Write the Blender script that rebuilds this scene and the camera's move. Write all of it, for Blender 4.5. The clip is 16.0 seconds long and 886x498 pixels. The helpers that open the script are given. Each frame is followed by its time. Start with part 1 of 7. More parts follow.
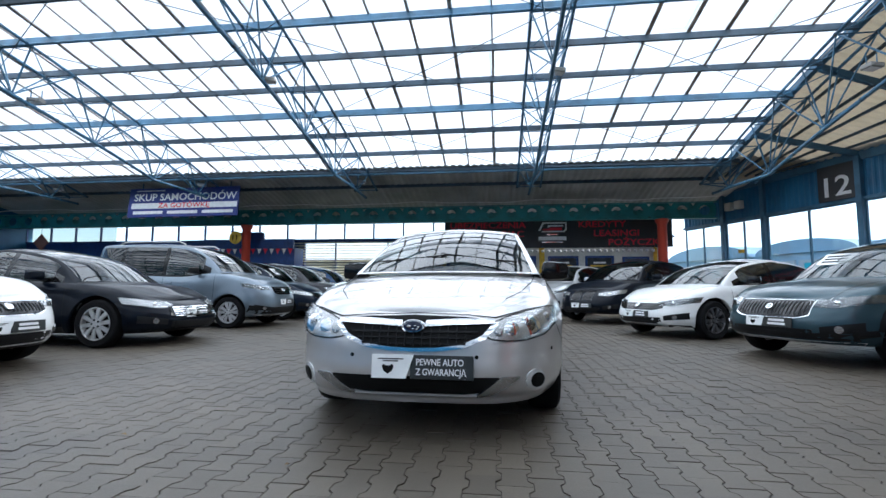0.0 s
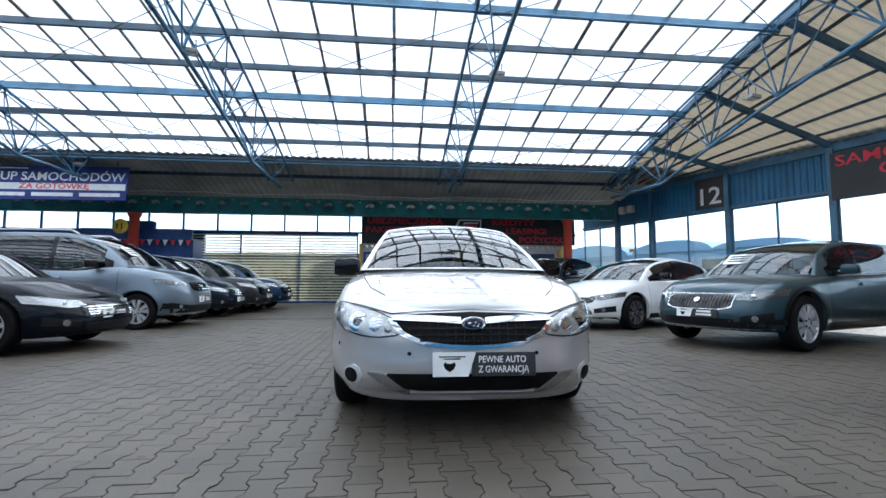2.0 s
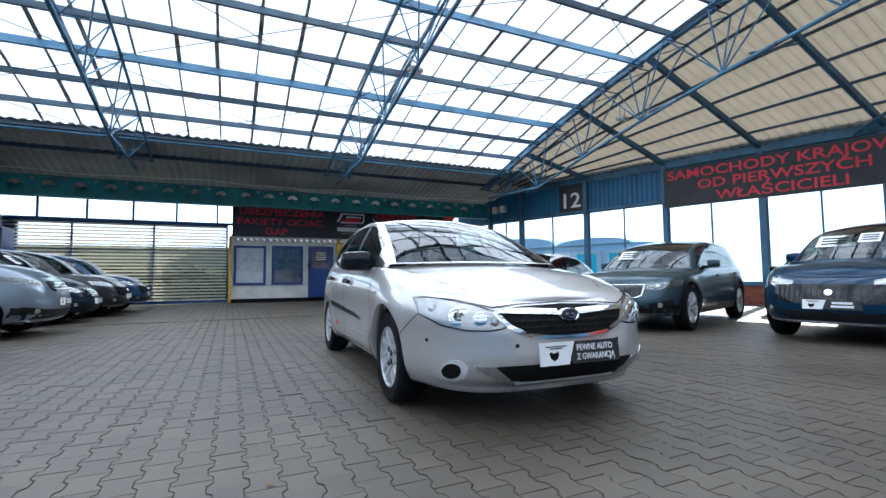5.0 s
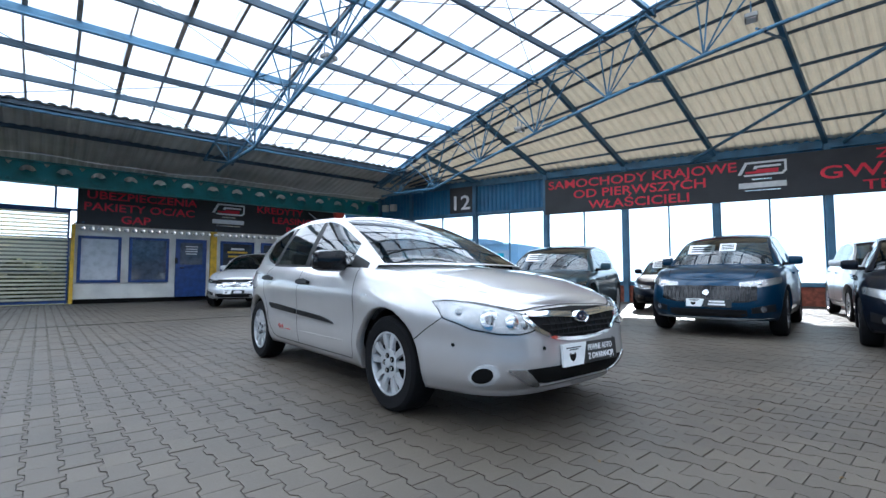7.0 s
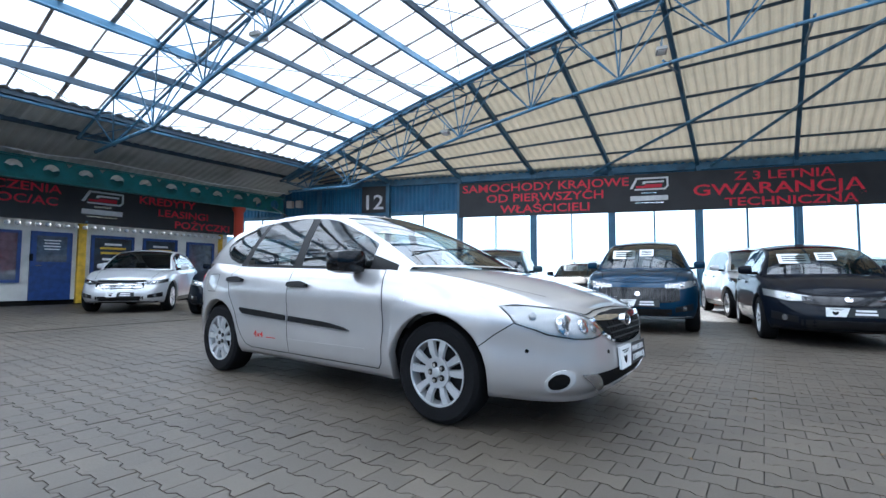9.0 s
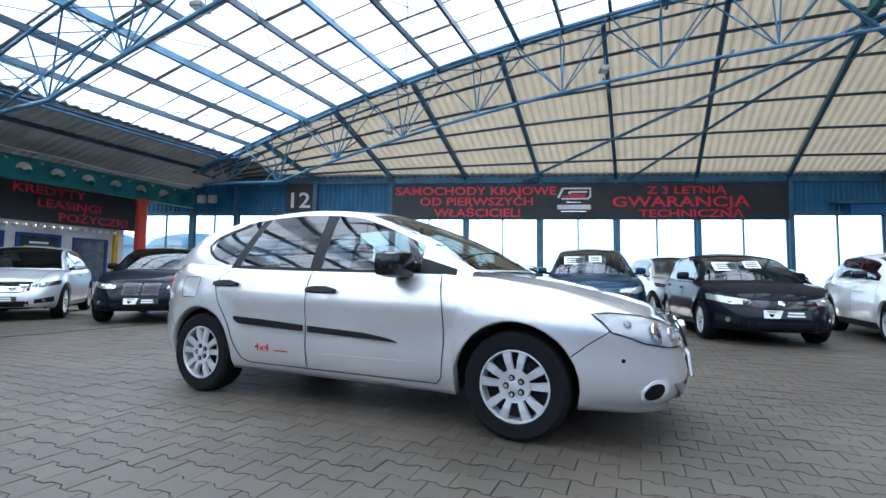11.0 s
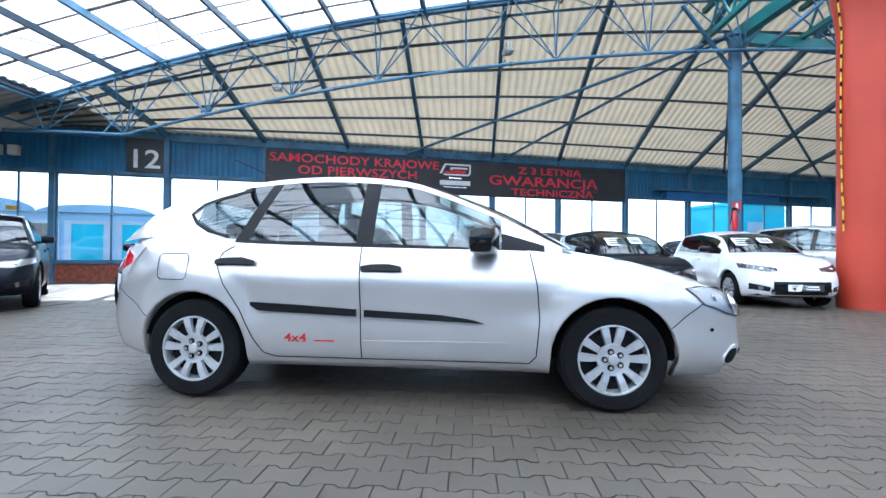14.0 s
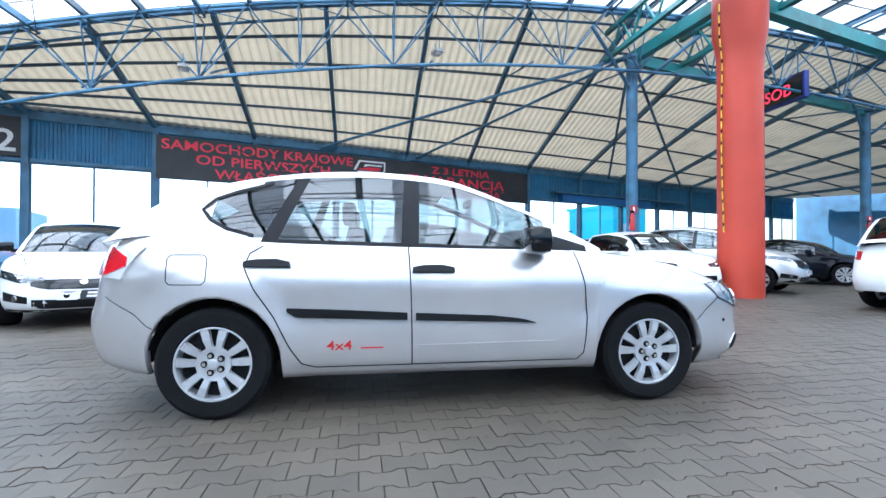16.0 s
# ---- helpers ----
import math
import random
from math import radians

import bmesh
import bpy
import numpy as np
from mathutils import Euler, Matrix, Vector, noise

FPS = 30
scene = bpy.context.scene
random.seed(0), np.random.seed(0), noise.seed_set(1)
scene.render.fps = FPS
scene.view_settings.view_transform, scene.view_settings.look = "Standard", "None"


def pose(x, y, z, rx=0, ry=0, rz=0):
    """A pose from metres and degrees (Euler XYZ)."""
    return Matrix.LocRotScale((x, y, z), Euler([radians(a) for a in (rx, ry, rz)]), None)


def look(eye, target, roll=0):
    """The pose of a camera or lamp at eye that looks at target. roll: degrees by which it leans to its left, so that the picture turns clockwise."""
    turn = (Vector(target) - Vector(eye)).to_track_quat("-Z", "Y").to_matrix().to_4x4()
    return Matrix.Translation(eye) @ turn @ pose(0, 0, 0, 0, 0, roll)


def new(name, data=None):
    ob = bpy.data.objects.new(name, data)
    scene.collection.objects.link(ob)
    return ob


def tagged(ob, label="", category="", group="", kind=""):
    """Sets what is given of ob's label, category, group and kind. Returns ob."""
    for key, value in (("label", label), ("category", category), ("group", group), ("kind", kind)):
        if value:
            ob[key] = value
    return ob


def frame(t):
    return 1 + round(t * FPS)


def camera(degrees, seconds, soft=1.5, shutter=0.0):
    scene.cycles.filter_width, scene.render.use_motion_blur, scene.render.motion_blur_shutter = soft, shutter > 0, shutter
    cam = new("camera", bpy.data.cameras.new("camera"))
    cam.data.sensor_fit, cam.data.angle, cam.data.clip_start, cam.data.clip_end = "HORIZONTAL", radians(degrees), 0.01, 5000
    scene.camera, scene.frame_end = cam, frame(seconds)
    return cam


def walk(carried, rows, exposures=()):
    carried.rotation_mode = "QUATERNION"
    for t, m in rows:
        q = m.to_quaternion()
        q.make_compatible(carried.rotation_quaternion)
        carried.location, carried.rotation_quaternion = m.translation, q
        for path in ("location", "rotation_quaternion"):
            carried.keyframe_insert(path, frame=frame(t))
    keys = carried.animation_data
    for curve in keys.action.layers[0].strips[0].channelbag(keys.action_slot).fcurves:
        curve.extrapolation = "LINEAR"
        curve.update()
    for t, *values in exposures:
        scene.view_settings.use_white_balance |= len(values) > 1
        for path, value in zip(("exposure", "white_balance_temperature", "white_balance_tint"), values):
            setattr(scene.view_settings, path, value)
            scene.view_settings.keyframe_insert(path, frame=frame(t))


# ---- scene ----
cam = camera(87.8, 16.0)
# seconds, eye, a point ahead, roll
PATH = [
    (0, (-0.915, -0.616, 0.862), (-1.155, 1.362, 1.032), 0.15),
    (0.5, (-1.167, -0.616, 0.876), (-1.294, 1.373, 1.046), 0.21),
    (1, (-1.417, -0.596, 0.858), (-1.431, 1.398, 1.016), 0.26),
    (1.5, (-1.621, -0.602, 0.856), (-1.523, 1.390, 1.012), 0.05),
    (2, (-1.866, -0.594, 0.870), (-1.653, 1.389, 1.020), 0.10),
    (2.5, (-2.117, -0.547, 0.860), (-1.825, 1.426, 1.001), 0.11),
    (3, (-2.369, -0.529, 0.864), (-2.004, 1.433, 0.999), 0.10),
    (3.5, (-2.639, -0.532, 0.880), (-2.152, 1.403, 1.014), 0.06),
    (4, (-2.882, -0.451, 0.852), (-2.258, 1.444, 0.986), -0.21),
    (6.5, (-3.809, 0.225, 0.897), (-2.633, 1.839, 1.014), -0.29),
    (7, (-4.013, 0.381, 0.900), (-2.701, 1.885, 1.016), -0.05),
    (7.5, (-4.219, 0.558, 0.902), (-2.817, 1.980, 1.019), 0.20),
    (8, (-4.394, 0.789, 0.903), (-2.879, 2.089, 1.024), 0.26),
    (8.5, (-4.528, 1.048, 0.902), (-2.928, 2.242, 1.022), 0.32),
    (9, (-4.610, 1.274, 0.915), (-2.971, 2.414, 1.035), 0.24),
    (11.5, (-4.914, 2.534, 0.931), (-3.031, 3.196, 1.060), 0.60),
    (12, (-4.904, 2.765, 0.941), (-2.980, 3.297, 1.062), 0.46),
    (12.5, (-4.937, 3.047, 0.933), (-2.977, 3.429, 1.050), 0.45),
    (13, (-4.966, 3.314, 0.920), (-2.990, 3.617, 0.985), 0.61),
    (13.5, (-4.995, 3.558, 0.929), (-3.008, 3.786, 0.954), 0.39),
    (14, (-5.037, 3.813, 0.937), (-3.041, 3.935, 0.961), 0.41),
    (14.5, (-5.019, 4.050, 0.920), (-3.019, 4.054, 0.945), 0.26),
    (15, (-5.013, 4.275, 0.932), (-3.016, 4.170, 0.956), 0.20),
    (15.5, (-4.982, 4.533, 0.941), (-2.995, 4.308, 0.967), 0.21),
    (16, (-4.926, 4.802, 0.943), (-2.958, 4.444, 0.962), 0.14),
]
EXPOSURES = [(0.0, 0.66, 5950, 10), (4.0, 0.74, 5820, 10), (9.0, 1.02, 5640, 10), (12.5, 1.28, 5600, 10), (14.5, 1.50, 5540, 10), (16.0, 1.60, 5520, 10)]
walk(cam, [(t, look(eye, target, roll)) for t, eye, target, roll in PATH], EXPOSURES)

# ---- world, sun, daylight through the roof ----
from mathutils.bvhtree import BVHTree

RIDGE = -2.8


def roof_z(y):
    """Height of the vaulted glazing at y."""
    return 7.7 - 0.0078 * (y - RIDGE) ** 2


world = bpy.data.worlds.new("sky")
scene.world = world
world.use_nodes = True
_n = world.node_tree.nodes
_sky = _n.new("ShaderNodeTexSky")
_sky.sky_type, _sky.sun_disc = "NISHITA", False
_sky.sun_elevation, _sky.sun_rotation = radians(27), radians(66)
_sky.air_density, _sky.dust_density = 1.0, 1.0
_n["Background"].inputs["Strength"].default_value = 0.15
world.node_tree.links.new(_sky.outputs["Color"], _n["Background"].inputs["Color"])

sun = new("sun", bpy.data.lights.new("sun", "SUN"))
sun.data.energy, sun.data.angle, sun.data.color = 4.5, radians(0.6), (1.0, 0.94, 0.84)
sun.matrix_world = look((0, 0, 0), (-0.814, -0.363, -0.454))

# the sky's light in the openings of the glazed vault
ROOF_LIGHT = 290.0
for y0 in (14.2, 11.4, 8.4, 5.4, 2.4, -0.6, -3.6, -8.0, -13.5):
    lamp = new("sky_through_roof", bpy.data.lights.new("sky_through_roof", "AREA"))
    lamp.data.shape, lamp.data.size, lamp.data.size_y = "RECTANGLE", 29.0, 2.2 if y0 > 0 else 2.6
    lamp.data.energy, lamp.data.color = ROOF_LIGHT, (0.93, 0.97, 1.0)
    slope = -0.0156 * (y0 - RIDGE)
    lamp.matrix_world = Matrix.Translation((-8.2, y0, roof_z(y0) - 0.03)) @ pose(0, 0, 0, math.degrees(math.atan(slope)))


# ---- materials ----
def material(name, colour, rough=0.6, metal=0.0, spread=0.12, scale=6.0, bump=0.0, fine=60.0, coat=0.0, tint=None, per=0.0, spec=0.5, single=False):
    """A surface with variation at two scales, and fine relief."""
    m = bpy.data.materials.new(name)
    m.use_nodes = True
    nt = m.node_tree
    b = nt.nodes["Principled BSDF"]
    co = nt.nodes.new("ShaderNodeTexCoord")
    big, small = nt.nodes.new("ShaderNodeTexNoise"), nt.nodes.new("ShaderNodeTexNoise")
    big.inputs["Scale"].default_value, big.inputs["Detail"].default_value = scale, 5
    small.inputs["Scale"].default_value, small.inputs["Detail"].default_value = fine, 3
    for n in (big, small):
        nt.links.new(co.outputs["Object"] if not single else nt.nodes.new("ShaderNodeNewGeometry").outputs["Position"], n.inputs["Vector"])
    ramp = nt.nodes.new("ShaderNodeValToRGB")
    lo = tint or tuple(c * (1 - 2 * spread) for c in colour)
    hi = tuple(min(1, c * (1 + spread)) for c in colour)
    ramp.color_ramp.elements[0].position, ramp.color_ramp.elements[0].color = 0.3, (*lo, 1)
    ramp.color_ramp.elements[1].position, ramp.color_ramp.elements[1].color = 0.6, (*hi, 1)
    nt.links.new(big.outputs["Fac"], ramp.inputs["Fac"])
    last = ramp.outputs["Color"]
    mul = nt.nodes.new("ShaderNodeMixRGB")
    mul.blend_type, mul.inputs["Fac"].default_value = "MULTIPLY", min(1.0, spread * 2)
    nt.links.new(last, mul.inputs["Color1"])
    nt.links.new(small.outputs["Fac"], mul.inputs["Color2"])
    last = mul.outputs["Color"]
    if per:
        info, hsv = nt.nodes.new("ShaderNodeNewGeometry"), nt.nodes.new("ShaderNodeHueSaturation")
        rng = nt.nodes.new("ShaderNodeMapRange")
        rng.inputs["To Min"].default_value, rng.inputs["To Max"].default_value = 1 - per, 1 + per
        nt.links.new(nt.nodes.new("ShaderNodeObjectInfo").outputs["Random"] if single else info.outputs["Random Per Island"], rng.inputs["Value"])
        nt.links.new(rng.outputs["Result"], hsv.inputs["Value"])
        nt.links.new(last, hsv.inputs["Color"])
        last = hsv.outputs["Color"]
    nt.links.new(last, b.inputs["Base Color"])
    b.inputs["Metallic"].default_value = metal
    b.inputs["Specular IOR Level"].default_value = spec
    r = nt.nodes.new("ShaderNodeMapRange")
    r.inputs["To Min"].default_value, r.inputs["To Max"].default_value = max(0.02, rough - 0.6 * spread * rough), min(1, rough + 0.8 * spread * rough)
    nt.links.new(big.outputs["Fac"], r.inputs["Value"])
    nt.links.new(r.outputs["Result"], b.inputs["Roughness"])
    b.inputs["Coat Weight"].default_value, b.inputs["Coat Roughness"].default_value = coat, 0.03
    if bump:
        bp = nt.nodes.new("ShaderNodeBump")
        bp.inputs["Strength"].default_value, bp.inputs["Distance"].default_value = bump, 0.004
        nt.links.new(small.outputs["Fac"], bp.inputs["Height"])
        nt.links.new(bp.outputs["Normal"], b.inputs["Normal"])
    return m


def paint(name, colour, metal=0.0, rough=0.35, coat=0.75):
    """Lacquered car paint with a clear coat and a little dust."""
    return material(name, colour, rough, metal, spread=0.03, scale=2.5, fine=900, coat=coat, spec=0.05)


def clear(name, tint, gloss=0.08, haze=0.0):
    """Thin glass: lets the view through, tinted, with a sharp reflection."""
    m = bpy.data.materials.new(name)
    m.use_nodes = True
    nt = m.node_tree
    nt.nodes.remove(nt.nodes["Principled BSDF"])
    out = nt.nodes["Material Output"]
    tr, gl, mix, fr = (nt.nodes.new("ShaderNode" + k) for k in ("BsdfTransparent", "BsdfGlossy", "MixShader", "LayerWeight"))
    tr.inputs["Color"].default_value = (*tint, 1)
    gl.inputs["Roughness"].default_value = 0.015
    fr.inputs["Blend"].default_value = 0.5
    steep, add = nt.nodes.new("ShaderNodeMath"), nt.nodes.new("ShaderNodeMath")
    steep.operation, steep.inputs[1].default_value = "POWER", 5.0
    add.operation, add.use_clamp = "MULTIPLY_ADD", True
    add.inputs[1].default_value, add.inputs[2].default_value = 0.9 - gloss, 0.045 + gloss
    nt.links.new(fr.outputs["Facing"], steep.inputs[0])
    nt.links.new(steep.outputs["Value"], add.inputs[0])
    nt.links.new(add.outputs["Value"], mix.inputs["Fac"])
    nt.links.new(tr.outputs["BSDF"], mix.inputs[1])
    nt.links.new(gl.outputs["BSDF"], mix.inputs[2])
    last = mix
    if haze:
        df, mx = nt.nodes.new("ShaderNodeBsdfTranslucent"), nt.nodes.new("ShaderNodeMixShader")
        df.inputs["Color"].default_value = (0.8, 0.85, 0.88, 1)
        mx.inputs["Fac"].default_value = haze
        nt.links.new(mix.outputs["Shader"], mx.inputs[1])
        nt.links.new(df.outputs["BSDF"], mx.inputs[2])
        last = mx
    nt.links.new(last.outputs["Shader"], out.inputs["Surface"])
    return m


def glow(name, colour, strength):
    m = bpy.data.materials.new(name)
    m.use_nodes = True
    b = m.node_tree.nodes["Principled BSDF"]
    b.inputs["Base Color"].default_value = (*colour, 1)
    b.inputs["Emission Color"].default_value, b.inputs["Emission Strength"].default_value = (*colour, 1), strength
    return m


STEEL = material("blue_painted_steel", (0.062, 0.175, 0.285), 0.5, spread=0.2, scale=2.0, bump=0.1)
STEEL_DARK = material("dark_blue_steel", (0.045, 0.085, 0.125), 0.5, spread=0.2, scale=2.0)
TEAL = material("teal_painted_steel", (0.02, 0.22, 0.22), 0.45, spread=0.2, scale=2.0, bump=0.1)
ORANGE = material("orange_red_paint", (0.50, 0.050, 0.022), 0.55, spread=0.05, scale=0.8, bump=0.15)
def through_lit(m, colour, share):
    """Lets some daylight glow through a thin sheet."""
    nt = m.node_tree
    b, out = nt.nodes["Principled BSDF"], nt.nodes["Material Output"]
    tl, mx = nt.nodes.new("ShaderNodeBsdfTranslucent"), nt.nodes.new("ShaderNodeMixShader")
    tl.inputs["Color"].default_value = (*colour, 1)
    mx.inputs["Fac"].default_value = share
    nt.links.new(b.outputs["BSDF"], mx.inputs[1])
    nt.links.new(tl.outputs["BSDF"], mx.inputs[2])
    nt.links.new(mx.outputs["Shader"], out.inputs["Surface"])
    return m


BEIGE = material("beige_roof_sheet", (0.57, 0.48, 0.33), 0.55, spread=0.15, scale=0.8, bump=0.05)
GREY_SHEET = material("grey_roof_sheet", (0.50, 0.51, 0.49), 0.5, spread=0.15, scale=0.8)
BAND_BLUE = material("blue_wall_sheet", (0.020, 0.155, 0.31), 0.5, spread=0.15, scale=1.2)
BRICK = material("red_brick_plinth", (0.30, 0.085, 0.05), 0.85, spread=0.25, scale=9, bump=0.5)
WALL_WHITE = material("white_wall_panel", (0.72, 0.71, 0.66), 0.6, spread=0.08, scale=2.0)
OFFICE_BLUE = material("blue_frame_paint", (0.015, 0.055, 0.22), 0.4, spread=0.15)
YELLOW = material("yellow_post_paint", (0.75, 0.46, 0.03), 0.5, spread=0.12)
BOARD = material("charcoal_sign_board", (0.030, 0.030, 0.034), 0.55, spread=0.15, scale=1.5)
SIGN_RED = material("red_sign_letters", (0.78, 0.02, 0.05), 0.5, spread=0.06)
SIGN_WHITE = material("white_sign_letters", (0.80, 0.80, 0.80), 0.5, spread=0.05)
SIGN_BLUE = material("blue_banner", (0.015, 0.03, 0.21), 0.5, spread=0.12, scale=1.5)
CONCRETE = material("grey_concrete", (0.33, 0.32, 0.30), 0.9, spread=0.2, scale=1.5, bump=0.4)
JOINT = material("sand_in_paving_joints", (0.044, 0.038, 0.031), 0.95, spread=0.3, scale=3, bump=0.4)
PAVER = material("concrete_pavers", (0.082, 0.067, 0.049), 0.52, spread=0.16, scale=0.7, bump=0.35, fine=140, per=0.14)
PAVER_ONE = material("concrete_paver", (0.082, 0.067, 0.049), 0.52, spread=0.16, scale=0.7, bump=0.35, fine=140, per=0.14, single=True)
PANE = clear("window_glass", (0.93, 0.97, 0.98), 0.03)
ROOF_PANE = clear("roof_glazing_sheet", (0.93, 0.96, 0.98), 0.02, haze=0.92)
SEAM = material("weathered_glazing_bar", (0.46, 0.40, 0.34), 0.7, spread=0.3, scale=3)
PARKED_GLASS = clear("parked_car_glass", (0.33, 0.37, 0.37), 0.06)
SMOKED_GLASS = clear("smoked_car_glass", (0.20, 0.23, 0.24), 0.05)
HERO_GLASS = clear("green_tinted_car_glass", (0.42, 0.47, 0.46), 0.05)
CAR_GLASS_DARK = clear("tinted_car_glass", (0.10, 0.11, 0.12), 0.03)
LENS = clear("lamp_cover", (0.94, 0.95, 0.95), 0.0)
CHROME = material("chrome", (0.78, 0.79, 0.80), 0.08, 1.0, spread=0.04)
ALLOY = material("silver_wheel_paint", (0.50, 0.51, 0.52), 0.3, 0.35, spread=0.08, coat=0.6)
ALLOY_DARK = material("dark_wheel_paint", (0.10, 0.10, 0.11), 0.3, 0.6, spread=0.08, coat=0.5)
TYRE = material("tyre_rubber", (0.008, 0.008, 0.009), 0.85, spread=0.2, bump=0.3, spec=0.15)
BLACK = material("black_plastic", (0.010, 0.010, 0.011), 0.45, spread=0.15, bump=0.1, fine=300, spec=0.18)
GLOSS_BLACK = material("gloss_black_trim", (0.006, 0.006, 0.007), 0.12, spread=0.1, coat=0.15, spec=0.3)
CABIN = material("grey_cloth", (0.11, 0.11, 0.115), 0.9, spread=0.2, bump=0.3)
CABIN_DARK = material("dark_cabin_trim", (0.018, 0.018, 0.02), 0.8, spread=0.2, spec=0.15)
LAMP_SILVER = material("lamp_reflector", (0.42, 0.42, 0.42), 0.22, 0.85, spread=0.05)
GRILLE_DARK = material("dark_grille_bars", (0.03, 0.03, 0.032), 0.4, spread=0.1, spec=0.3)
LEAF = material("dry_leaf", (0.30, 0.19, 0.08), 0.8, spread=0.3)
LAMP_CLEAR = material("clear_lamp_glass", (0.66, 0.67, 0.68), 0.15, 0.2, spread=0.06, coat=1.0)
LAMP_BASE = material("lamp_housing", (0.44, 0.44, 0.44), 0.25, 0.6, spread=0.1, coat=0.3)
BADGE_BLUE = material("dark_badge_enamel", (0.010, 0.014, 0.035), 0.25, spread=0.1)
SHUTTER = material("blue_shutter_box", (0.03, 0.16, 0.42), 0.5, spread=0.1, scale=1.2)
LAMP_DIM = material("smoked_lamp", (0.10, 0.11, 0.12), 0.15, 0.6, spread=0.1, coat=1.0)
LAMP_RED = material("red_lamp_glass", (0.55, 0.012, 0.02), 0.12, spread=0.08, coat=1.0)
AMBER = material("amber_lamp_glass", (0.75, 0.25, 0.03), 0.15, spread=0.08, coat=1.0)
PAPER = material("white_paper", (0.80, 0.81, 0.80), 0.7, spread=0.04)
PLATE_DARK = material("charcoal_plate", (0.022, 0.024, 0.024), 0.35, spread=0.1)
INK = material("dark_ink", (0.008, 0.008, 0.008), 0.7, spread=0.1, spec=0.1)
EXT_RED = material("red_enamel", (0.55, 0.015, 0.015), 0.3, spread=0.08, coat=0.5)
GRASS = material("dry_grass", (0.16, 0.17, 0.06), 0.95, spread=0.3, scale=0.6)
BOUNCE_PAVING = material("pale_bounce_paving", (0.42, 0.41, 0.39), 0.9, spread=0.15, scale=0.5, bump=0.3)
FAR_ROOF = material("far_blue_roof", (0.52, 0.74, 0.92), 0.8, spread=0.1, scale=0.2)
FAR_WALL = material("pale_far_wall", (0.80, 0.84, 0.88), 0.9, spread=0.12, scale=0.3)
FAR_BLUE = material("far_turquoise_cladding", (0.08, 0.74, 0.86), 0.7, spread=0.1, scale=0.3)
through_lit(BEIGE, (0.75, 0.66, 0.48), 0.16)
# emission for the backdrop planes, in place of daylight outdoors
BACKDROP_GLOW = glow("glowing_backdrop", (0.86, 0.94, 1.0), 1.1)
LED_RED = glow("red_lit_diodes", (0.8, 0.03, 0.07), 0.5)


# ---- mesh helpers ----
def box(bm, centre, size, m=None, bevel=0.0):
    """A box in bm, with softened edges where bevel is given."""
    tmp = bmesh.ops.create_cube(bm, size=1.0)["verts"]
    bmesh.ops.scale(bm, vec=size, verts=tmp)
    if bevel:
        edges = list({e for v in tmp for e in v.link_edges})
        made = bmesh.ops.bevel(bm, geom=edges, offset=bevel, segments=2, affect="EDGES", profile=0.6)
        tmp = list({v for f in made["faces"] for v in f.verts} | {v for v in tmp if v.is_valid})
        seen = set(tmp)
        while True:
            more = {w for v in seen for e in v.link_edges for w in e.verts} - seen
            if not more:
                break
            seen |= more
        tmp = list(seen)
    bmesh.ops.translate(bm, vec=centre, verts=tmp)
    if m is not None:
        bmesh.ops.transform(bm, matrix=m, verts=tmp)
    return tmp


def tube(bm, p, q, r, n=6, r2=None):
    """A round bar from p to q."""
    p, q = Vector(p), Vector(q)
    way = q - p
    m = Matrix.Translation((p + q) / 2) @ way.to_track_quat("Z", "Y").to_matrix().to_4x4()
    bmesh.ops.create_cone(bm, cap_ends=True, segments=n, radius1=r, radius2=r if r2 is None else r2, depth=way.length, matrix=m)


def rope(bm, pts, r, n=6):
    """A round line through points, in one piece."""
    loops = []
    for i, p in enumerate(pts):
        way = Vector(pts[min(i + 1, len(pts) - 1)]) - Vector(pts[max(i - 1, 0)])
        m = Matrix.Translation(p) @ way.to_track_quat("Z", "Y").to_matrix().to_4x4()
        loops.append([bm.verts.new(m @ Vector((r * math.cos(2 * math.pi * k / n), r * math.sin(2 * math.pi * k / n), 0))) for k in range(n)])
    for a, b in zip(loops, loops[1:]):
        for k in range(n):
            bm.faces.new((a[k], a[(k + 1) % n], b[(k + 1) % n], b[k]))
    bm.faces.new(loops[0])
    bm.faces.new(list(reversed(loops[-1])))


def bar(bm, p, q, w, h):
    """A square bar from p to q, upright."""
    p, q = Vector(p), Vector(q)
    way = q - p
    side = way.cross(Vector((0, 0, 1))).normalized() * w / 2
    up = side.cross(way).normalized() * h / 2
    vs = [bm.verts.new(a + i * side + j * up) for a in (p, q) for i, j in ((-1, -1), (1, -1), (1, 1), (-1, 1))]
    for f in ((0, 1, 2, 3), (7, 6, 5, 4), (0, 4, 5, 1), (1, 5, 6, 2), (2, 6, 7, 3), (3, 7, 4, 0)):
        bm.faces.new([vs[i] for i in f])


def lathe(bm, rings, n=24, m=None):
    """Rings of (radius, z) turned about z."""
    loops = []
    for r, z in rings:
        loops.append([bm.verts.new((r * math.cos(2 * math.pi * k / n), r * math.sin(2 * math.pi * k / n), z)) for k in range(n)])
    for a, b in zip(loops, loops[1:]):
        for k in range(n):
            bm.faces.new((a[k], a[(k + 1) % n], b[(k + 1) % n], b[k]))
    if m is not None:
        bmesh.ops.transform(bm, matrix=m, verts=[v for l in loops for v in l])
    return loops


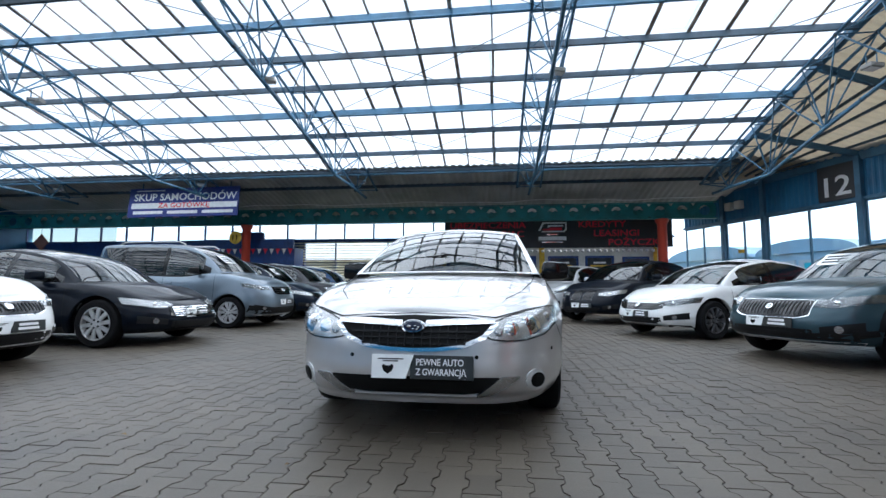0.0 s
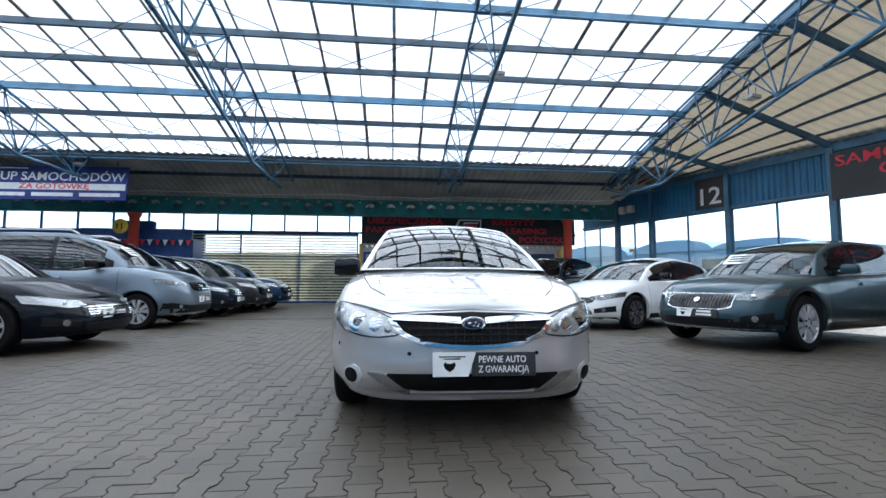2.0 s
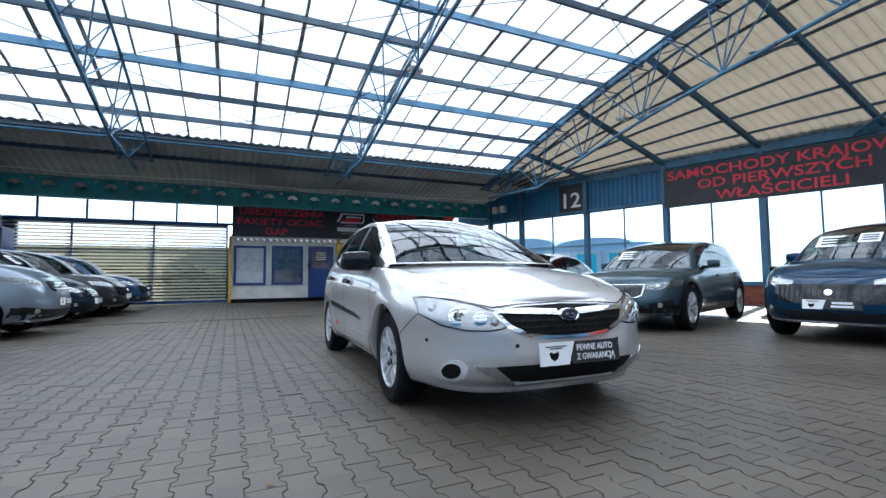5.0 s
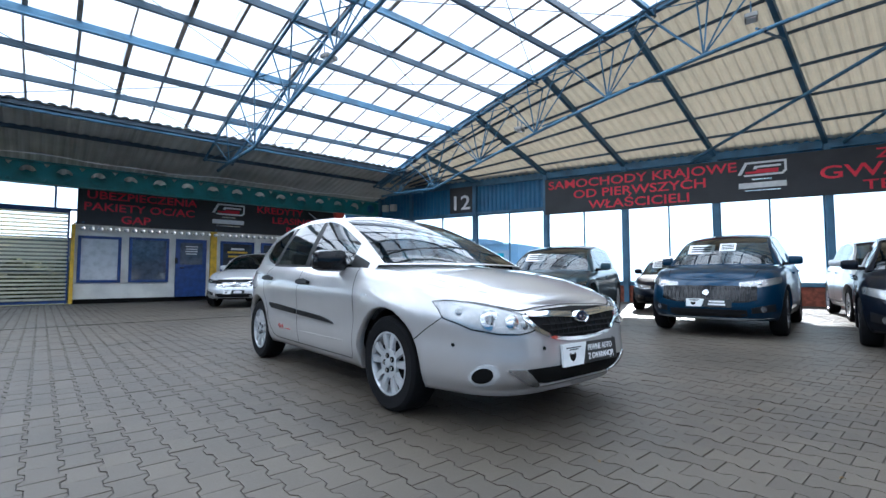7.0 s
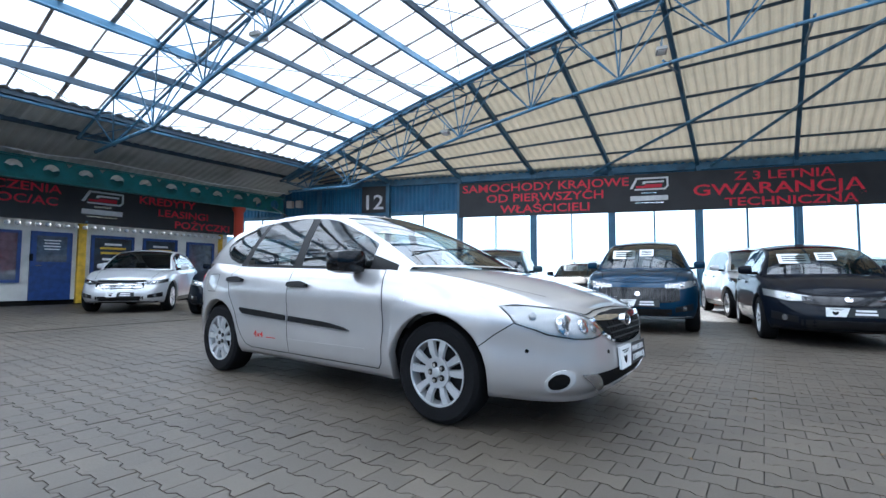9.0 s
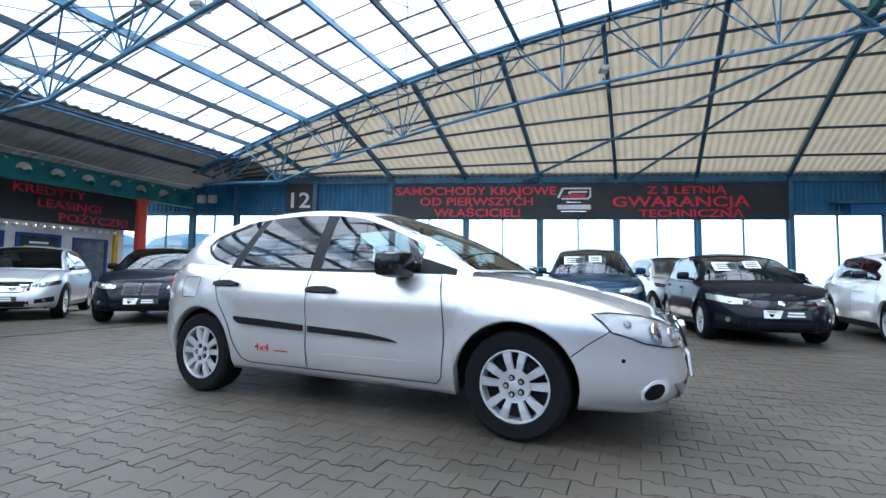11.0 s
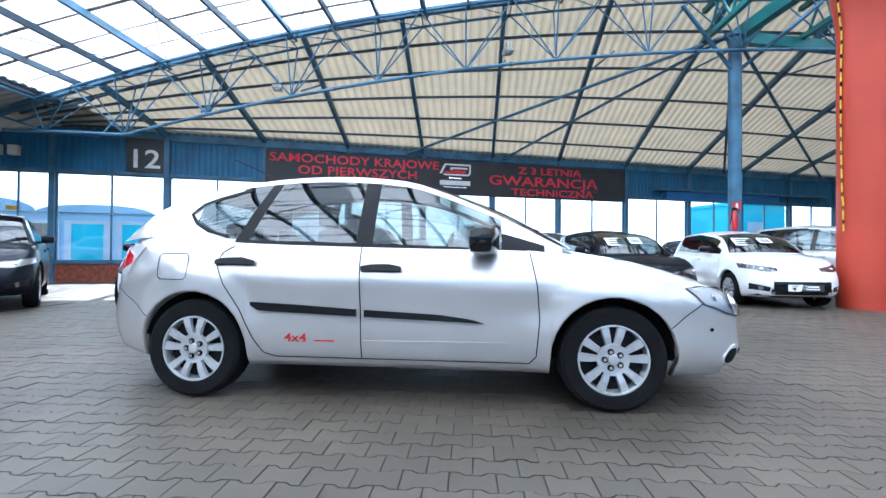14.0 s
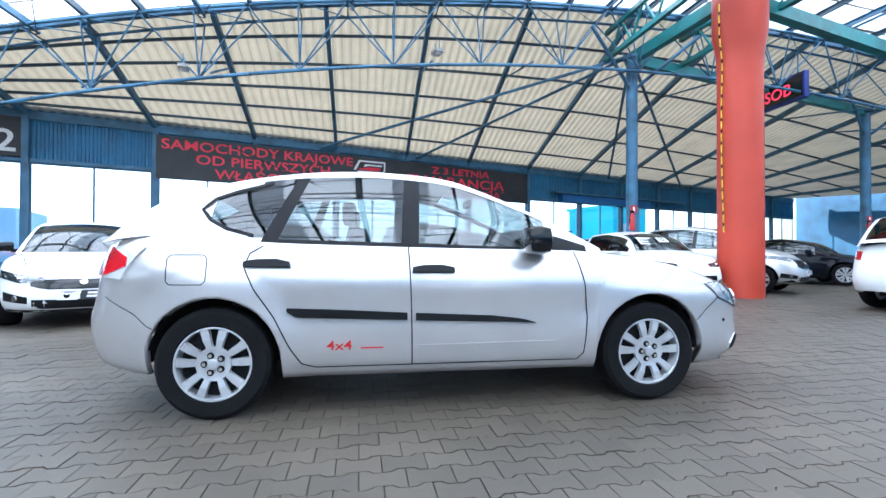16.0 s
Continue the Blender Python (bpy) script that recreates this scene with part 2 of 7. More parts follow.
def mesh_of(bm, name, mat, smooth=False):
    bmesh.ops.recalc_face_normals(bm, faces=bm.faces)
    me = bpy.data.meshes.new(name)
    bm.to_mesh(me)
    bm.free()
    me.materials.append(mat)
    if smooth:
        me.polygons.foreach_set("use_smooth", [True] * len(me.polygons))
        me.set_sharp_from_angle(angle=radians(38))
    return me


def part(name, bm, mat, parent=None, label="", smooth=False, m=None):
    """Links a bmesh as one mesh object, under a thing or a part of it."""
    ob = new(name, mesh_of(bm, name, mat, smooth))
    ob.parent = parent
    if m is not None:
        ob.matrix_basis = m
    if label:
        tagged(ob, label)
    return ob


def thing(name, label, category, m=None, group="", kind=""):
    ob = new(name)
    ob.empty_display_size = 0.1
    if m is not None:
        ob.matrix_basis = m
    return tagged(ob, label, category, group, kind)


def setting(name, bm, mat, label="", m=None, smooth=False):
    return tagged(part(name, bm, mat, None, label, smooth, m), kind="structure")


def words(body, size, mat, parent, m, stretch=1.0, name="lettering", depth=0.006, align="LEFT"):
    """Raised letters in the built-in font, as a mesh; m puts the line's start, reading along x, upright in z."""
    cu = bpy.data.curves.new(name, "FONT")
    cu.body, cu.size, cu.extrude, cu.align_x, cu.space_character = body, size, depth / 2, align, 1.0
    cu.resolution_u, cu.offset = 3, 0.012 * size
    tmp = bpy.data.objects.new(name, cu)
    scene.collection.objects.link(tmp)
    me = bpy.data.meshes.new_from_object(tmp.evaluated_get(bpy.context.evaluated_depsgraph_get()))
    bpy.data.objects.remove(tmp)
    bpy.data.curves.remove(cu)
    # one mesh for each word: part it where a space leaves a gap
    xs = np.empty(len(me.vertices) * 3)
    me.vertices.foreach_get("co", xs)
    ends = sorted({(round(float(min(xs[3 * i] for i in p.vertices)), 4), round(float(max(xs[3 * i] for i in p.vertices)), 4)) for p in me.polygons})
    cuts, reach = [], ends[0][1]
    for lo, hi in ends:
        if lo - reach > 0.17 * size:
            cuts.append((lo + reach) / 2)
        reach = max(reach, hi)
    for lo, hi in zip([-1e9] + cuts, cuts + [1e9]):
        bm = bmesh.new()
        bm.from_mesh(me)
        bmesh.ops.delete(bm, geom=[v for v in bm.verts if not lo < v.co.x < hi], context="VERTS")
        word = bpy.data.meshes.new(name)
        bm.to_mesh(word)
        bm.free()
        word.materials.append(mat)
        ob = new(name, word)
        ob.parent = parent
        ob.matrix_basis = m @ Matrix.Diagonal((stretch, 1, 1, 1)) @ pose(0, 0, 0, 90)
    bpy.data.meshes.remove(me)


# ---- the hall: x along the back wall, y towards it ----
CW, SW = math.cos(radians(18.5)), math.sin(radians(18.5))
WALL = Matrix.Translation((13.3 * CW, 13.3 * SW, 0)) @ pose(0, 0, 0, 0, 0, -71.5)  # window wall: x along it, -y into the hall


def wall_x(y):
    """Where the window wall stands at y."""
    return (13.3 - SW * y) / CW


BACK, BEAM_Y, ARCH_X, LEFT, FRONT = 19.3, 17.6, 6.6, -24.0, -26.0

# ground outside and the paved floor's bed
bm = bmesh.new()
box(bm, (0, 0, -0.35), (900, 900, 0.5))
setting("ground", bm, GRASS, "flat dry grass around the hall")
bm = bmesh.new()
box(bm, (-1.0, -2.5, -0.055), (46.5, 44.5, 0.09))
floor = setting("floor", bm, JOINT, "floor of grey interlocking concrete pavers")

# glazed vault: sheets, bars, purlins
PURLINS = [15.2 - 1.13 * k for k in range(33)]
BARS = [LEFT + 0.85 * k for k in range(37)]
bm = bmesh.new()
for j, (ya, yb) in enumerate(zip(PURLINS, PURLINS[1:])):
    for i, (xa, xb) in enumerate(zip(BARS, BARS[1:])):
        lift = 0.012 * ((i + j) % 2)
        vs = [bm.verts.new((x, y, roof_z(y) + 0.02 + lift)) for x, y in ((xa - 0.03, ya + 0.05), (xb + 0.03, ya + 0.05), (xb + 0.03, yb - 0.02), (xa - 0.03, yb - 0.02))]
        bm.faces.new(vs)
glazing = setting("ceiling_glazing", bm, ROOF_PANE, "milky translucent sheets of the vaulted roof")


rnd = random.Random(4)
bm = bmesh.new()
for x in BARS:
    for ya, yb in zip(PURLINS, PURLINS[1:]):
        w = rnd.choice((0.035, 0.045, 0.06, 0.09))
        o = rnd.uniform(-0.03, 0.03)
        bar(bm, (x + o, ya, roof_z(ya) - 0.06), (x + o + rnd.uniform(-0.02, 0.02), yb, roof_z(yb) - 0.06), w, 0.02)
setting("ceiling_glazing_bars", bm, SEAM, "weathered overlapping joints of the roof sheets")

for k, y in enumerate(PURLINS):
    p = thing("roof_purlin", "blue-grey steel channel purlin under the glazed roof", "purlin", group="roof purlins", kind="structure")
    z = roof_z(y) - 0.14
    bm = bmesh.new()
    box(bm, (-8.6, y, z), (30.4, 0.012, 0.13))
    box(bm, (-8.6, y + 0.03, z + 0.065), (30.4, 0.07, 0.012))
    box(bm, (-8.6, y + 0.03, z - 0.065), (30.4, 0.07, 0.012))
    part("channel", bm, STEEL_DARK if k % 3 else STEEL, p)
    if k % 3 == 0:
        bm = bmesh.new()
        tube(bm, (-23.8, y - 0.05, z - 0.12), (6.6, y - 0.05, z - 0.12), 0.035, 8)
        part("tie_tube", bm, STEEL, p)


def truss(x, y0, y1, label, wide=0.42, drop=1.15, lamps=()):
    """An arched lattice girder with two upper chords and one lower chord."""
    t = thing("roof_truss", label, "truss", group="roof trusses", kind="structure")
    n = max(2, round(abs(y1 - y0) / 1.13))
    ys = [y0 + (y1 - y0) * k / n for k in range(n + 1)]

    def low(y):
        d = min(abs(y - y0), abs(y - y1))
        return roof_z(y) - 0.25 - drop * min(1.0, 0.25 + d / 4.5)

    up = [[Vector((x + s * wide, y, roof_z(y) - 0.26)) for y in ys] for s in (-1, 1)]
    lo = [Vector((x, y, low(y))) for y in ys]
    for name, line, r in (("upper_chord", up[0], 0.036), ("upper_chord", up[1], 0.036), ("lower_chord", lo, 0.045)):
        bm = bmesh.new()
        rope(bm, line, r, 8)
        part(name, bm, STEEL, t, smooth=True)
    for s in (0, 1):
        bm = bmesh.new()
        for k in range(n):
            if k % 2:
                tube(bm, lo[k], up[s][k + 1], 0.02, 5)
                tube(bm, lo[k], up[s][k], 0.02, 5)
                tube(bm, lo[k], up[s][k - 1], 0.02, 5)
            else:
                tube(bm, up[s][k], lo[min(n, k + 1)], 0.016, 5)
        part("diagonals", bm, STEEL, t)
    bm = bmesh.new()
    for k in range(n):
        tube(bm, up[0][k], up[1][k], 0.018, 5)
        tube(bm, up[0][k], up[1][k + 1], 0.014, 5)
    part("cross_braces", bm, STEEL, t)
    bm = bmesh.new()
    for k in range(0, n, 2):
        for v in (up[0][k], up[1][k], lo[k]):
            bmesh.ops.create_icosphere(bm, subdivisions=1, radius=0.06, matrix=Matrix.Translation(v))
    part("nodes", bm, STEEL_DARK, t)
    return t


TRUSSES = (0.2, -5.95, -12.1, -18.25)
for x in TRUSSES:
    truss(x, 16.3, 2 * RIDGE - 16.3, "blue tubular lattice girder under the glazed vault")
truss(ARCH_X, 16.4, 2 * RIDGE - 16.4, "blue arched lattice girder at the edge of the glazed vault", wide=0.4, drop=1.45)

# thin crossed tie rods between the girders
bm = bmesh.new()
for xa, xb in zip((ARCH_X, *TRUSSES), TRUSSES):
    for ya, yb in ((15.2, 11.8), (11.8, 8.4), (8.4, 5.0), (5.0, 1.6)):
        tube(bm, (xa, ya, roof_z(ya) - 0.3), (xb, yb, roof_z(yb) - 0.3), 0.011, 4)
        tube(bm, (xb, ya, roof_z(ya) - 0.3), (xa, yb, roof_z(yb) - 0.3), 0.011, 4)
setting("roof_tie_rods", bm, STEEL_DARK, "thin crossed steel tie rods under the roof")


# edge beam of the arch, beige sheeted side roof between the arch and the window wall
def side_roof(y, f, lift=0.0):
    """A point of the side roof: f = 0 at the arch, 1 at the window wall."""
    yw = y
    xw = wall_x(yw)
    za = roof_z(y) - 0.12
    return Vector((ARCH_X + 0.1 + (xw + 0.1 - ARCH_X - 0.1) * f, y, za + (4.72 - za) * f + lift))


bm = bmesh.new()
wave = 0.24
ny = int(42 / wave * 4)
grid = []
for k in range(ny + 1):
    y = 16.9 - wave / 4 * k
    h = (0.028, 0.028, -0.012, -0.012)[k % 4]
    grid.append([bm.verts.new(side_roof(y, f, 0.14 + h)) for f in (0, 0.25, 0.5, 0.75, 1.0)])
for a, b in zip(grid, grid[1:]):
    for i in range(4):
        bm.faces.new((a[i], a[i + 1], b[i + 1], b[i]))
setting("ceiling_side_roof", bm, BEIGE, "beige corrugated roof sheeting over the side aisle")

POSTS = [15.0, 13.2, 10.05, 7.05, 4.23, 1.49, -1.29, -4.14, -7.3, -10.5, -13.4, -16.3, -19.2, -22.1, -25.0, -28.0]
for w in POSTS:
    y = 13.3 * SW + CW * w
    if -25.0 < y < 16.6:
        r = thing("side_rafter", "blue steel rafter of the side roof", "rafter", group="side rafters", kind="structure")
        bm = bmesh.new()
        bar(bm, side_roof(y, 0.0, -0.02), side_roof(y, 0.985, 0.01), 0.11, 0.16)
        part("beam", bm, STEEL, r)
        bm = bmesh.new()
        low = Vector((ARCH_X, y, roof_z(y) - 1.6))
        tube(bm, low, side_roof(y, 0.35, 0.0), 0.028, 6)
        part("strut", bm, STEEL, r)
for f in (0.17, 0.34, 0.51, 0.68, 0.85):
    bm = bmesh.new()
    ys = np.linspace(16.4, -24.5, 42)
    for a, b in zip(ys, ys[1:]):
        bar(bm, side_roof(a, f, 0.095), side_roof(b, f, 0.095), 0.06, 0.065)
    tagged(part("side_purlin", bm, STEEL_DARK), "dark steel purlin under the beige roof sheets", "purlin", "side purlins", "structure")
bm = bmesh.new()
ys = np.linspace(16.6, 2 * RIDGE - 16.6, 36)
for a, b in zip(ys, ys[1:]):
    bar(bm, (ARCH_X + 0.05, a, roof_z(a) - 0.06), (ARCH_X + 0.05, b, roof_z(b) - 0.06), 0.14, 0.16)
setting("arch_edge_beam", bm, STEEL, "blue steel edge beam along the arch")
# long slanting braces under the side roof
bm = bmesh.new()
for ya, yb in ((-2.8, 6.2), (-2.8, 2.6), (-2.8, -7.5), (-2.8, -13.0)):
    tube(bm, (ARCH_X + 0.4, ya, roof_z(ya) - 1.1), side_roof(yb, 0.97, -0.12), 0.05, 6)
setting("side_roof_braces", bm, STEEL, "long slanting steel tubes under the side roof")

# grey sheeted strip between the glazing and the back wall
bm = bmesh.new()
rows = ((15.0, roof_z(15.2) - 0.06), (17.0, 4.78), (20.2, 4.05))
grid = []
for k in range(int(34 / 0.25 * 4)):
    x = LEFT + 0.0625 * k
    h = (0.03, 0.03, -0.01, -0.01)[k % 4]
    grid.append([bm.verts.new((x, y, z + h)) for y, z in rows])
for a, b in zip(grid, grid[1:]):
    for i in range(2):
        bm.faces.new((a[i], a[i + 1], b[i + 1], b[i]))
setting("ceiling_back_strip", bm, GREY_SHEET, "grey corrugated roof sheeting above the back wall")
for y, z in ((15.15, roof_z(15.2) - 0.13), (16.6, 4.80)):
    bm = bmesh.new()
    box(bm, (-8.6, y, z), (31, 0.08, 0.12))
    tagged(part("back_purlin", bm, STEEL_DARK), "dark steel purlin under the grey roof sheets", "purlin", "back purlins", "structure")

# teal castellated beam over the back
b = thing("castellated_beam", "teal steel beam with a row of round holes", "beam", kind="structure")
Z0, Z1 = 3.52, 4.12
bm = bmesh.new()
x = LEFT
while x < 7.0:
    step = 0.80
    # a web panel with a round hole
    ring, n = [], 16
    for k in range(n):
        a = 2 * math.pi * k / n
        ring.append(bm.verts.new((x + 0.4 + 0.19 * math.cos(a), BEAM_Y, (Z0 + Z1) / 2 + 0.19 * math.sin(a))))
    rim = []
    for k in range(n):
        a = 2 * math.pi * k / n
        s = 1 / max(abs(math.cos(a)) / 0.4, abs(math.sin(a)) / 0.3)
        rim.append(bm.verts.new((x + 0.4 + s * math.cos(a), BEAM_Y, (Z0 + Z1) / 2 + s * math.sin(a))))
    for k in range(n):
        bm.faces.new((ring[k], ring[(k + 1) % n], rim[(k + 1) % n], rim[k]))
    x += step
ext = bmesh.ops.extrude_face_region(bm, geom=list(bm.faces))
bmesh.ops.translate(bm, vec=(0, 0.02, 0), verts=[v for v in ext["geom"] if isinstance(v, bmesh.types.BMVert)])
part("web", bm, TEAL, b)
for z in (Z0, Z1):
    bm = bmesh.new()
    box(bm, (-8.4, BEAM_Y, z), (31.2, 0.24, 0.03))
    part("flange", bm, TEAL, b)
bm = bmesh.new()
rope(bm, [(x, BEAM_Y - 0.14, 4.28 + 0.035 * math.sin(x * 1.1) + 0.02 * math.sin(x * 2.7)) for x in np.linspace(LEFT, 7.2, 70)], 0.018)
tagged(part("white_cable", bm, SIGN_WHITE), "white cable slung along the teal beam", "cable")

# orange-red posts under the teal beam
for x in (5.25, -11.5):
    p = thing("orange_post", "orange-red round steel post under the teal beam", "post", pose(x, BEAM_Y, 0), "orange posts", "structure")
    bm = bmesh.new()
    lathe(bm, [(0.0, 0.0), (0.24, 0.0), (0.24, 0.04), (0.17, 0.06), (0.17, 3.3), (0.24, 3.42), (0.24, 3.5), (0, 3.5)], 20)
    part("shaft", bm, ORANGE, p, smooth=True)

# ---- window wall ----
W0, W1 = -POSTS[0] - 2.2, 31.0
bm = bmesh.new()
box(bm, ((W0 + W1) / 2, 0.1, 0.28), (W1 - W0, 0.2, 0.56))
setting("wall_east", bm, BRICK, "low red brick plinth under the window wall", WALL)
bm = bmesh.new()
x = W0
while x < W1:
    vs = [bm.verts.new((x + dx, dy, z)) for dx, dy in ((0, 0.03), (0.06, 0.03), (0.09, 0.0), (0.15, 0.0), (0.18, 0.03)) for z in (3.5, 4.62)]
    for k in range(4):
        bm.faces.new((vs[2 * k], vs[2 * k + 1], vs[2 * k + 3], vs[2 * k + 2]))
    x += 0.18
bmesh.ops.remove_doubles(bm, verts=bm.verts, dist=0.001)
setting("wall_east_band", bm, BAND_BLUE, "blue ribbed sheet band above the windows", WALL)
bm = bmesh.new()
box(bm, ((W0 + W1) / 2, 0.14, 4.22), (W1 - W0, 0.1, 1.64))
setting("wall_east_band_back", bm, BAND_BLUE, "", WALL)
for z, h in ((0.6, 0.08), (3.46, 0.10), (4.70, 0.24)):
    bm = bmesh.new()
    box(bm, ((W0 + W1) / 2, 0.02, z), (W1 - W0, 0.14, h), bevel=0.01)
    setting("trim_window_rail", bm, STEEL, "", WALL)
allposts = [-w for w in POSTS]
for k, x in enumerate(allposts):
    p = thing("window_post", "blue steel post of the window wall", "post", WALL @ pose(x, 0, 0), "window posts", "structure")
    bm = bmesh.new()
    box(bm, (0, -0.04, 2.35), (0.16, 0.16, 4.7), bevel=0.012)
    part("column", bm, STEEL, p)
for k, (xa, xb) in enumerate(zip([W0] + allposts, allposts + [W1])):
    if xb - xa < 0.3:
        continue
    door = abs((xa + xb) / 2 - 11.95) < 1.6
    win = thing("window_%d" % (k + 1), "tall blue-framed window with clear panes", "window", WALL @ pose((xa + xb) / 2, 0, 0), kind="structure")
    half = (xb - xa) / 2 - 0.08
    bm = bmesh.new()
    box(bm, (0, 0.03, 2.03), (0.05, 0.06, 2.8))
    for s in (-1, 1):
        box(bm, (s * (half - 0.02), 0.03, 2.03), (0.04, 0.06, 2.8))
    for z in (0.66, 3.39):
        box(bm, (0, 0.031, z), (2 * half, 0.05, 0.05))
    part("window_frame", bm, STEEL, win)
    for s in (-1, 1):
        bm = bmesh.new()
        box(bm, (s * half / 2, 0.04, 2.03), (half - 0.06, 0.006, 2.7))
        g = part("pane", bm, PANE, win)
        g.visible_shadow = False

# ---- back wall: window strip, slatted gate, office front ----
bm = bmesh.new()
box(bm, (-8.5, BACK + 0.4, 4.05), (31.5, 0.2, 0.5))
setting("wall_north_top", bm, TEAL, "dark upper strip of the back wall")
strip = thing("window_17", "strip of clear panes under the roof with blue posts", "window", kind="structure")
bm = bmesh.new()
for k in range(23):
    box(bm, (-24.0 + 1.35 * k, BACK + 0.02, 3.42), (0.06, 0.08, 0.78))
for z in (3.03, 3.78):
    box(bm, (-8.9, BACK + 0.02, z), (30.4, 0.1, 0.07))
part("window_frame", bm, OFFICE_BLUE, strip)
for k in range(22):
    bm = bmesh.new()
    box(bm, (-23.325 + 1.35 * k, BACK + 0.03, 3.4), (1.28, 0.006, 0.70))
    g = part("pane", bm, PANE, strip)
    g.visible_shadow = False

gate = thing("gate", "closed gate of pale horizontal slats in a blue frame", "gate", pose(-7.0, BACK, 0), kind="structure")
bm = bmesh.new()
for x in (-3.6, -1.2, 1.2, 3.6):
    box(bm, (x, 0.03, 1.5), (0.06, 0.06, 2.95))
for z in (0.08, 2.96):
    box(bm, (0, 0.03, z), (7.26, 0.07, 0.08))
part("gate_frame", bm, OFFICE_BLUE, gate)
for z in (1.02, 2.04):
    bm = bmesh.new()
    box(bm, (0, 0.055, z), (7.2, 0.05, 0.06))
    part("gate_rail", bm, STEEL_DARK, gate)
slat = bmesh.new()
box(slat, (0, 0, 0), (7.2, 0.015, 0.062), bevel=0.004)
slat = mesh_of(slat, "slat", through_lit(material("cream_slat", (0.80, 0.77, 0.66), 0.5, spread=0.1, scale=1.0), (0.88, 0.85, 0.70), 0.55))
for k in range(24):
    s = new("slat", slat)
    s.parent = gate
    s.matrix_basis = pose(0, 0, 0.17 + 0.118 * k, 12)

# office front
office = thing("office_front", "white office front with blue windows and a door", "office", pose(-0.15, BACK, 0), kind="structure")
bm = bmesh.new()
box(bm, (1.45, 0.55, 1.4), (9.1, 0.9, 2.5))
part("wall", bm, WALL_WHITE, office)
bm = bmesh.new()
box(bm, (1.45, 0.55, 0.07), (9.1, 0.8, 0.14))
part("plinth", bm, INK, office)
for x, w in ((-3.13, 0.10), (1.06, 0.22), (5.68, 0.12)):
    bm = bmesh.new()
    box(bm, (x, 0.05, 1.3), (w, 0.16, 2.55), bevel=0.01)
    part("corner_post", bm, YELLOW, office)
BLIND = material("window_blind", (0.55, 0.57, 0.60), 0.25, spread=0.08, coat=0.8)
DIM = material("dim_window", (0.10, 0.12, 0.16), 0.08, spread=0.2, coat=1.0)
POSTER = material("dark_poster", (0.03, 0.04, 0.06), 0.3, spread=0.4, scale=4, coat=0.6)
for xa, xb, za, zb, fill in ((-3.0, -1.83, 0.68, 2.22, BLIND), (-1.61, -0.41, 0.68, 2.24, DIM), (1.32, 2.58, 0.75, 2.24, POSTER), (2.86, 4.03, 0.75, 2.24, POSTER), (4.37, 5.44, 0.75, 2.2, DIM)):
    bm = bmesh.new()
    box(bm, ((xa + xb) / 2, 0.08, (za + zb) / 2), (xb - xa - 0.16, 0.03, zb - za - 0.16))
    win = part("window", bm, fill, office)
    bm = bmesh.new()
    for s in (-1, 1):
        box(bm, ((xa + xb) / 2 + s * ((xb - xa) / 2 - 0.045), 0.07, (za + zb) / 2), (0.09, 0.08, zb - za), bevel=0.006)
        box(bm, ((xa + xb) / 2, 0.071, (za + zb) / 2 + s * ((zb - za) / 2 - 0.045)), (xb - xa - 0.182, 0.08, 0.09))
    part("window_frame", bm, OFFICE_BLUE, win)
    if fill is POSTER:
        for k, (zz, ww, mt) in enumerate(((1.95, 0.5, SIGN_WHITE), (1.82, 0.75, YELLOW), (1.66, 0.7, YELLOW), (1.45, 0.6, SIGN_WHITE), (1.3, 0.5, SIGN_WHITE))):
            bm = bmesh.new()
            box(bm, ((xa + xb) / 2, 0.058, zz), (ww, 0.008, 0.07))
            part("poster_bar", bm, mt, win)
bm = bmesh.new()
box(bm, (0.31, 0.06, 1.2), (1.02, 0.07, 2.1), bevel=0.008)
door = part("door", bm, OFFICE_BLUE, office, "blue office door")
bm = bmesh.new()
box(bm, (0.31, 0.02, 1.72), (0.74, 0.012, 0.8))
part("door_pane", bm, DIM, door)
bm = bmesh.new()
tube(bm, (-0.08, -0.02, 1.2), (0.06, -0.02, 1.2), 0.014, 8)
part("door_handle", bm, CHROME, door)
for k in range(4):
    bm = bmesh.new()
    box(bm, (0.31, 0.01, 1.98 - 0.09 * k), (0.42 - 0.05 * (k % 2), 0.006, 0.03))
    part("door_notice", bm, SIGN_WHITE, door)
bm = bmesh.new()
box(bm, (-0.32, 0.05, 1.45), (0.08, 0.06, 0.22), bevel=0.01)
tagged(part("letter_box", bm, INK, None, m=pose(0, BACK, 0)), "small black box beside the office door", "letter box", kind="structure")
bulb = bmesh.new()
lathe(bulb, [(0.0, 0.0), (0.05, 0.0), (0.075, -0.05), (0.06, -0.1), (0, -0.12)], 10)
bulb = mesh_of(bulb, "bulb", SIGN_WHITE, True)
for k in range(38):
    o = new("awning_scallop", bulb)
    o.parent = office
    o.matrix_basis = pose(-2.9 + 0.235 * k, -0.08, 2.50)


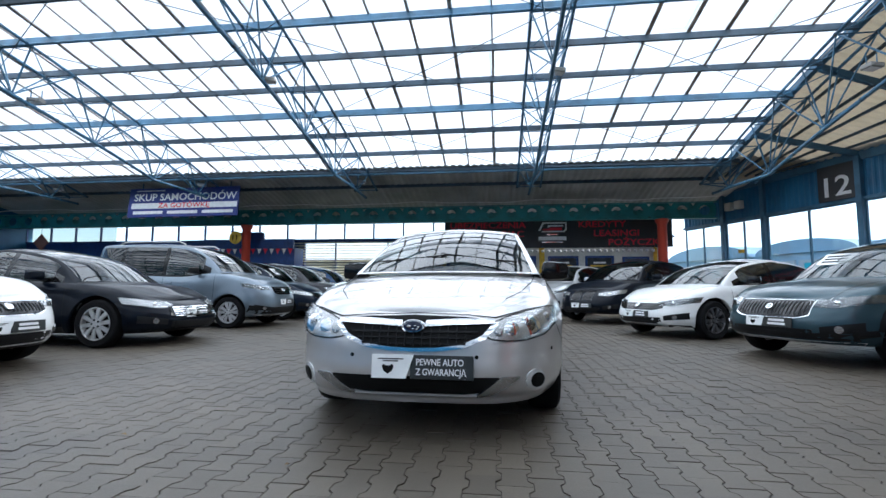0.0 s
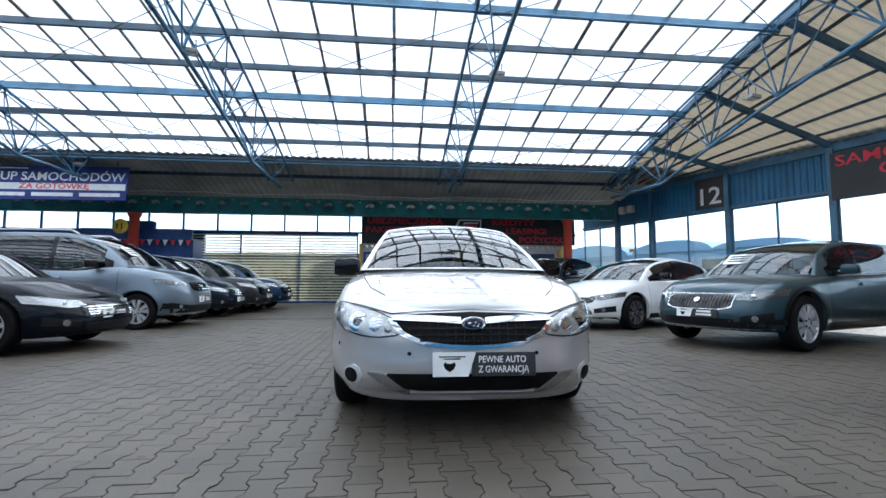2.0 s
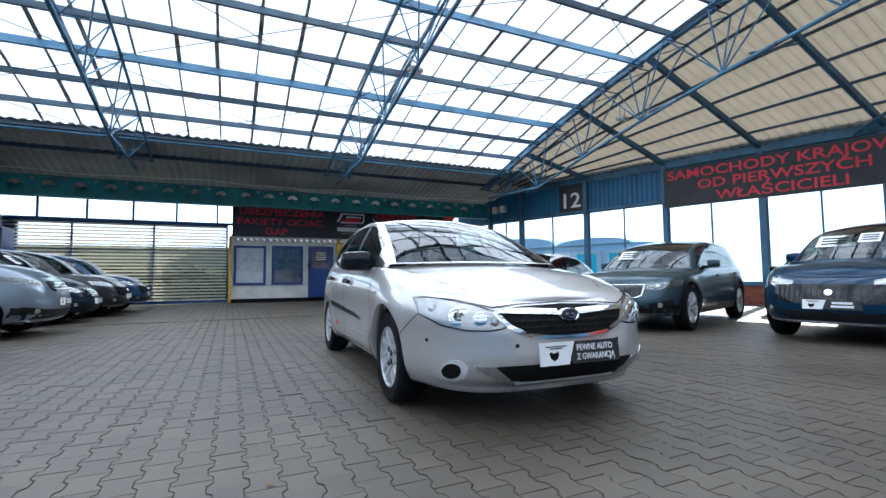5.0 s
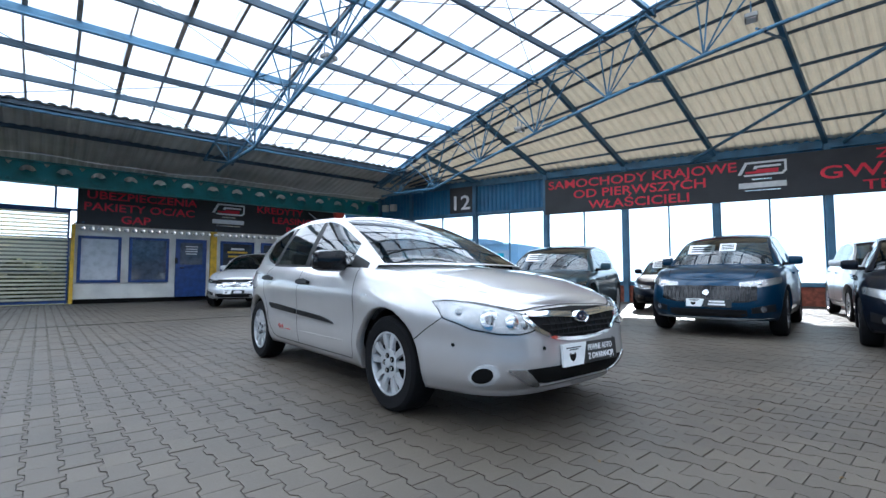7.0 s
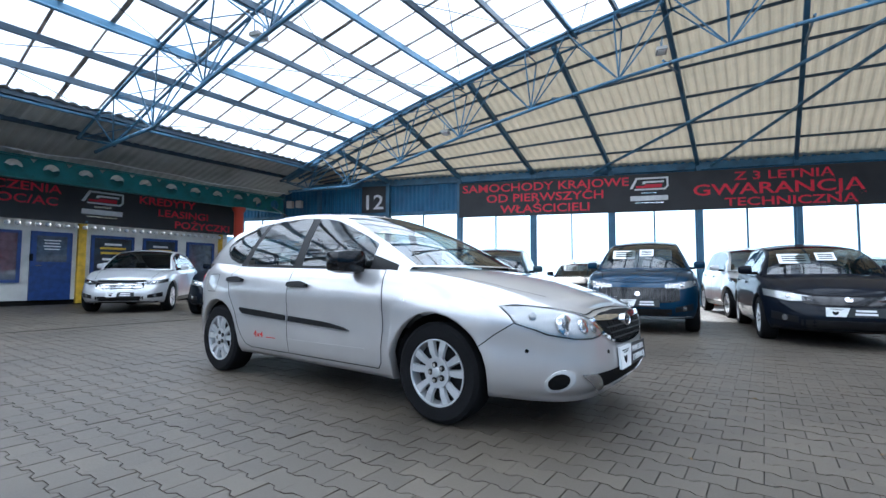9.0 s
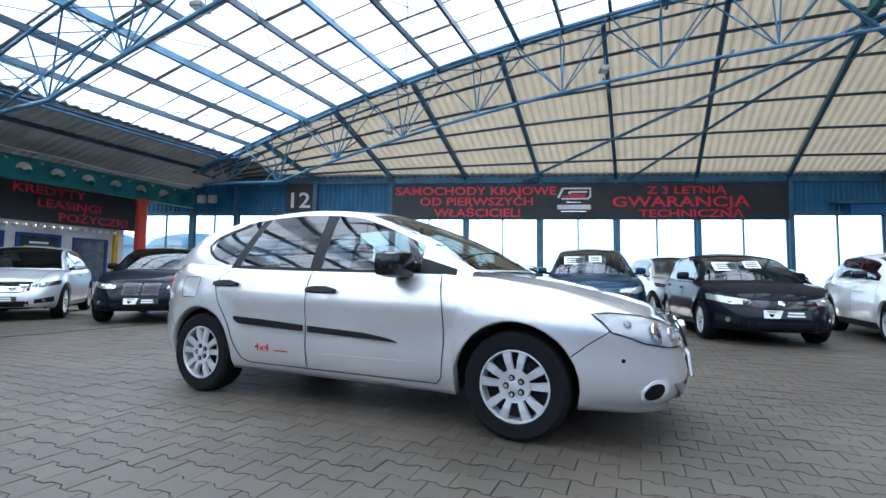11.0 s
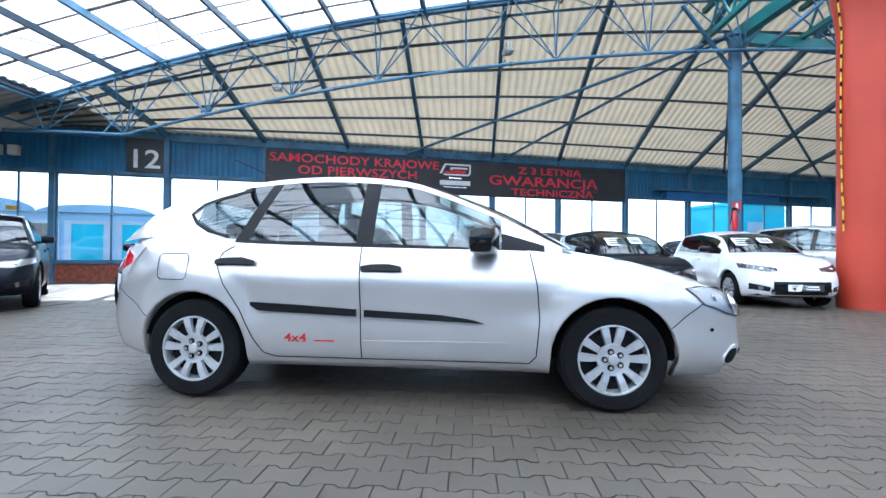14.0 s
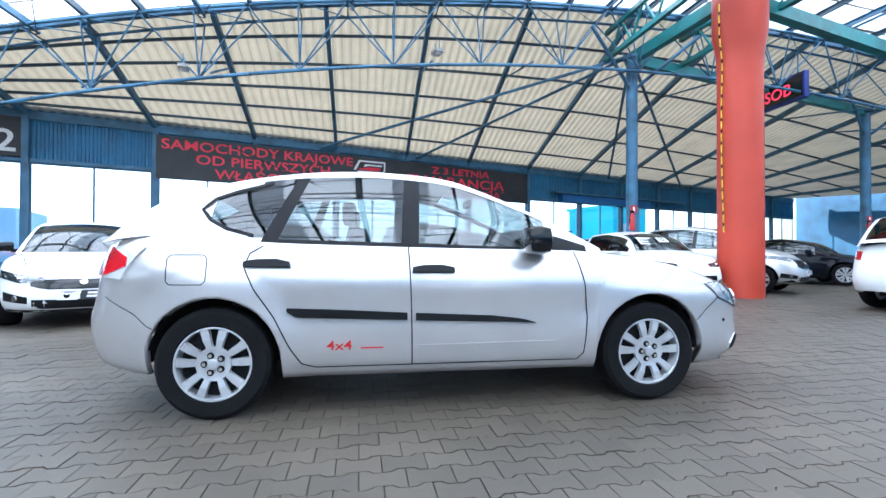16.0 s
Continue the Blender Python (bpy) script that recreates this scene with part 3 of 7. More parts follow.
# ---- sign boards ----
def logo(parent, m, s=1.0):
    """An abstract badge in plain shapes, with bars where its lettering stands."""
    bm = bmesh.new()
    pts = [(-0.62, 0.18), (-0.42, 0.56), (0.62, 0.56), (0.62, 0.50), (-0.36, 0.50), (-0.52, 0.18)]
    pts2 = [(0.56, 0.50), (0.62, 0.50), (0.62, 0.22), (0.52, 0.12), (-0.45, 0.12), (-0.47, 0.17), (0.49, 0.18), (0.56, 0.25)]
    pts3 = [(-0.18, 0.43), (0.48, 0.43), (0.48, 0.37), (-0.1, 0.37), (-0.12, 0.33), (-0.22, 0.33)]
    for ps in (pts, pts2, pts3):
        vs = [bm.verts.new((s * x, 0, s * z)) for x, z in ps]
        bm.faces.new(vs)
    ext = bmesh.ops.extrude_face_region(bm, geom=list(bm.faces))
    bmesh.ops.translate(bm, vec=(0, -0.012, 0), verts=[v for v in ext["geom"] if isinstance(v, bmesh.types.BMVert)])
    part("badge_outline", bm, SIGN_WHITE, parent, m=m)
    bm = bmesh.new()
    vs = [bm.verts.new((s * x, -0.006, s * z)) for x, z in ((-0.4, 0.2), (0.4, 0.2), (0.43, 0.32), (-0.1, 0.32), (-0.16, 0.27), (-0.42, 0.27))]
    bm.faces.new(vs)
    part("badge_swoosh", bm, SIGN_RED, parent, m=m)
    for z, w, h in ((0.02, 0.5, 0.05), (-0.16, 1.2, 0.17), (-0.32, 0.9, 0.04)):
        bm = bmesh.new()
        box(bm, (0, -0.006, s * z), (s * w, 0.012, s * h), bevel=0.003)
        part("badge_bar", bm, SIGN_WHITE if h > 0.1 else CHROME, parent, m=m)


def board(name, label, m, w, h, mat, rows, badge=None):
    """A flat sign board with its rows of letters; m at its lower left corner."""
    t = thing(name, label, "sign", m)
    bm = bmesh.new()
    box(bm, (w / 2, 0.03, h / 2), (w, 0.06, h), bevel=0.008)
    part("panel", bm, mat, t)
    for x, z, size, stretch, body, mt in rows:
        words(body, size, mt, t, pose(x, -0.004, z), stretch)
    if badge:
        logo(t, pose(badge[0], -0.002, badge[1]), badge[2])
    return t


board("office_sign", "charcoal sign board with red lettering above the offices", pose(-3.22, BACK - 0.28, 2.56), 9.35, 1.22, BOARD,
      [(0.22, 0.86, 0.36, 1.24, "UBEZPIECZENIA", SIGN_RED), (0.15, 0.48, 0.36, 1.24, "PAKIETY OC/AC", SIGN_RED), (1.15, 0.10, 0.36, 1.25, "GAP", SIGN_RED),
       (5.6, 0.86, 0.36, 1.24, "KREDYTY", SIGN_RED), (6.22, 0.48, 0.36, 1.24, "LEASINGI", SIGN_RED), (6.8, 0.10, 0.36, 1.24, "POŻYCZKI", SIGN_RED)], (4.55, 0.55, 0.95))
for x in (-2.9, 1.06, 5.7):
    bm = bmesh.new()
    box(bm, (x, 0.0, 2.62), (0.06, 0.56, 0.06))
    part("sign_bracket", bm, STEEL, office)
board("wall_sign", "long dark sign board with red lettering above the windows", WALL @ pose(-7.03, -0.16, 3.19), 14.2, 1.32, BOARD,
      [(0.12, 0.93, 0.42, 1.28, "SAMOCHODY KRAJOWE", SIGN_RED), (1.05, 0.53, 0.42, 1.28, "OD PIERWSZYCH", SIGN_RED), (1.6, 0.11, 0.42, 1.28, "WŁAŚCICIELI", SIGN_RED),
       (9.35, 0.95, 0.38, 1.45, "Z 3 LETNIĄ", SIGN_RED), (8.1, 0.48, 0.52, 1.5, "GWARANCJĄ", SIGN_RED), (9.05, 0.10, 0.38, 1.5, "TECHNICZNĄ", SIGN_RED)], (6.75, 0.62, 1.0))
board("number_sign", "dark panel with the white number 12 on the blue band", WALL @ pose(-11.2, -0.10, 3.52), 1.08, 1.08, BOARD,
      [(0.02, 0.14, 0.84, 1.15, "12", SIGN_WHITE)])
t = board("car_purchase_sign", "dark blue banner with white lettering hung under the roof", pose(-15.35, 15.6, 3.58, -6, -0.3), 4.6, 1.16, SIGN_BLUE,
          [(0.22, 0.66, 0.40, 1.05, "SKUP SAMOCHODÓW", SIGN_WHITE)])
for x in (0.5, 4.2):
    bm = bmesh.new()
    tube(bm, (x, 0.05, 1.15), (x, 0.05, 1.42), 0.02, 6)
    part("hanger", bm, STEEL, t)
bm = bmesh.new()
box(bm, (2.35, -0.006, 0.45), (4.4, 0.012, 0.22))
part("white_stripe", bm, SIGN_WHITE, t)
words("ZA GOTÓWKĘ", 0.26, SIGN_RED, t, pose(1.3, -0.016, 0.37), 1.2)
for k, (x, w) in enumerate(((0.25, 1.25), (1.7, 1.25), (3.15, 1.25))):
    bm = bmesh.new()
    box(bm, (x + w / 2, -0.006, 0.18), (w, 0.012, 0.12))
    part("number_bar", bm, SIGN_WHITE, t)
bm = bmesh.new()
box(bm, (0.9, -0.006, 1.06), (1.2, 0.012, 0.035))
part("small_bar", bm, SIGN_WHITE, t)

# small white speaker boxes on the band near the corner
for x in (-14.6, -14.15):
    t = thing("wall_speaker", "small cream loudspeaker box on the blue band", "loudspeaker", WALL @ pose(x, -0.12, 4.0), "wall speakers")
    bm = bmesh.new()
    box(bm, (0, 0, 0), (0.26, 0.2, 0.3), bevel=0.02)
    part("case", bm, WALL_WHITE, t)

# kiosk with number 11 at the back
k11 = thing("kiosk", "blue kiosk front with a yellow round number sign", "kiosk", pose(-11.65, 18.2, 0), kind="structure")
bm = bmesh.new()
box(bm, (0, 0.5, 1.3), (4.0, 0.9, 2.6))
part("wall", bm, OFFICE_BLUE, k11)
bm = bmesh.new()
box(bm, (0, -0.05, 2.75), (4.0, 0.14, 0.42), bevel=0.02)
part("fascia", bm, OFFICE_BLUE, k11)
bm = bmesh.new()
box(bm, (-0.1, -0.05, 3.08), (1.5, 0.12, 0.36), bevel=0.1)
part("crest", bm, OFFICE_BLUE, k11)
bm = bmesh.new()
lathe(bm, [(0.0, 0.0), (0.27, 0.0), (0.27, 0.03), (0, 0.03)], 28, pose(0, 0, 0, 90))
disc = part("number_disc", bm, YELLOW, k11, m=pose(-0.18, -0.86, 2.95))
words("11", 0.32, INK, k11, pose(-0.36, -0.90, 2.84))
bm = bmesh.new()
box(bm, (-0.18, -0.42, 2.95), (0.05, 0.84, 0.05))
part("disc_bracket", bm, STEEL, k11)
for k in range(14):
    bm = bmesh.new()
    x = -1.85 + 0.28 * k
    vs = [bm.verts.new(p) for p in ((x, -0.13, 2.54), (x + 0.2, -0.13, 2.54), (x + 0.1, -0.15, 2.3))]
    bm.faces.new(vs)
    ext = bmesh.ops.extrude_face_region(bm, geom=list(bm.faces))
    bmesh.ops.translate(bm, vec=(0, 0.004, 0), verts=[v for v in ext["geom"] if isinstance(v, bmesh.types.BMVert)])
    part("pennant", bm, (SIGN_WHITE, SIGN_RED)[k % 2], k11)
bm = bmesh.new()
for xa, xb in ((-24.0, -13.7), (-9.65, -10.42)):
    box(bm, ((xa + xb) / 2, BACK + 0.1, 1.5), (abs(xb - xa), 0.15, 3.0))
setting("wall_north", bm, OFFICE_BLUE, "dark blue lower back wall")

# brown diamond sign far left
t = thing("diamond_sign", "brown diamond-shaped sign hung at the back", "sign", pose(-21.2, BEAM_Y - 0.06, 2.85))
bm = bmesh.new()
box(bm, (0, 0, 0), (0.55, 0.03, 0.55), m=pose(0, 0, 0, 0, 45, 0), bevel=0.01)
part("panel", bm, material("brown_sign", (0.16, 0.07, 0.05), 0.5), t)
bm = bmesh.new()
tube(bm, (0, 0, 0.38), (0, 0, 0.95), 0.01, 6)
part("hanger", bm, STEEL, t)

# walls that close the hall behind the camera
bm = bmesh.new()
box(bm, (LEFT - 0.1, -3.4, 2.6), (0.2, 46, 5.2))
setting("wall_west", bm, BAND_BLUE, "plain blue wall closing the hall")
bm = bmesh.new()
box(bm, (-1.0, FRONT - 0.1, 3.2), (48, 0.2, 6.4))
setting("wall_south", bm, BAND_BLUE, "plain blue wall closing the hall")

# ---- pillar, columns, ridge beams, diode sign ----
p = thing("round_pillar", "thick orange-red round pillar with a flared head", "pillar", pose(3.90, -3.48, 0), kind="structure")
bm = bmesh.new()
lathe(bm, [(0.0, 0.0), (0.455, 0.0), (0.452, 0.3), (0.442, 5.0), (0.455, 5.3), (0.50, 5.6), (0.54, 5.8), (0.54, 7.2), (0, 7.2)], 40)
part("shaft", bm, ORANGE, p, smooth=True)
bm = bmesh.new()
pts = []
for k in range(40):
    z = 1.42 + 5.0 * k / 39
    r = 0.466 + (0.09 if z > 5.75 else max(0, (z - 5.1) * 0.14))
    a = radians(92 + 2.5 * math.sin(z * 1.3) + (1.5 if z < 2 else 0))
    pts.append(Vector((r * math.cos(a), r * math.sin(a), z)))
rope(bm, pts, 0.016, 6)
part("hanging_chain", bm, YELLOW, p, "yellow and black cable hanging down the pillar")
bm = bmesh.new()
for k in range(1, 39, 2):
    tube(bm, pts[k], pts[k].lerp(pts[k + 1], 0.6), 0.0185, 5)
part("chain_marks", bm, INK, p)

for x, y, zt in ((6.95, -2.8, 6.45), (8.55, -13.0, 6.0)):
    col = thing("steel_column", "slim round blue steel column with a fire extinguisher sign", "column", pose(x, y, 0), "steel columns", "structure")
    bm = bmesh.new()
    lathe(bm, [(0, 0), (0.26, 0), (0.26, 0.03), (0.155, 0.04), (0.155, zt), (0.24, zt + 0.02), (0.24, zt + 0.1), (0, zt + 0.1)], 20)
    part("shaft", bm, STEEL, col, smooth=True)
    for s in (-1, 1):
        bm = bmesh.new()
        tube(bm, (0, 0, zt - 0.9), (-0.7, s * 1.6, zt + 0.5), 0.05, 8)
        part("brace", bm, STEEL, col)
    e = thing("fire_extinguisher", "red fire extinguisher hung on the blue column", "extinguisher", pose(x - 0.20, y + 0.12, 1.6), "fire extinguishers")
    bm = bmesh.new()
    lathe(bm, [(0, 0), (0.07, 0), (0.075, 0.03), (0.075, 0.38), (0.05, 0.45), (0.02, 0.48), (0, 0.48)], 14)
    part("cylinder", bm, EXT_RED, e, smooth=True)
    bm = bmesh.new()
    box(bm, (0, 0, 0.52), (0.04, 0.1, 0.06), bevel=0.006)
    part("valve", bm, INK, e)
    bm = bmesh.new()
    tube(bm, (0, 0.05, 0.5), (0, 0.1, 0.15), 0.012, 6)
    part("hose", bm, INK, e)
    s = thing("extinguisher_sign", "small red fire sign on the blue column", "sign", pose(x - 0.17, y + 0.05, 2.2), "fire signs")
    bm = bmesh.new()
    box(bm, (0, 0, 0), (0.012, 0.2, 0.2))
    part("panel", bm, EXT_RED, s)
    bm = bmesh.new()
    box(bm, (-0.008, 0, 0), (0.004, 0.06, 0.12))
    part("mark", bm, SIGN_WHITE, s)

# teal girders along the ridge over pillar and columns
for y, z in ((-2.2, 6.75), (-4.6, 6.75)):
    g = thing("ridge_girder", "teal lattice girder along the ridge", "girder", group="ridge girders", kind="structure")
    bm = bmesh.new()
    for dz in (0.0, 0.75):
        box(bm, (-8.5, y, z + dz - 0.2), (31.5, 0.12, 0.12))
    part("chords", bm, TEAL, g)
    bm = bmesh.new()
    for k in range(31):
        xa = -24 + k
        bar(bm, (xa, y, z - 0.2), (xa + 0.5, y, z + 0.55), 0.05, 0.05)
        bar(bm, (xa + 0.5, y, z + 0.55), (xa + 1, y, z - 0.2), 0.05, 0.05)
    part("lattice", bm, TEAL, g)
bm = bmesh.new()
bar(bm, (7.0, -2.9, 6.55), (3.9, -3.48, 6.75), 0.22, 0.3)
bar(bm, (7.0, -2.7, 6.5), (8.55, -13.0, 6.05), 0.2, 0.28)
bar(bm, (3.9, -3.48, 6.6), (5.6, -14.0, 5.9), 0.25, 0.3)
setting("teal_edge_beams", bm, TEAL, "teal steel beams between pillar and columns")

s = thing("diode_sign", "blue-framed diode display with red lettering", "display", pose(8.35, -8.2, 5.6, 0, 0, 176))
bm = bmesh.new()
box(bm, (0.95, 0.08, 0.38), (1.9, 0.16, 0.8), bevel=0.015)
part("case", bm, SIGN_BLUE, s)
bm = bmesh.new()
box(bm, (0.95, -0.005, 0.38), (1.76, 0.012, 0.64))
part("screen", bm, material("dark_screen", (0.01, 0.008, 0.012), 0.25), s)
words("SOB", 0.5, LED_RED, s, pose(0.45, -0.014, 0.2), 1.1)
for x in (0.3, 1.6):
    bm = bmesh.new()
    tube(bm, (x, 0.08, 0.78), (x, 0.08, 1.5), 0.02, 6)
    part("hanger", bm, STEEL, s)


# flood lamps hung on the girders
def flood_lamp(x, y, z, turn):
    t = thing("flood_lamp", "grey flood lamp clamped to the roof girder", "lamp", pose(x, y, z, 0, 0, turn), "flood lamps")
    bm = bmesh.new()
    box(bm, (0, 0, 0), (0.30, 0.22, 0.09), bevel=0.02)
    part("case", bm, CONCRETE, t)
    bm = bmesh.new()
    box(bm, (0, 0, -0.05), (0.24, 0.16, 0.012))
    part("glass", bm, SIGN_WHITE, t)
    bm = bmesh.new()
    tube(bm, (-0.12, 0, 0.04), (-0.12, 0, 0.26), 0.012, 6)
    part("bracket", bm, STEEL, t)
    bm = bmesh.new()
    tube(bm, (0.12, 0, 0.04), (0.12, 0, 0.26), 0.012, 6)
    part("bracket", bm, STEEL, t)


for x, y, z in ((0.35, 9.0, 5.45), (-5.9, 8.6, 5.4), (-5.9, 15.6, 4.75), (-12.1, 15.4, 4.75), (-12.1, 9.0, 5.4), (-18.2, 15.4, 4.7), (6.1, 8.65, 5.05), (6.1, 2.95, 5.85)):
    flood_lamp(x, y, z, 15)

# entrance canopy and door in the window wall
cn = thing("door_canopy", "blue roller shutter box above the side entrance", "canopy", WALL @ pose(8.5, 0, 0), kind="structure")
bm = bmesh.new()
box(bm, (4.9, -0.25, 3.78), (9.6, 0.4, 0.09), bevel=0.01)
part("shelf", bm, STEEL, cn)
bm = bmesh.new()
box(bm, (3.7, -0.2, 3.55), (6.2, 0.3, 0.36), bevel=0.02)
part("shutter_box", bm, SHUTTER, cn)

# outside: pale buildings beyond the windows, car park
def far_building(m, w, d, h, stripe):
    t = thing("far_building", "pale low building outside the windows", "building", m)
    bm = bmesh.new()
    box(bm, (0, 0, h / 2), (w, d, h))
    part("wall", bm, FAR_BLUE, t)
    bm = bmesh.new()
    box(bm, (0, 0, h + 0.15), (w + 0.4, d + 0.4, 0.3))
    part("roof", bm, FAR_BLUE, t)
    for k in range(int(w / 3)):
        bm = bmesh.new()
        box(bm, (-w / 2 + 1.5 + 3 * k, -d / 2 - 0.02, h * 0.55), (1.8, 0.06, h * 0.35))
        part("window", bm, FAR_WALL if stripe else DIM, t)


far_building(WALL @ pose(32.6, 18.0, -0.1), 4.8, 6, 5.6, True)
# pale car park added outside to bounce sunlight up under the side roof
bm = bmesh.new()
box(bm, (8.0, 12.0, -0.14), (64, 22.6, 0.2))
setting("pavement", bm, BOUNCE_PAVING, "pale paved car park outside the windows", WALL)


def far_hall(x, y, w, h, domes):
    """A long low hall with shallow vaults along its roof and a row of framed windows."""
    t = thing("far_hall", "long pale blue hall with shallow vaulted roofs across the car park", "building", WALL @ pose(x, y, -0.05))
    bm = bmesh.new()
    box(bm, (0, 3, h / 2), (w, 6, h))
    part("wall", bm, FAR_ROOF, t)
    for xd, wd, hd in domes:
        bm = bmesh.new()
        ends = []
        for yy in (-0.3, 6.3):
            arc = [bm.verts.new((xd + wd / 2 * math.cos(a), yy, h + hd * math.sin(a))) for a in np.linspace(0, math.pi, 17)]
            ends.append(arc)
        for k in range(16):
            bm.faces.new((ends[0][k], ends[0][k + 1], ends[1][k + 1], ends[1][k]))
        bm.faces.new(ends[0])
        bm.faces.new(ends[1])
        part("vault", bm, FAR_ROOF, t)
    for k in range(int(w / 2.6)):
        xx = -w / 2 + 1.3 + 2.6 * k
        bm = bmesh.new()
        box(bm, (xx, -0.03, h * 0.45), (1.9, 0.06, h * 0.7))
        win = part("window", bm, FAR_BLUE if k % 3 else DIM, t)
        bm = bmesh.new()
        for s in (-1, 1):
            box(bm, (xx + s * 1.0, -0.05, h * 0.45), (0.35, 0.1, h * 0.74))
        box(bm, (xx, -0.052, h * 0.83), (2.35, 0.1, 0.2))
        part("window_frame", bm, FAR_WALL, win)


far_hall(-26.0, 15.0, 24.0, 3.3, ((-7.0, 9.0, 1.1), (1.5, 7.0, 0.9), (8.0, 6.0, 0.5)))
# yellow sticker on the corner pane
bm = bmesh.new()
box(bm, (-14.25, 0.02, 2.27), (0.34, 0.004, 0.13))
tagged(part("pane_sticker", bm, YELLOW, m=WALL), "yellow sticker on the window pane", "sticker")
# hedge behind the slatted gate
rnd = random.Random(9)
bm = bmesh.new()
for k in range(420):
    x, z = rnd.uniform(-14, -1), rnd.uniform(0, 1.5)
    bmesh.ops.create_icosphere(bm, subdivisions=1, radius=rnd.uniform(0.15, 0.4), matrix=pose(x, 24 + rnd.uniform(-0.5, 0.5), z, rnd.uniform(0, 90)) @ Matrix.Diagonal((1, 1, rnd.uniform(0.4, 0.8), 1)))
tagged(part("hedge", bm, material("hedge_leaves", (0.10, 0.11, 0.045), 0.9, spread=0.35, scale=3)), "yellow-green hedge outside the gate", "hedge", kind="stuff")
# grey screen added behind the hedge; keeps the glowing backdrop out of the gate
bm = bmesh.new()
box(bm, (-7.5, 25.2, 1.2), (18, 0.2, 2.6))
tagged(part("garden_wall", bm, material("grey_backdrop_screen", (0.30, 0.29, 0.24), 0.9, spread=0.3, scale=0.7)), "grey wall behind the hedge outside the gate", "wall", kind="structure")
# blank planes that glow: outdoor brightness added far behind the windows
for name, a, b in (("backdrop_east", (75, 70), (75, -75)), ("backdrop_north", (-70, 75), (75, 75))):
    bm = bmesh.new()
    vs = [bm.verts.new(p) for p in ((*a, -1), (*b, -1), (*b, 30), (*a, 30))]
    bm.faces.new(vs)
    setting(name, bm, BACKDROP_GLOW, "blank bright haze beyond the car park")


# ---- cars: x forward, y to the car's left, origin on the ground midway between the axles ----
def smooth_line(knots):
    """A smooth curve through (x, z) knots."""
    ks = sorted(knots)
    xs, zs = [k[0] for k in ks], [k[1] for k in ks]
    n = len(xs)
    tang = [0.0] * n
    for i in range(n):
        a, b = max(0, i - 1), min(n - 1, i + 1)
        tang[i] = (zs[b] - zs[a]) / (xs[b] - xs[a])

    def f(x):
        if x <= xs[0]:
            return zs[0]
        if x >= xs[-1]:
            return zs[-1]
        i = max(k for k in range(n - 1) if xs[k] <= x)
        h = xs[i + 1] - xs[i]
        u = (x - xs[i]) / h
        return ((2 * u**3 - 3 * u**2 + 1) * zs[i] + (u**3 - 2 * u**2 + u) * h * tang[i] + (-2 * u**3 + 3 * u**2) * zs[i + 1] + (u**3 - u**2) * h * tang[i + 1])

    return f


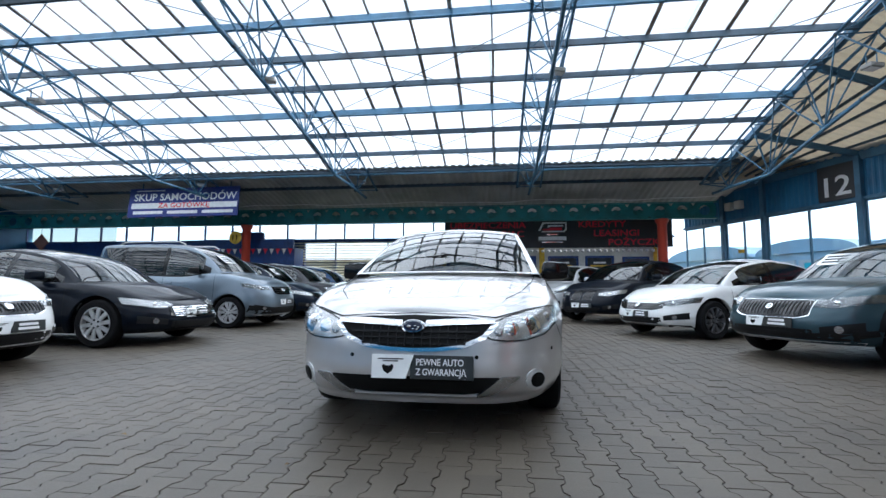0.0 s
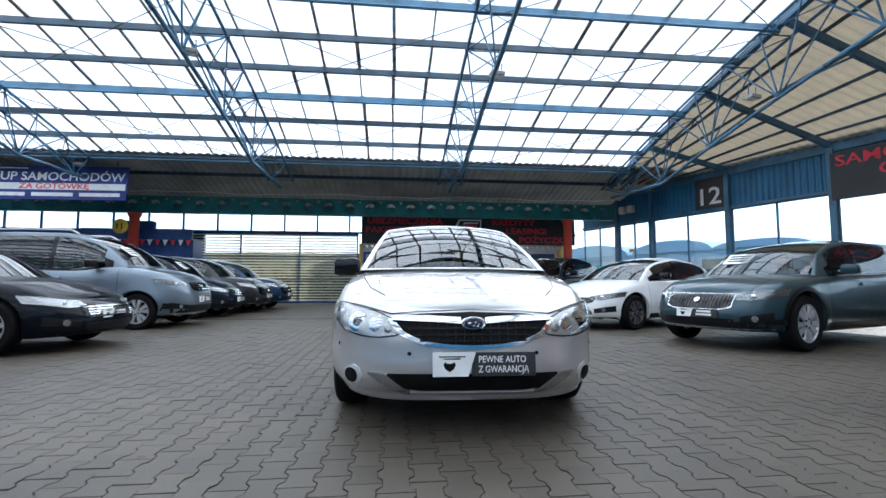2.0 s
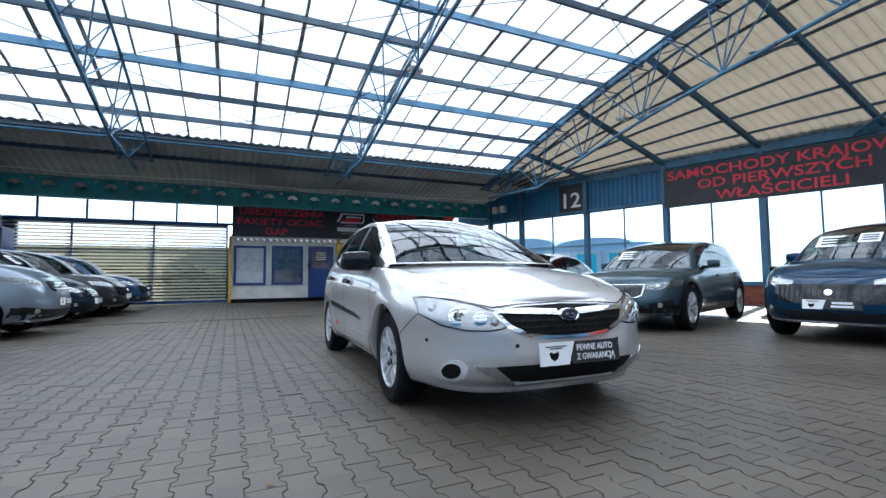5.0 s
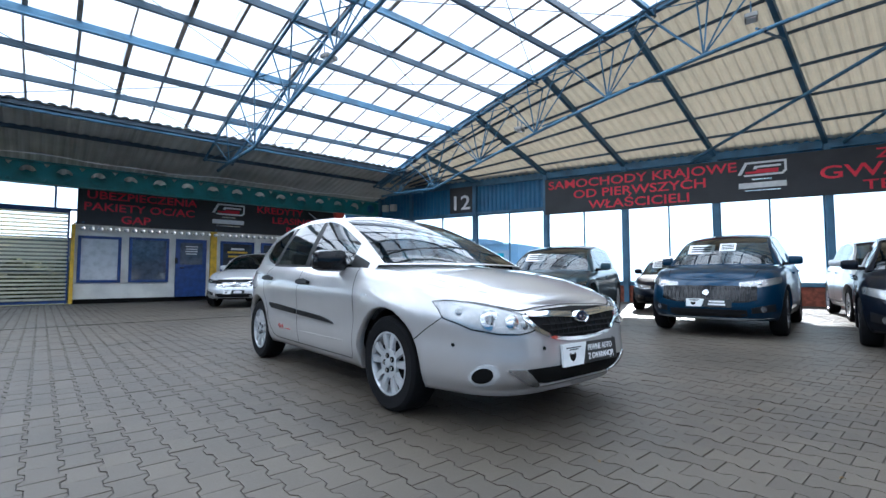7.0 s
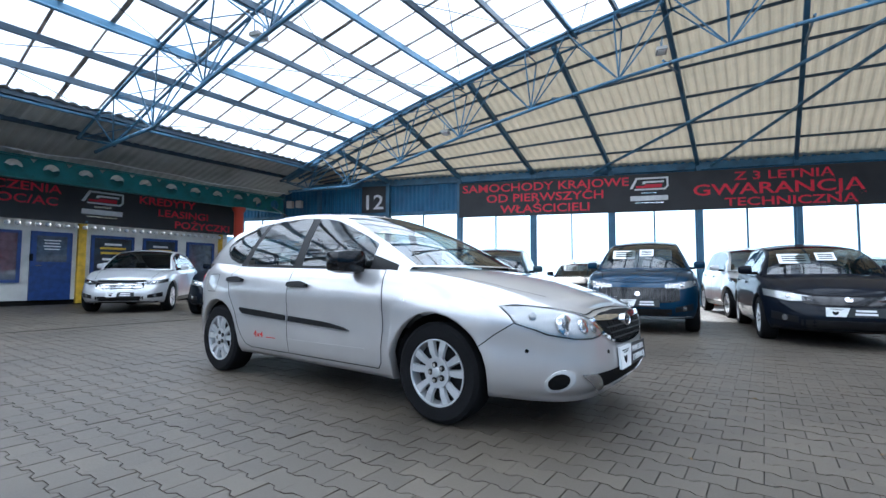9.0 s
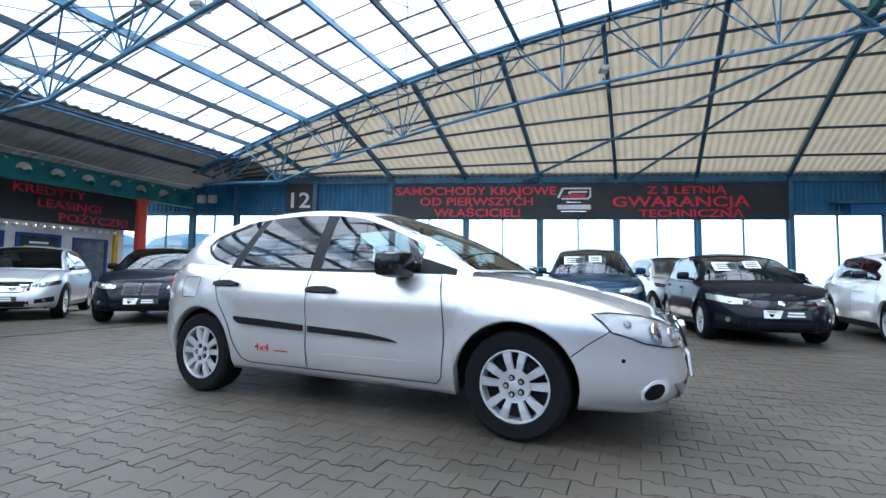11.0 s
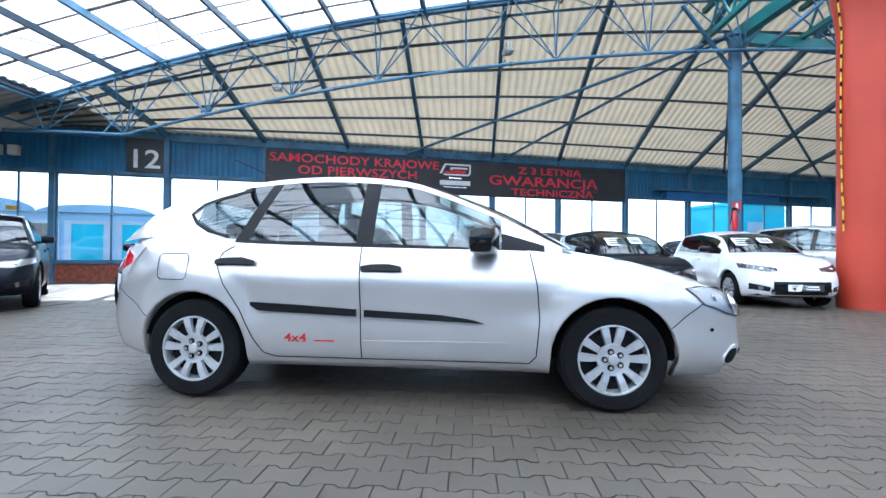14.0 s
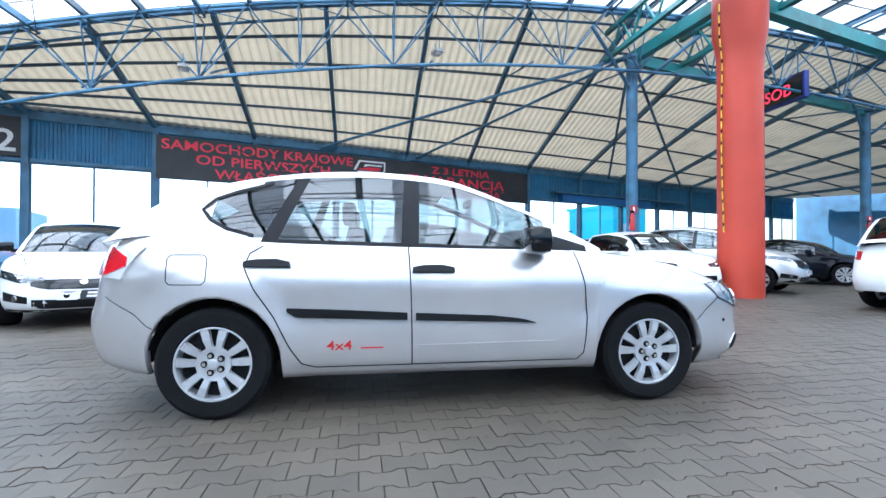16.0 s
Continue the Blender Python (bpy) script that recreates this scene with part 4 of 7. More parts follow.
class Shell:
    """A car's skin: points, faces by panel, and what is needed to lay details on it."""

    def __init__(self, P):
        self.P = P
        wb, W = P["wb"], P["W"]
        xf, xr, half = wb / 2 + P["fo"], -wb / 2 - P["ro"], W / 2
        R, zc = P["arch"], P["rw"]
        belt, roof = smooth_line(P["belt"]), smooth_line(P["roof"])
        side_in = smooth_line(P.get("side_in", [(0, 0.07), (0.1, 0.03), (0.3, 0.0), (0.55, 0.004), (0.8, 0.02), (0.93, 0.045), (1, 0.09)]))
        front_in = smooth_line(P["front_in"])
        rear_in = smooth_line(P["rear_in"])
        x1f, x1r = wb / 2 - 0.45, -wb / 2 + 0.3
        nf, nr = P.get("nf", 2.9), P.get("nr", 3.4)

        def plan(x):
            if x > x1f:
                return half * max(0.0, 1 - ((x - x1f) / (xf - x1f)) ** nf) ** (1 / nf)
            if x < x1r:
                return half * max(0.0, 1 - ((x1r - x) / (x1r - xr)) ** nr) ** (1 / nr)
            return half

        def low(x):
            z = P["zl"] + 0.10 * max(0, (x1r - x) / (x1r - xr)) ** 2 + P.get("chin", 0.02) * max(0, (x - x1f) / (xf - x1f)) ** 3
            for xw in (wb / 2, -wb / 2):
                if abs(x - xw) < R:
                    z = max(z, zc + math.sqrt(R * R - (x - xw) ** 2))
            return z

        self.belt, self.roof, self.plan = belt, roof, plan
        xs = {xf, xr, *P.get("doors", ())}
        xs |= {x1f + (xf - x1f) * math.sin(radians(a)) ** (2 / nf) for a in range(10, 90, 7)}
        xs |= {xf - d for d in (0.004, 0.015, 0.035)} | {xr + d for d in (0.004, 0.015, 0.035)}
        xs |= {x1r - (x1r - xr) * math.sin(radians(a)) ** (2 / nr) for a in range(10, 90, 8)}
        xs |= {xw + R * math.cos(radians(a)) for xw in (wb / 2, -wb / 2) for a in range(0, 181, 12)}
        xs |= {xw + s * (R + 0.004) for xw in (wb / 2, -wb / 2) for s in (-1, 1)}
        xs |= set(np.linspace(x1r, x1f, 22))
        xs = sorted(xs, reverse=True)
        clean = [xs[0]]
        for x in xs[1:]:
            if clean[-1] - x > 0.0035:
                clean.append(x)
        xs = clean
        self.xs = xs
        rows = P.get("rows", [0, 0.05, 0.14, 0.25, 0.37, 0.5, 0.62, 0.74, 0.84, 0.92, 0.97, 1.0])
        self.verts, self.faces = [], {}

        def vert(p):
            self.verts.append(Vector(p))
            return len(self.verts) - 1

        def face(panel, *ids):
            self.faces.setdefault(panel, []).append(ids)

        def front_weight(x):
            return max(0, (x - x1f) / (xf - x1f)) ** 2.2, max(0, (x1r - x) / (x1r - xr)) ** 2.2

        cols = {1: [], -1: []}
        deck = {1: [], -1: []}
        cowl, tail = P["cowl"], P["tail"]
        for s in (1, -1):
            for x in xs:
                zl, zs, y0 = low(x), belt(x), plan(x)
                wf, wr = front_weight(x)
                col = []
                for t in rows:
                    z = zl + (zs - zl) * t
                    q = min(1, max(0, (z - P["zl"]) / (zs - P["zl"])))
                    ins = side_in(q)
                    flare = 0.0
                    for xw in (wb / 2, -wb / 2):
                        d = math.hypot(x - xw, z - zc)
                        flare = max(flare, P.get("flare", 0.018) * max(0, 1 - max(0, d - R) / 0.16))
                    y = y0 * (1 - (ins - flare) / half)
                    col.append((x - wf * front_in(q) + wr * rear_in(q), s * y, z))
                lip = col[0]
                col = [(lip[0], lip[1] * 0.93, lip[2] + (0.015 if lip[2] > P["zl"] + 0.15 else 0.0))] + col
                cols[s].append([vert(p) for p in col])
                top = col[-1]
                line = [cols[s][-1][-1]]
                for k in (0.86, 0.7, 0.5, 0.25, 0.0):
                    cr = P["crown"] * (1 - k * k) * min(1.0, abs(top[1]) / 0.5) ** 1.2
                    line.append(vert((top[0], top[1] * k, top[2] + cr)))
                deck[s].append(line)

        def panel_at(x, t):
            if x > wb / 2 + R * 0.80 or (x > wb / 2 and t < 0.2):
                return "front_bumper" if t < 0.86 else "fender"
            if x < -wb / 2 - R * 0.85:
                return "rear_bumper" if t < 0.62 else "quarter_panel"
            ds = P["doors"]
            if x > ds[0]:
                return "fender"
            if t < 0.06:
                return "sill"
            if x > ds[1]:
                return "front_door"
            if len(ds) > 2 and x > ds[2]:
                return "rear_door"
            return "quarter_panel"

        for s in (1, -1):
            tag = "left" if s > 0 else "right"
            for i in range(len(xs) - 1):
                xm = (xs[i] + xs[i + 1]) / 2
                a, b = cols[s][i], cols[s][i + 1]
                for k in range(len(a) - 1):
                    nm = panel_at(xm, rows[max(0, k - 1)])
                    key = nm if "bumper" in nm else nm + "|" + tag
                    face(key, a[k], a[k + 1], b[k + 1], b[k])
                a, b = deck[s][i], deck[s][i + 1]
                if xm > cowl - 0.12 or xm < tail + 0.02:
                    for k in range(len(a) - 1):
                        face("hood" if xm > 0 else "boot_lid", a[k], a[k + 1], b[k + 1], b[k])

        # greenhouse
        skew = P["skew"]
        gl = P["glass"]  # (front end, rear end) of each side window, along the belt
        gx = {cowl, tail, *P["screen"], *P["rearglass"]}
        for a, b in gl:
            gx |= {a, b}
        gx |= set(np.linspace(cowl, tail, 30))
        gx = sorted(gx, reverse=True)
        gx = [x for i, x in enumerate(gx) if i == 0 or gx[i - 1] - x > 0.004]
        ts = [0, 0.06, 0.2, 0.36, 0.52, 0.68, 0.82, 0.92, 0.97, 1.0]
        ks = [1.0, 0.94, 0.86, 0.65, 0.4, 0.2, 0.0]
        sk = lambda x: float(np.interp(x, [k[0] for k in skew], [k[1] for k in skew]))
        bow = lambda x: float(np.interp(x, [P["rearglass"][1], P["rearglass"][0], P["screen"][1], P["screen"][0]], [-0.10, -0.02, 0.03, 0.17]))
        tum = P["tumble"]

        def zb(x):
            return belt(x) - 0.004

        ring = {1: [], -1: []}
        for s in (1, -1):
            for x in gx:
                xt = x + sk(x)
                yb = plan(x) * (1 - 0.095 / half)
                zr = max(zb(x) + 0.002, roof(xt))
                yr = max(0.2, yb - tum * (zr - zb(x)) - 0.02)
                line = []
                for t in ts:
                    bulge = 0.018 * math.sin(math.pi * min(1, t)) * min(1, (zr - zb(x)) / 0.4)
                    line.append(vert((x + (xt - x) * t, s * (yb + (yr - yb) * t + bulge), zb(x) + (zr - zb(x)) * t - (0 if t < 1 else 0.0))))
                for k in ks[1:]:
                    cr = P.get("roofcrown", 0.05) * (1 - k * k) * min(1.0, (zr - zb(x)) / 0.25)
                    line.append(vert((xt + bow(x) * (1 - k * k), s * yr * k, zr + cr)))
                ring[s].append(line)
        nt = len(ts)
        for s in (1, -1):
            tag = "left" if s > 0 else "right"
            for i in range(len(gx) - 1):
                xm = (gx[i] + gx[i + 1]) / 2
                a, b = ring[s][i], ring[s][i + 1]
                for k in range(len(a) - 1):
                    if k < nt - 1:
                        t = (ts[k] + ts[k + 1]) / 2
                        win = next((j for j, (p, q) in enumerate(gl) if q < xm < p), None)
                        if t < 0.06 and P.get("trim_end", gl[-1][1] - 0.02) < xm < gl[0][0] + 0.2:
                            nm = "window_trim|" + tag
                        elif t > 0.92 or t < 0.06:
                            nm = "roof"
                        elif win is not None:
                            nm = "side_window|%d%s" % (win, tag)
                        elif gl[-1][1] < xm < gl[0][0] or (xm >= gl[0][0] and P.get("blacktri", True) and xm < gl[0][0] + 0.22 and t < 0.5):
                            nm = "pillar_trim|%d" % sum(1 for p, q in gl if xm < p) + tag
                        else:
                            nm = "roof"
                    else:
                        kk = (ks[k - nt + 1] + ks[k - nt + 2]) / 2
                        if P["screen"][1] < xm < P["screen"][0] and kk < 0.94:
                            nm = "windscreen"
                        elif P["rearglass"][1] < xm < P["rearglass"][0] and kk < 0.86:
                            nm = "rear_window"
                        else:
                            nm = "roof"
                    face(nm, a[k], a[k + 1], b[k + 1], b[k])
        allf = [f for fs in self.faces.values() for f in fs]
        me = bpy.data.meshes.new("tmp")
        me.from_pydata(self.verts, [], allf)
        me.validate()
        bm = bmesh.new()
        bm.from_mesh(me)
        bmesh.ops.remove_doubles(bm, verts=bm.verts, dist=0.0006)
        bmesh.ops.recalc_face_normals(bm, faces=bm.faces)
        bm.normal_update()
        kd = {}
        for v in bm.verts:
            kd[tuple(round(c, 3) for c in v.co)] = v.normal.copy()
        self.tree = BVHTree.FromBMesh(bm)
        self.normals = []
        for p in self.verts:
            n = kd.get(tuple(round(c, 3) for c in p))
            if n is None:
                loc, n, _, _ = self.tree.find_nearest(p)
            self.normals.append(n)
        bm.free()
        bpy.data.meshes.remove(me)

    def panel(self, key, name, mat, parent, label=""):
        """One panel of the skin as an object, shaded as part of the whole."""
        fs = self.faces.get(key)
        if not fs:
            return None
        ids = sorted({i for f in fs for i in f})
        at = {i: k for k, i in enumerate(ids)}
        me = bpy.data.meshes.new(name)
        turned = []
        for f in fs:
            a, b, d, e = (self.verts[i] for i in f)
            out = self.normals[f[0]] + self.normals[f[1]] + self.normals[f[2]] + self.normals[f[3]]
            turned.append(f if (d - a).cross(e - b).dot(out) > 0 else tuple(reversed(f)))
        me.from_pydata([self.verts[i] for i in ids], [], [tuple(at[i] for i in f) for f in turned])
        me.materials.append(mat)
        me.polygons.foreach_set("use_smooth", [True] * len(me.polygons))
        me.normals_split_custom_set_from_vertices([self.normals[i] for i in ids])
        ob = new(name, me)
        ob.parent = parent
        if label:
            tagged(ob, label)
        return ob

    def drop(self, way, a, b, side=1):
        """The skin's point and normal met from the front, back, top or a side."""
        if way == "front":
            o, d = Vector((4, a, b)), Vector((-1, 0, 0))
        elif way == "back":
            o, d = Vector((-4, a, b)), Vector((1, 0, 0))
        elif way == "top":
            o, d = Vector((a, b, 4)), Vector((0, 0, -1))
        else:
            o, d = Vector((a, 3 * side, b)), Vector((0, -side, 0))
        loc, n, _, _ = self.tree.ray_cast(o, d)
        if loc is None:
            loc, n, _, _ = self.tree.find_nearest(o + d * 2.0)
        if n.dot(d) > 0:
            n = -n
        return loc, n

    def patch(self, name, way, lower, upper, mat, parent, lift=0.004, thick=0.012, side=1, na=12, nb=5, label="", sink=None):
        """A piece laid on the skin between a lower and an upper line of (a, b)."""
        a0, a1 = max(lower[0][0], upper[0][0]), min(lower[-1][0], upper[-1][0])
        la, ua = [p[0] for p in lower], [p[0] for p in upper]
        bm = bmesh.new()
        outer, inner = [], []
        for i in range(na + 1):
            a = a0 + (a1 - a0) * i / na
            lo, hi = np.interp(a, la, [p[1] for p in lower]), np.interp(a, ua, [p[1] for p in upper])
            ro, ri = [], []
            for j in range(nb + 1):
                loc, n = self.drop(way, float(a), float(lo + (hi - lo) * j / nb), side)
                ro.append(bm.verts.new(loc + n * lift))
                ri.append(bm.verts.new(loc + n * (lift - thick)))
            outer.append(ro)
            inner.append(ri)
        for i in range(na):
            for j in range(nb):
                bm.faces.new((outer[i][j], outer[i + 1][j], outer[i + 1][j + 1], outer[i][j + 1]))
        for i in range(na):
            bm.faces.new((outer[i][0], inner[i][0], inner[i + 1][0], outer[i + 1][0]))
            bm.faces.new((outer[i][nb], outer[i + 1][nb], inner[i + 1][nb], inner[i][nb]))
        for j in range(nb):
            bm.faces.new((outer[0][j], outer[0][j + 1], inner[0][j + 1], inner[0][j]))
            bm.faces.new((outer[na][j], inner[na][j], inner[na][j + 1], outer[na][j + 1]))
        return part(name, bm, mat, parent, label, smooth=True)

    def ribbon(self, name, way, line, width, mat, parent, lift=0.0032, side=1, label=""):
        """A narrow strip along a line on the skin: a panel gap or a rubber."""
        pts = []
        for (a0, b0), (a1, b1) in zip(line, line[1:]):
            n = max(2, int(math.hypot(a1 - a0, b1 - b0) / 0.05))
            pts += [(a0 + (a1 - a0) * k / n, b0 + (b1 - b0) * k / n) for k in range(n)]
        pts.append(line[-1])
        got = [self.drop(way, a, b, side) for a, b in pts]
        bm = bmesh.new()
        prev = None
        for i, (loc, n) in enumerate(got):
            q = got[min(i + 1, len(got) - 1)][0] - got[max(i - 1, 0)][0]
            w = q.cross(n)
            if w.length < 1e-6:
                continue
            w = w.normalized() * width / 2
            cur = (bm.verts.new(loc + n * lift - w), bm.verts.new(loc + n * lift + w))
            if prev:
                bm.faces.new((prev[0], prev[1], cur[1], cur[0]))
            prev = cur
        return part(name, bm, mat, parent, label)


def wheel(parent, x, y, r, side, rim_mat, spokes=5, paired=True, rim=0.66, width=0.20, cover=False):
    """A wheel: tyre, rim with spokes, hub, bolts; cover: a dished ten-spoke wheel cover."""
    hub = new("wheel")
    hub.parent = parent
    hub.matrix_basis = pose(x, y, r, -90 * side, 0, 0)
    rr, h = r * rim, width / 2
    bm = bmesh.new()
    lathe(bm, [(rr * 0.98, -h * 0.85), (rr * 1.04, -h), (r * 0.90, -h * 1.04), (r * 0.975, -h * 0.86), (r * 0.995, -h * 0.6), (r, -h * 0.2), (r, h * 0.2), (r * 0.995, h * 0.6), (r * 0.975, h * 0.86), (r * 0.90, h * 1.04), (rr * 1.04, h), (rr * 0.98, h * 0.85)], 40)
    part("tyre", bm, TYRE, hub, smooth=True)
    bm = bmesh.new()
    lathe(bm, [(0, -h * 0.2), (rr * 0.9, -h * 0.1), (rr * 0.93, h * 0.5), (rr * 0.97, h * 0.88), (rr * 1.0, h * 0.96), (rr * 0.955, h * 0.97), (rr * 0.93, h * 0.86)], 40)
    part("rim", bm, rim_mat, hub, smooth=True)
    bm = bmesh.new()
    lathe(bm, [(0, h * 0.30), (rr * 0.90, h * 0.30), (rr * 0.90, h * 0.1)], 28)
    part("brake_disc", bm, CABIN_DARK, hub)
    bm = bmesh.new()
    for k in range(spokes):
        for d in ((-0.262, 0.262) if paired else (0.0,)):
            a = 2 * math.pi * (k + 0.25) / spokes
            w0, w1 = (0.066, 0.158) if paired else (0.10, 0.12)
            if cover:
                w0, w1 = 0.078, 0.120
                d *= 1.0
            a0, a1 = a + d, a + d
            r0, r1 = rr * (0.36 if cover else 0.22), rr * 0.96
            vs = []
            for rad, ang, w, z in ((r0, a0, w0, h * 0.80), ((r0 + r1) / 2, (a0 + a1) / 2, (w0 + w1) / 2, h * 0.94), (r1, a1, w1, h * 0.90)):
                c = Vector((rad * math.cos(ang), rad * math.sin(ang), 0))
                t = Vector((-math.sin(ang), math.cos(ang), 0)) * w * rr * 1.15
                vs.append([bm.verts.new(c - t + Vector((0, 0, z - 0.022))), bm.verts.new(c - t * 0.8 + Vector((0, 0, z))), bm.verts.new(c + t * 0.8 + Vector((0, 0, z))), bm.verts.new(c + t + Vector((0, 0, z - 0.022)))])
            for p, q in zip(vs, vs[1:]):
                for i in range(3):
                    bm.faces.new((p[i], p[i + 1], q[i + 1], q[i]))
    part("spokes", bm, rim_mat, hub)
    bm = bmesh.new()
    if cover:
        lathe(bm, [(rr * 0.46, h * 0.70), (rr * 0.45, h * 0.90), (rr * 0.34, h * 0.84), (rr * 0.16, h * 0.86), (rr * 0.14, h * 0.98), (rr * 0.10, h * 1.01), (0, h * 1.01)], 30)
    else:
        lathe(bm, [(rr * 0.30, h * 0.62), (rr * 0.29, h * 0.86), (rr * 0.17, h * 0.96), (rr * 0.15, h * 0.92), (0, h * 0.93)], 24)
    part("hub_cap", bm, rim_mat, hub, smooth=True)
    for k in range(5):
        a = 2 * math.pi * (k + 0.5) / 5
        bm = bmesh.new()
        lathe(bm, [(rr * 0.058, h * 0.80), (rr * 0.058, h * 0.985), (0, h * 0.985)], 6, Matrix.Translation((rr * 0.235 * math.cos(a), rr * 0.235 * math.sin(a), 0)))
        bolt = part("bolt", bm, CHROME if cover else CABIN_DARK, hub)
        if cover:
            # flat black disc gives the shade of a sunk hole around the bolt
            bm = bmesh.new()
            lathe(bm, [(rr * 0.092, h * 0.80), (rr * 0.092, h * 0.905), (0, h * 0.905)], 12, Matrix.Translation((rr * 0.235 * math.cos(a), rr * 0.235 * math.sin(a), 0)))
            part("bolt_recess", bm, INK, bolt)
    return hub


def seat(parent, x, y, mat=None):
    bm = bmesh.new()
    box(bm, (0.05, 0, 0.50), (0.50, 0.48, 0.16), bevel=0.05)
    box(bm, (-0.24, 0, 0.82), (0.14, 0.46, 0.58), pose(0, 0, 0), bevel=0.05)
    box(bm, (-0.30, 0, 1.21), (0.09, 0.25, 0.16), bevel=0.04)
    for s in (-0.06, 0.06):
        tube(bm, (-0.29, s, 1.08), (-0.30, s, 1.16), 0.008, 6)
    part("seat", bm, mat or CABIN, parent, smooth=True, m=pose(x, y, 0))


def mirror_housing(sh, parent, x, z, side, mat, yb, size=1.0):
    bm = bmesh.new()
    box(bm, (0, 0, 0), (0.18 * size, 0.24 * size, 0.185 * size), bevel=0.055 * size)
    for v in bm.verts:
        k = (v.co.y * side + 0.12) / 0.24
        v.co.x -= 0.05 * k * (1 if v.co.x > 0 else 0.4)
        v.co.z *= 1 - 0.15 * k
    mir = part("door_mirror", bm, mat, parent, smooth=True, m=pose(x, side * (yb + 0.17), z))
    bm = bmesh.new()
    box(bm, (0.0, -side * 0.14, -0.055), (0.07, 0.14, 0.05), bevel=0.012)
    part("mirror_foot", bm, BLACK, mir)
    bm = bmesh.new()
    box(bm, (-0.090 * size, 0, 0), (0.006, 0.18 * size, 0.12 * size), bevel=0.002)
    part("mirror_glass", bm, CHROME, mir)


BASE = dict(wb=2.65, fo=0.9, ro=0.85, W=1.80, zl=0.2, rw=0.325, arch=0.385, crown=0.055, tumble=0.40,
            front_in=[(0, 0.14), (0.12, 0.04), (0.32, 0.0), (0.55, 0.015), (0.75, 0.07), (0.9, 0.15), (1, 0.26)],
            rear_in=[(0, 0.10), (0.15, 0.03), (0.4, 0.0), (0.65, 0.05), (0.85, 0.10), (1, 0.17)])


def shape(L, H, nose, cowlz, wsx, kind, **more):
    """Proportions of a car body from a few sizes: length, height, bonnet heights and where the windscreen stands."""
    P = dict(BASE)
    P.update(more)
    wb = P["wb"]
    ro = L - wb - P["fo"]
    P["ro"] = ro
    xf, xr = wb / 2 + P["fo"], -wb / 2 - ro
    bz = P.get("beltz", cowlz + 0.02)
    P["belt"] = [(xf, nose), (xf - 0.35, nose + 0.09), (xf - 0.75, nose + (cowlz - nose) * 0.72), (wsx, cowlz), (wsx - 0.6, bz), (-0.4, bz + 0.01), (-wb / 2, bz + 0.05), (xr, bz + 0.0)]
    P["cowl"] = wsx + 0.22
    rl = P.get("rake", 0.80)
    if kind == "suv":
        P["tail"] = xr + 0.10
        P["roof"] = [(P["cowl"] + 0.05, cowlz - 0.03), (P["cowl"] - rl * 0.5, cowlz + (H - cowlz) * 0.60), (P["cowl"] - rl, H - 0.085), (P["cowl"] - rl - 0.5, H - 0.02), (-0.4, H), (-wb / 2 + 0.1, H - 0.03), (xr + 0.48, H - 0.10), (xr + 0.28, H - 0.32), (xr + 0.08, bz + 0.02)]
        P["rearglass"] = (xr + 0.47, xr + 0.14)
    elif kind == "van":
        P["tail"] = xr + 0.06
        P["roof"] = [(P["cowl"] + 0.05, cowlz - 0.03), (P["cowl"] - rl * 0.5, cowlz + (H - cowlz) * 0.58), (P["cowl"] - rl, H - 0.09), (P["cowl"] - rl - 0.4, H - 0.02), (-0.4, H), (-wb / 2, H), (xr + 0.25, H - 0.04), (xr + 0.12, H - 0.25), (xr + 0.04, bz + 0.02)]
        P["rearglass"] = (xr + 0.25, xr + 0.08)
    else:  # saloon or fastback
        P["tail"] = xr + P.get("boot", 0.45)
        P["roof"] = [(P["cowl"] + 0.05, cowlz - 0.03), (P["cowl"] - rl * 0.5, cowlz + (H - cowlz) * 0.62), (P["cowl"] - rl, H - 0.07), (P["cowl"] - rl - 0.45, H - 0.01), (-0.45, H - 0.01), (-wb / 2 + 0.25, H - 0.10), (-wb / 2 - 0.15, H - 0.24), (P["tail"] - 0.02, bz + 0.03)]
        P["rearglass"] = (-wb / 2 + 0.15, P["tail"] + 0.08)
    P["screen"] = (P["cowl"] - 0.02, P["cowl"] - rl)
    a = P["cowl"] - 0.28
    bp = P.get("bpillar", -0.15)
    c = -wb / 2 + 0.12
    P["doors"] = (a + 0.18, bp - 0.03, c - 0.08)
    rear_end = P["tail"] + (0.45 if kind != "van" else 0.25)
    P["glass"] = [(a - 0.12, bp), (bp - 0.10, c)] + ([(c - 0.07, rear_end)] if rear_end < c - 0.2 else [])
    P["skew"] = [(xr, 0), (c - 0.3, 0.10), (c, 0.07), (bp, 0.0), (a, 0.0), (xf, 0)]
    return P


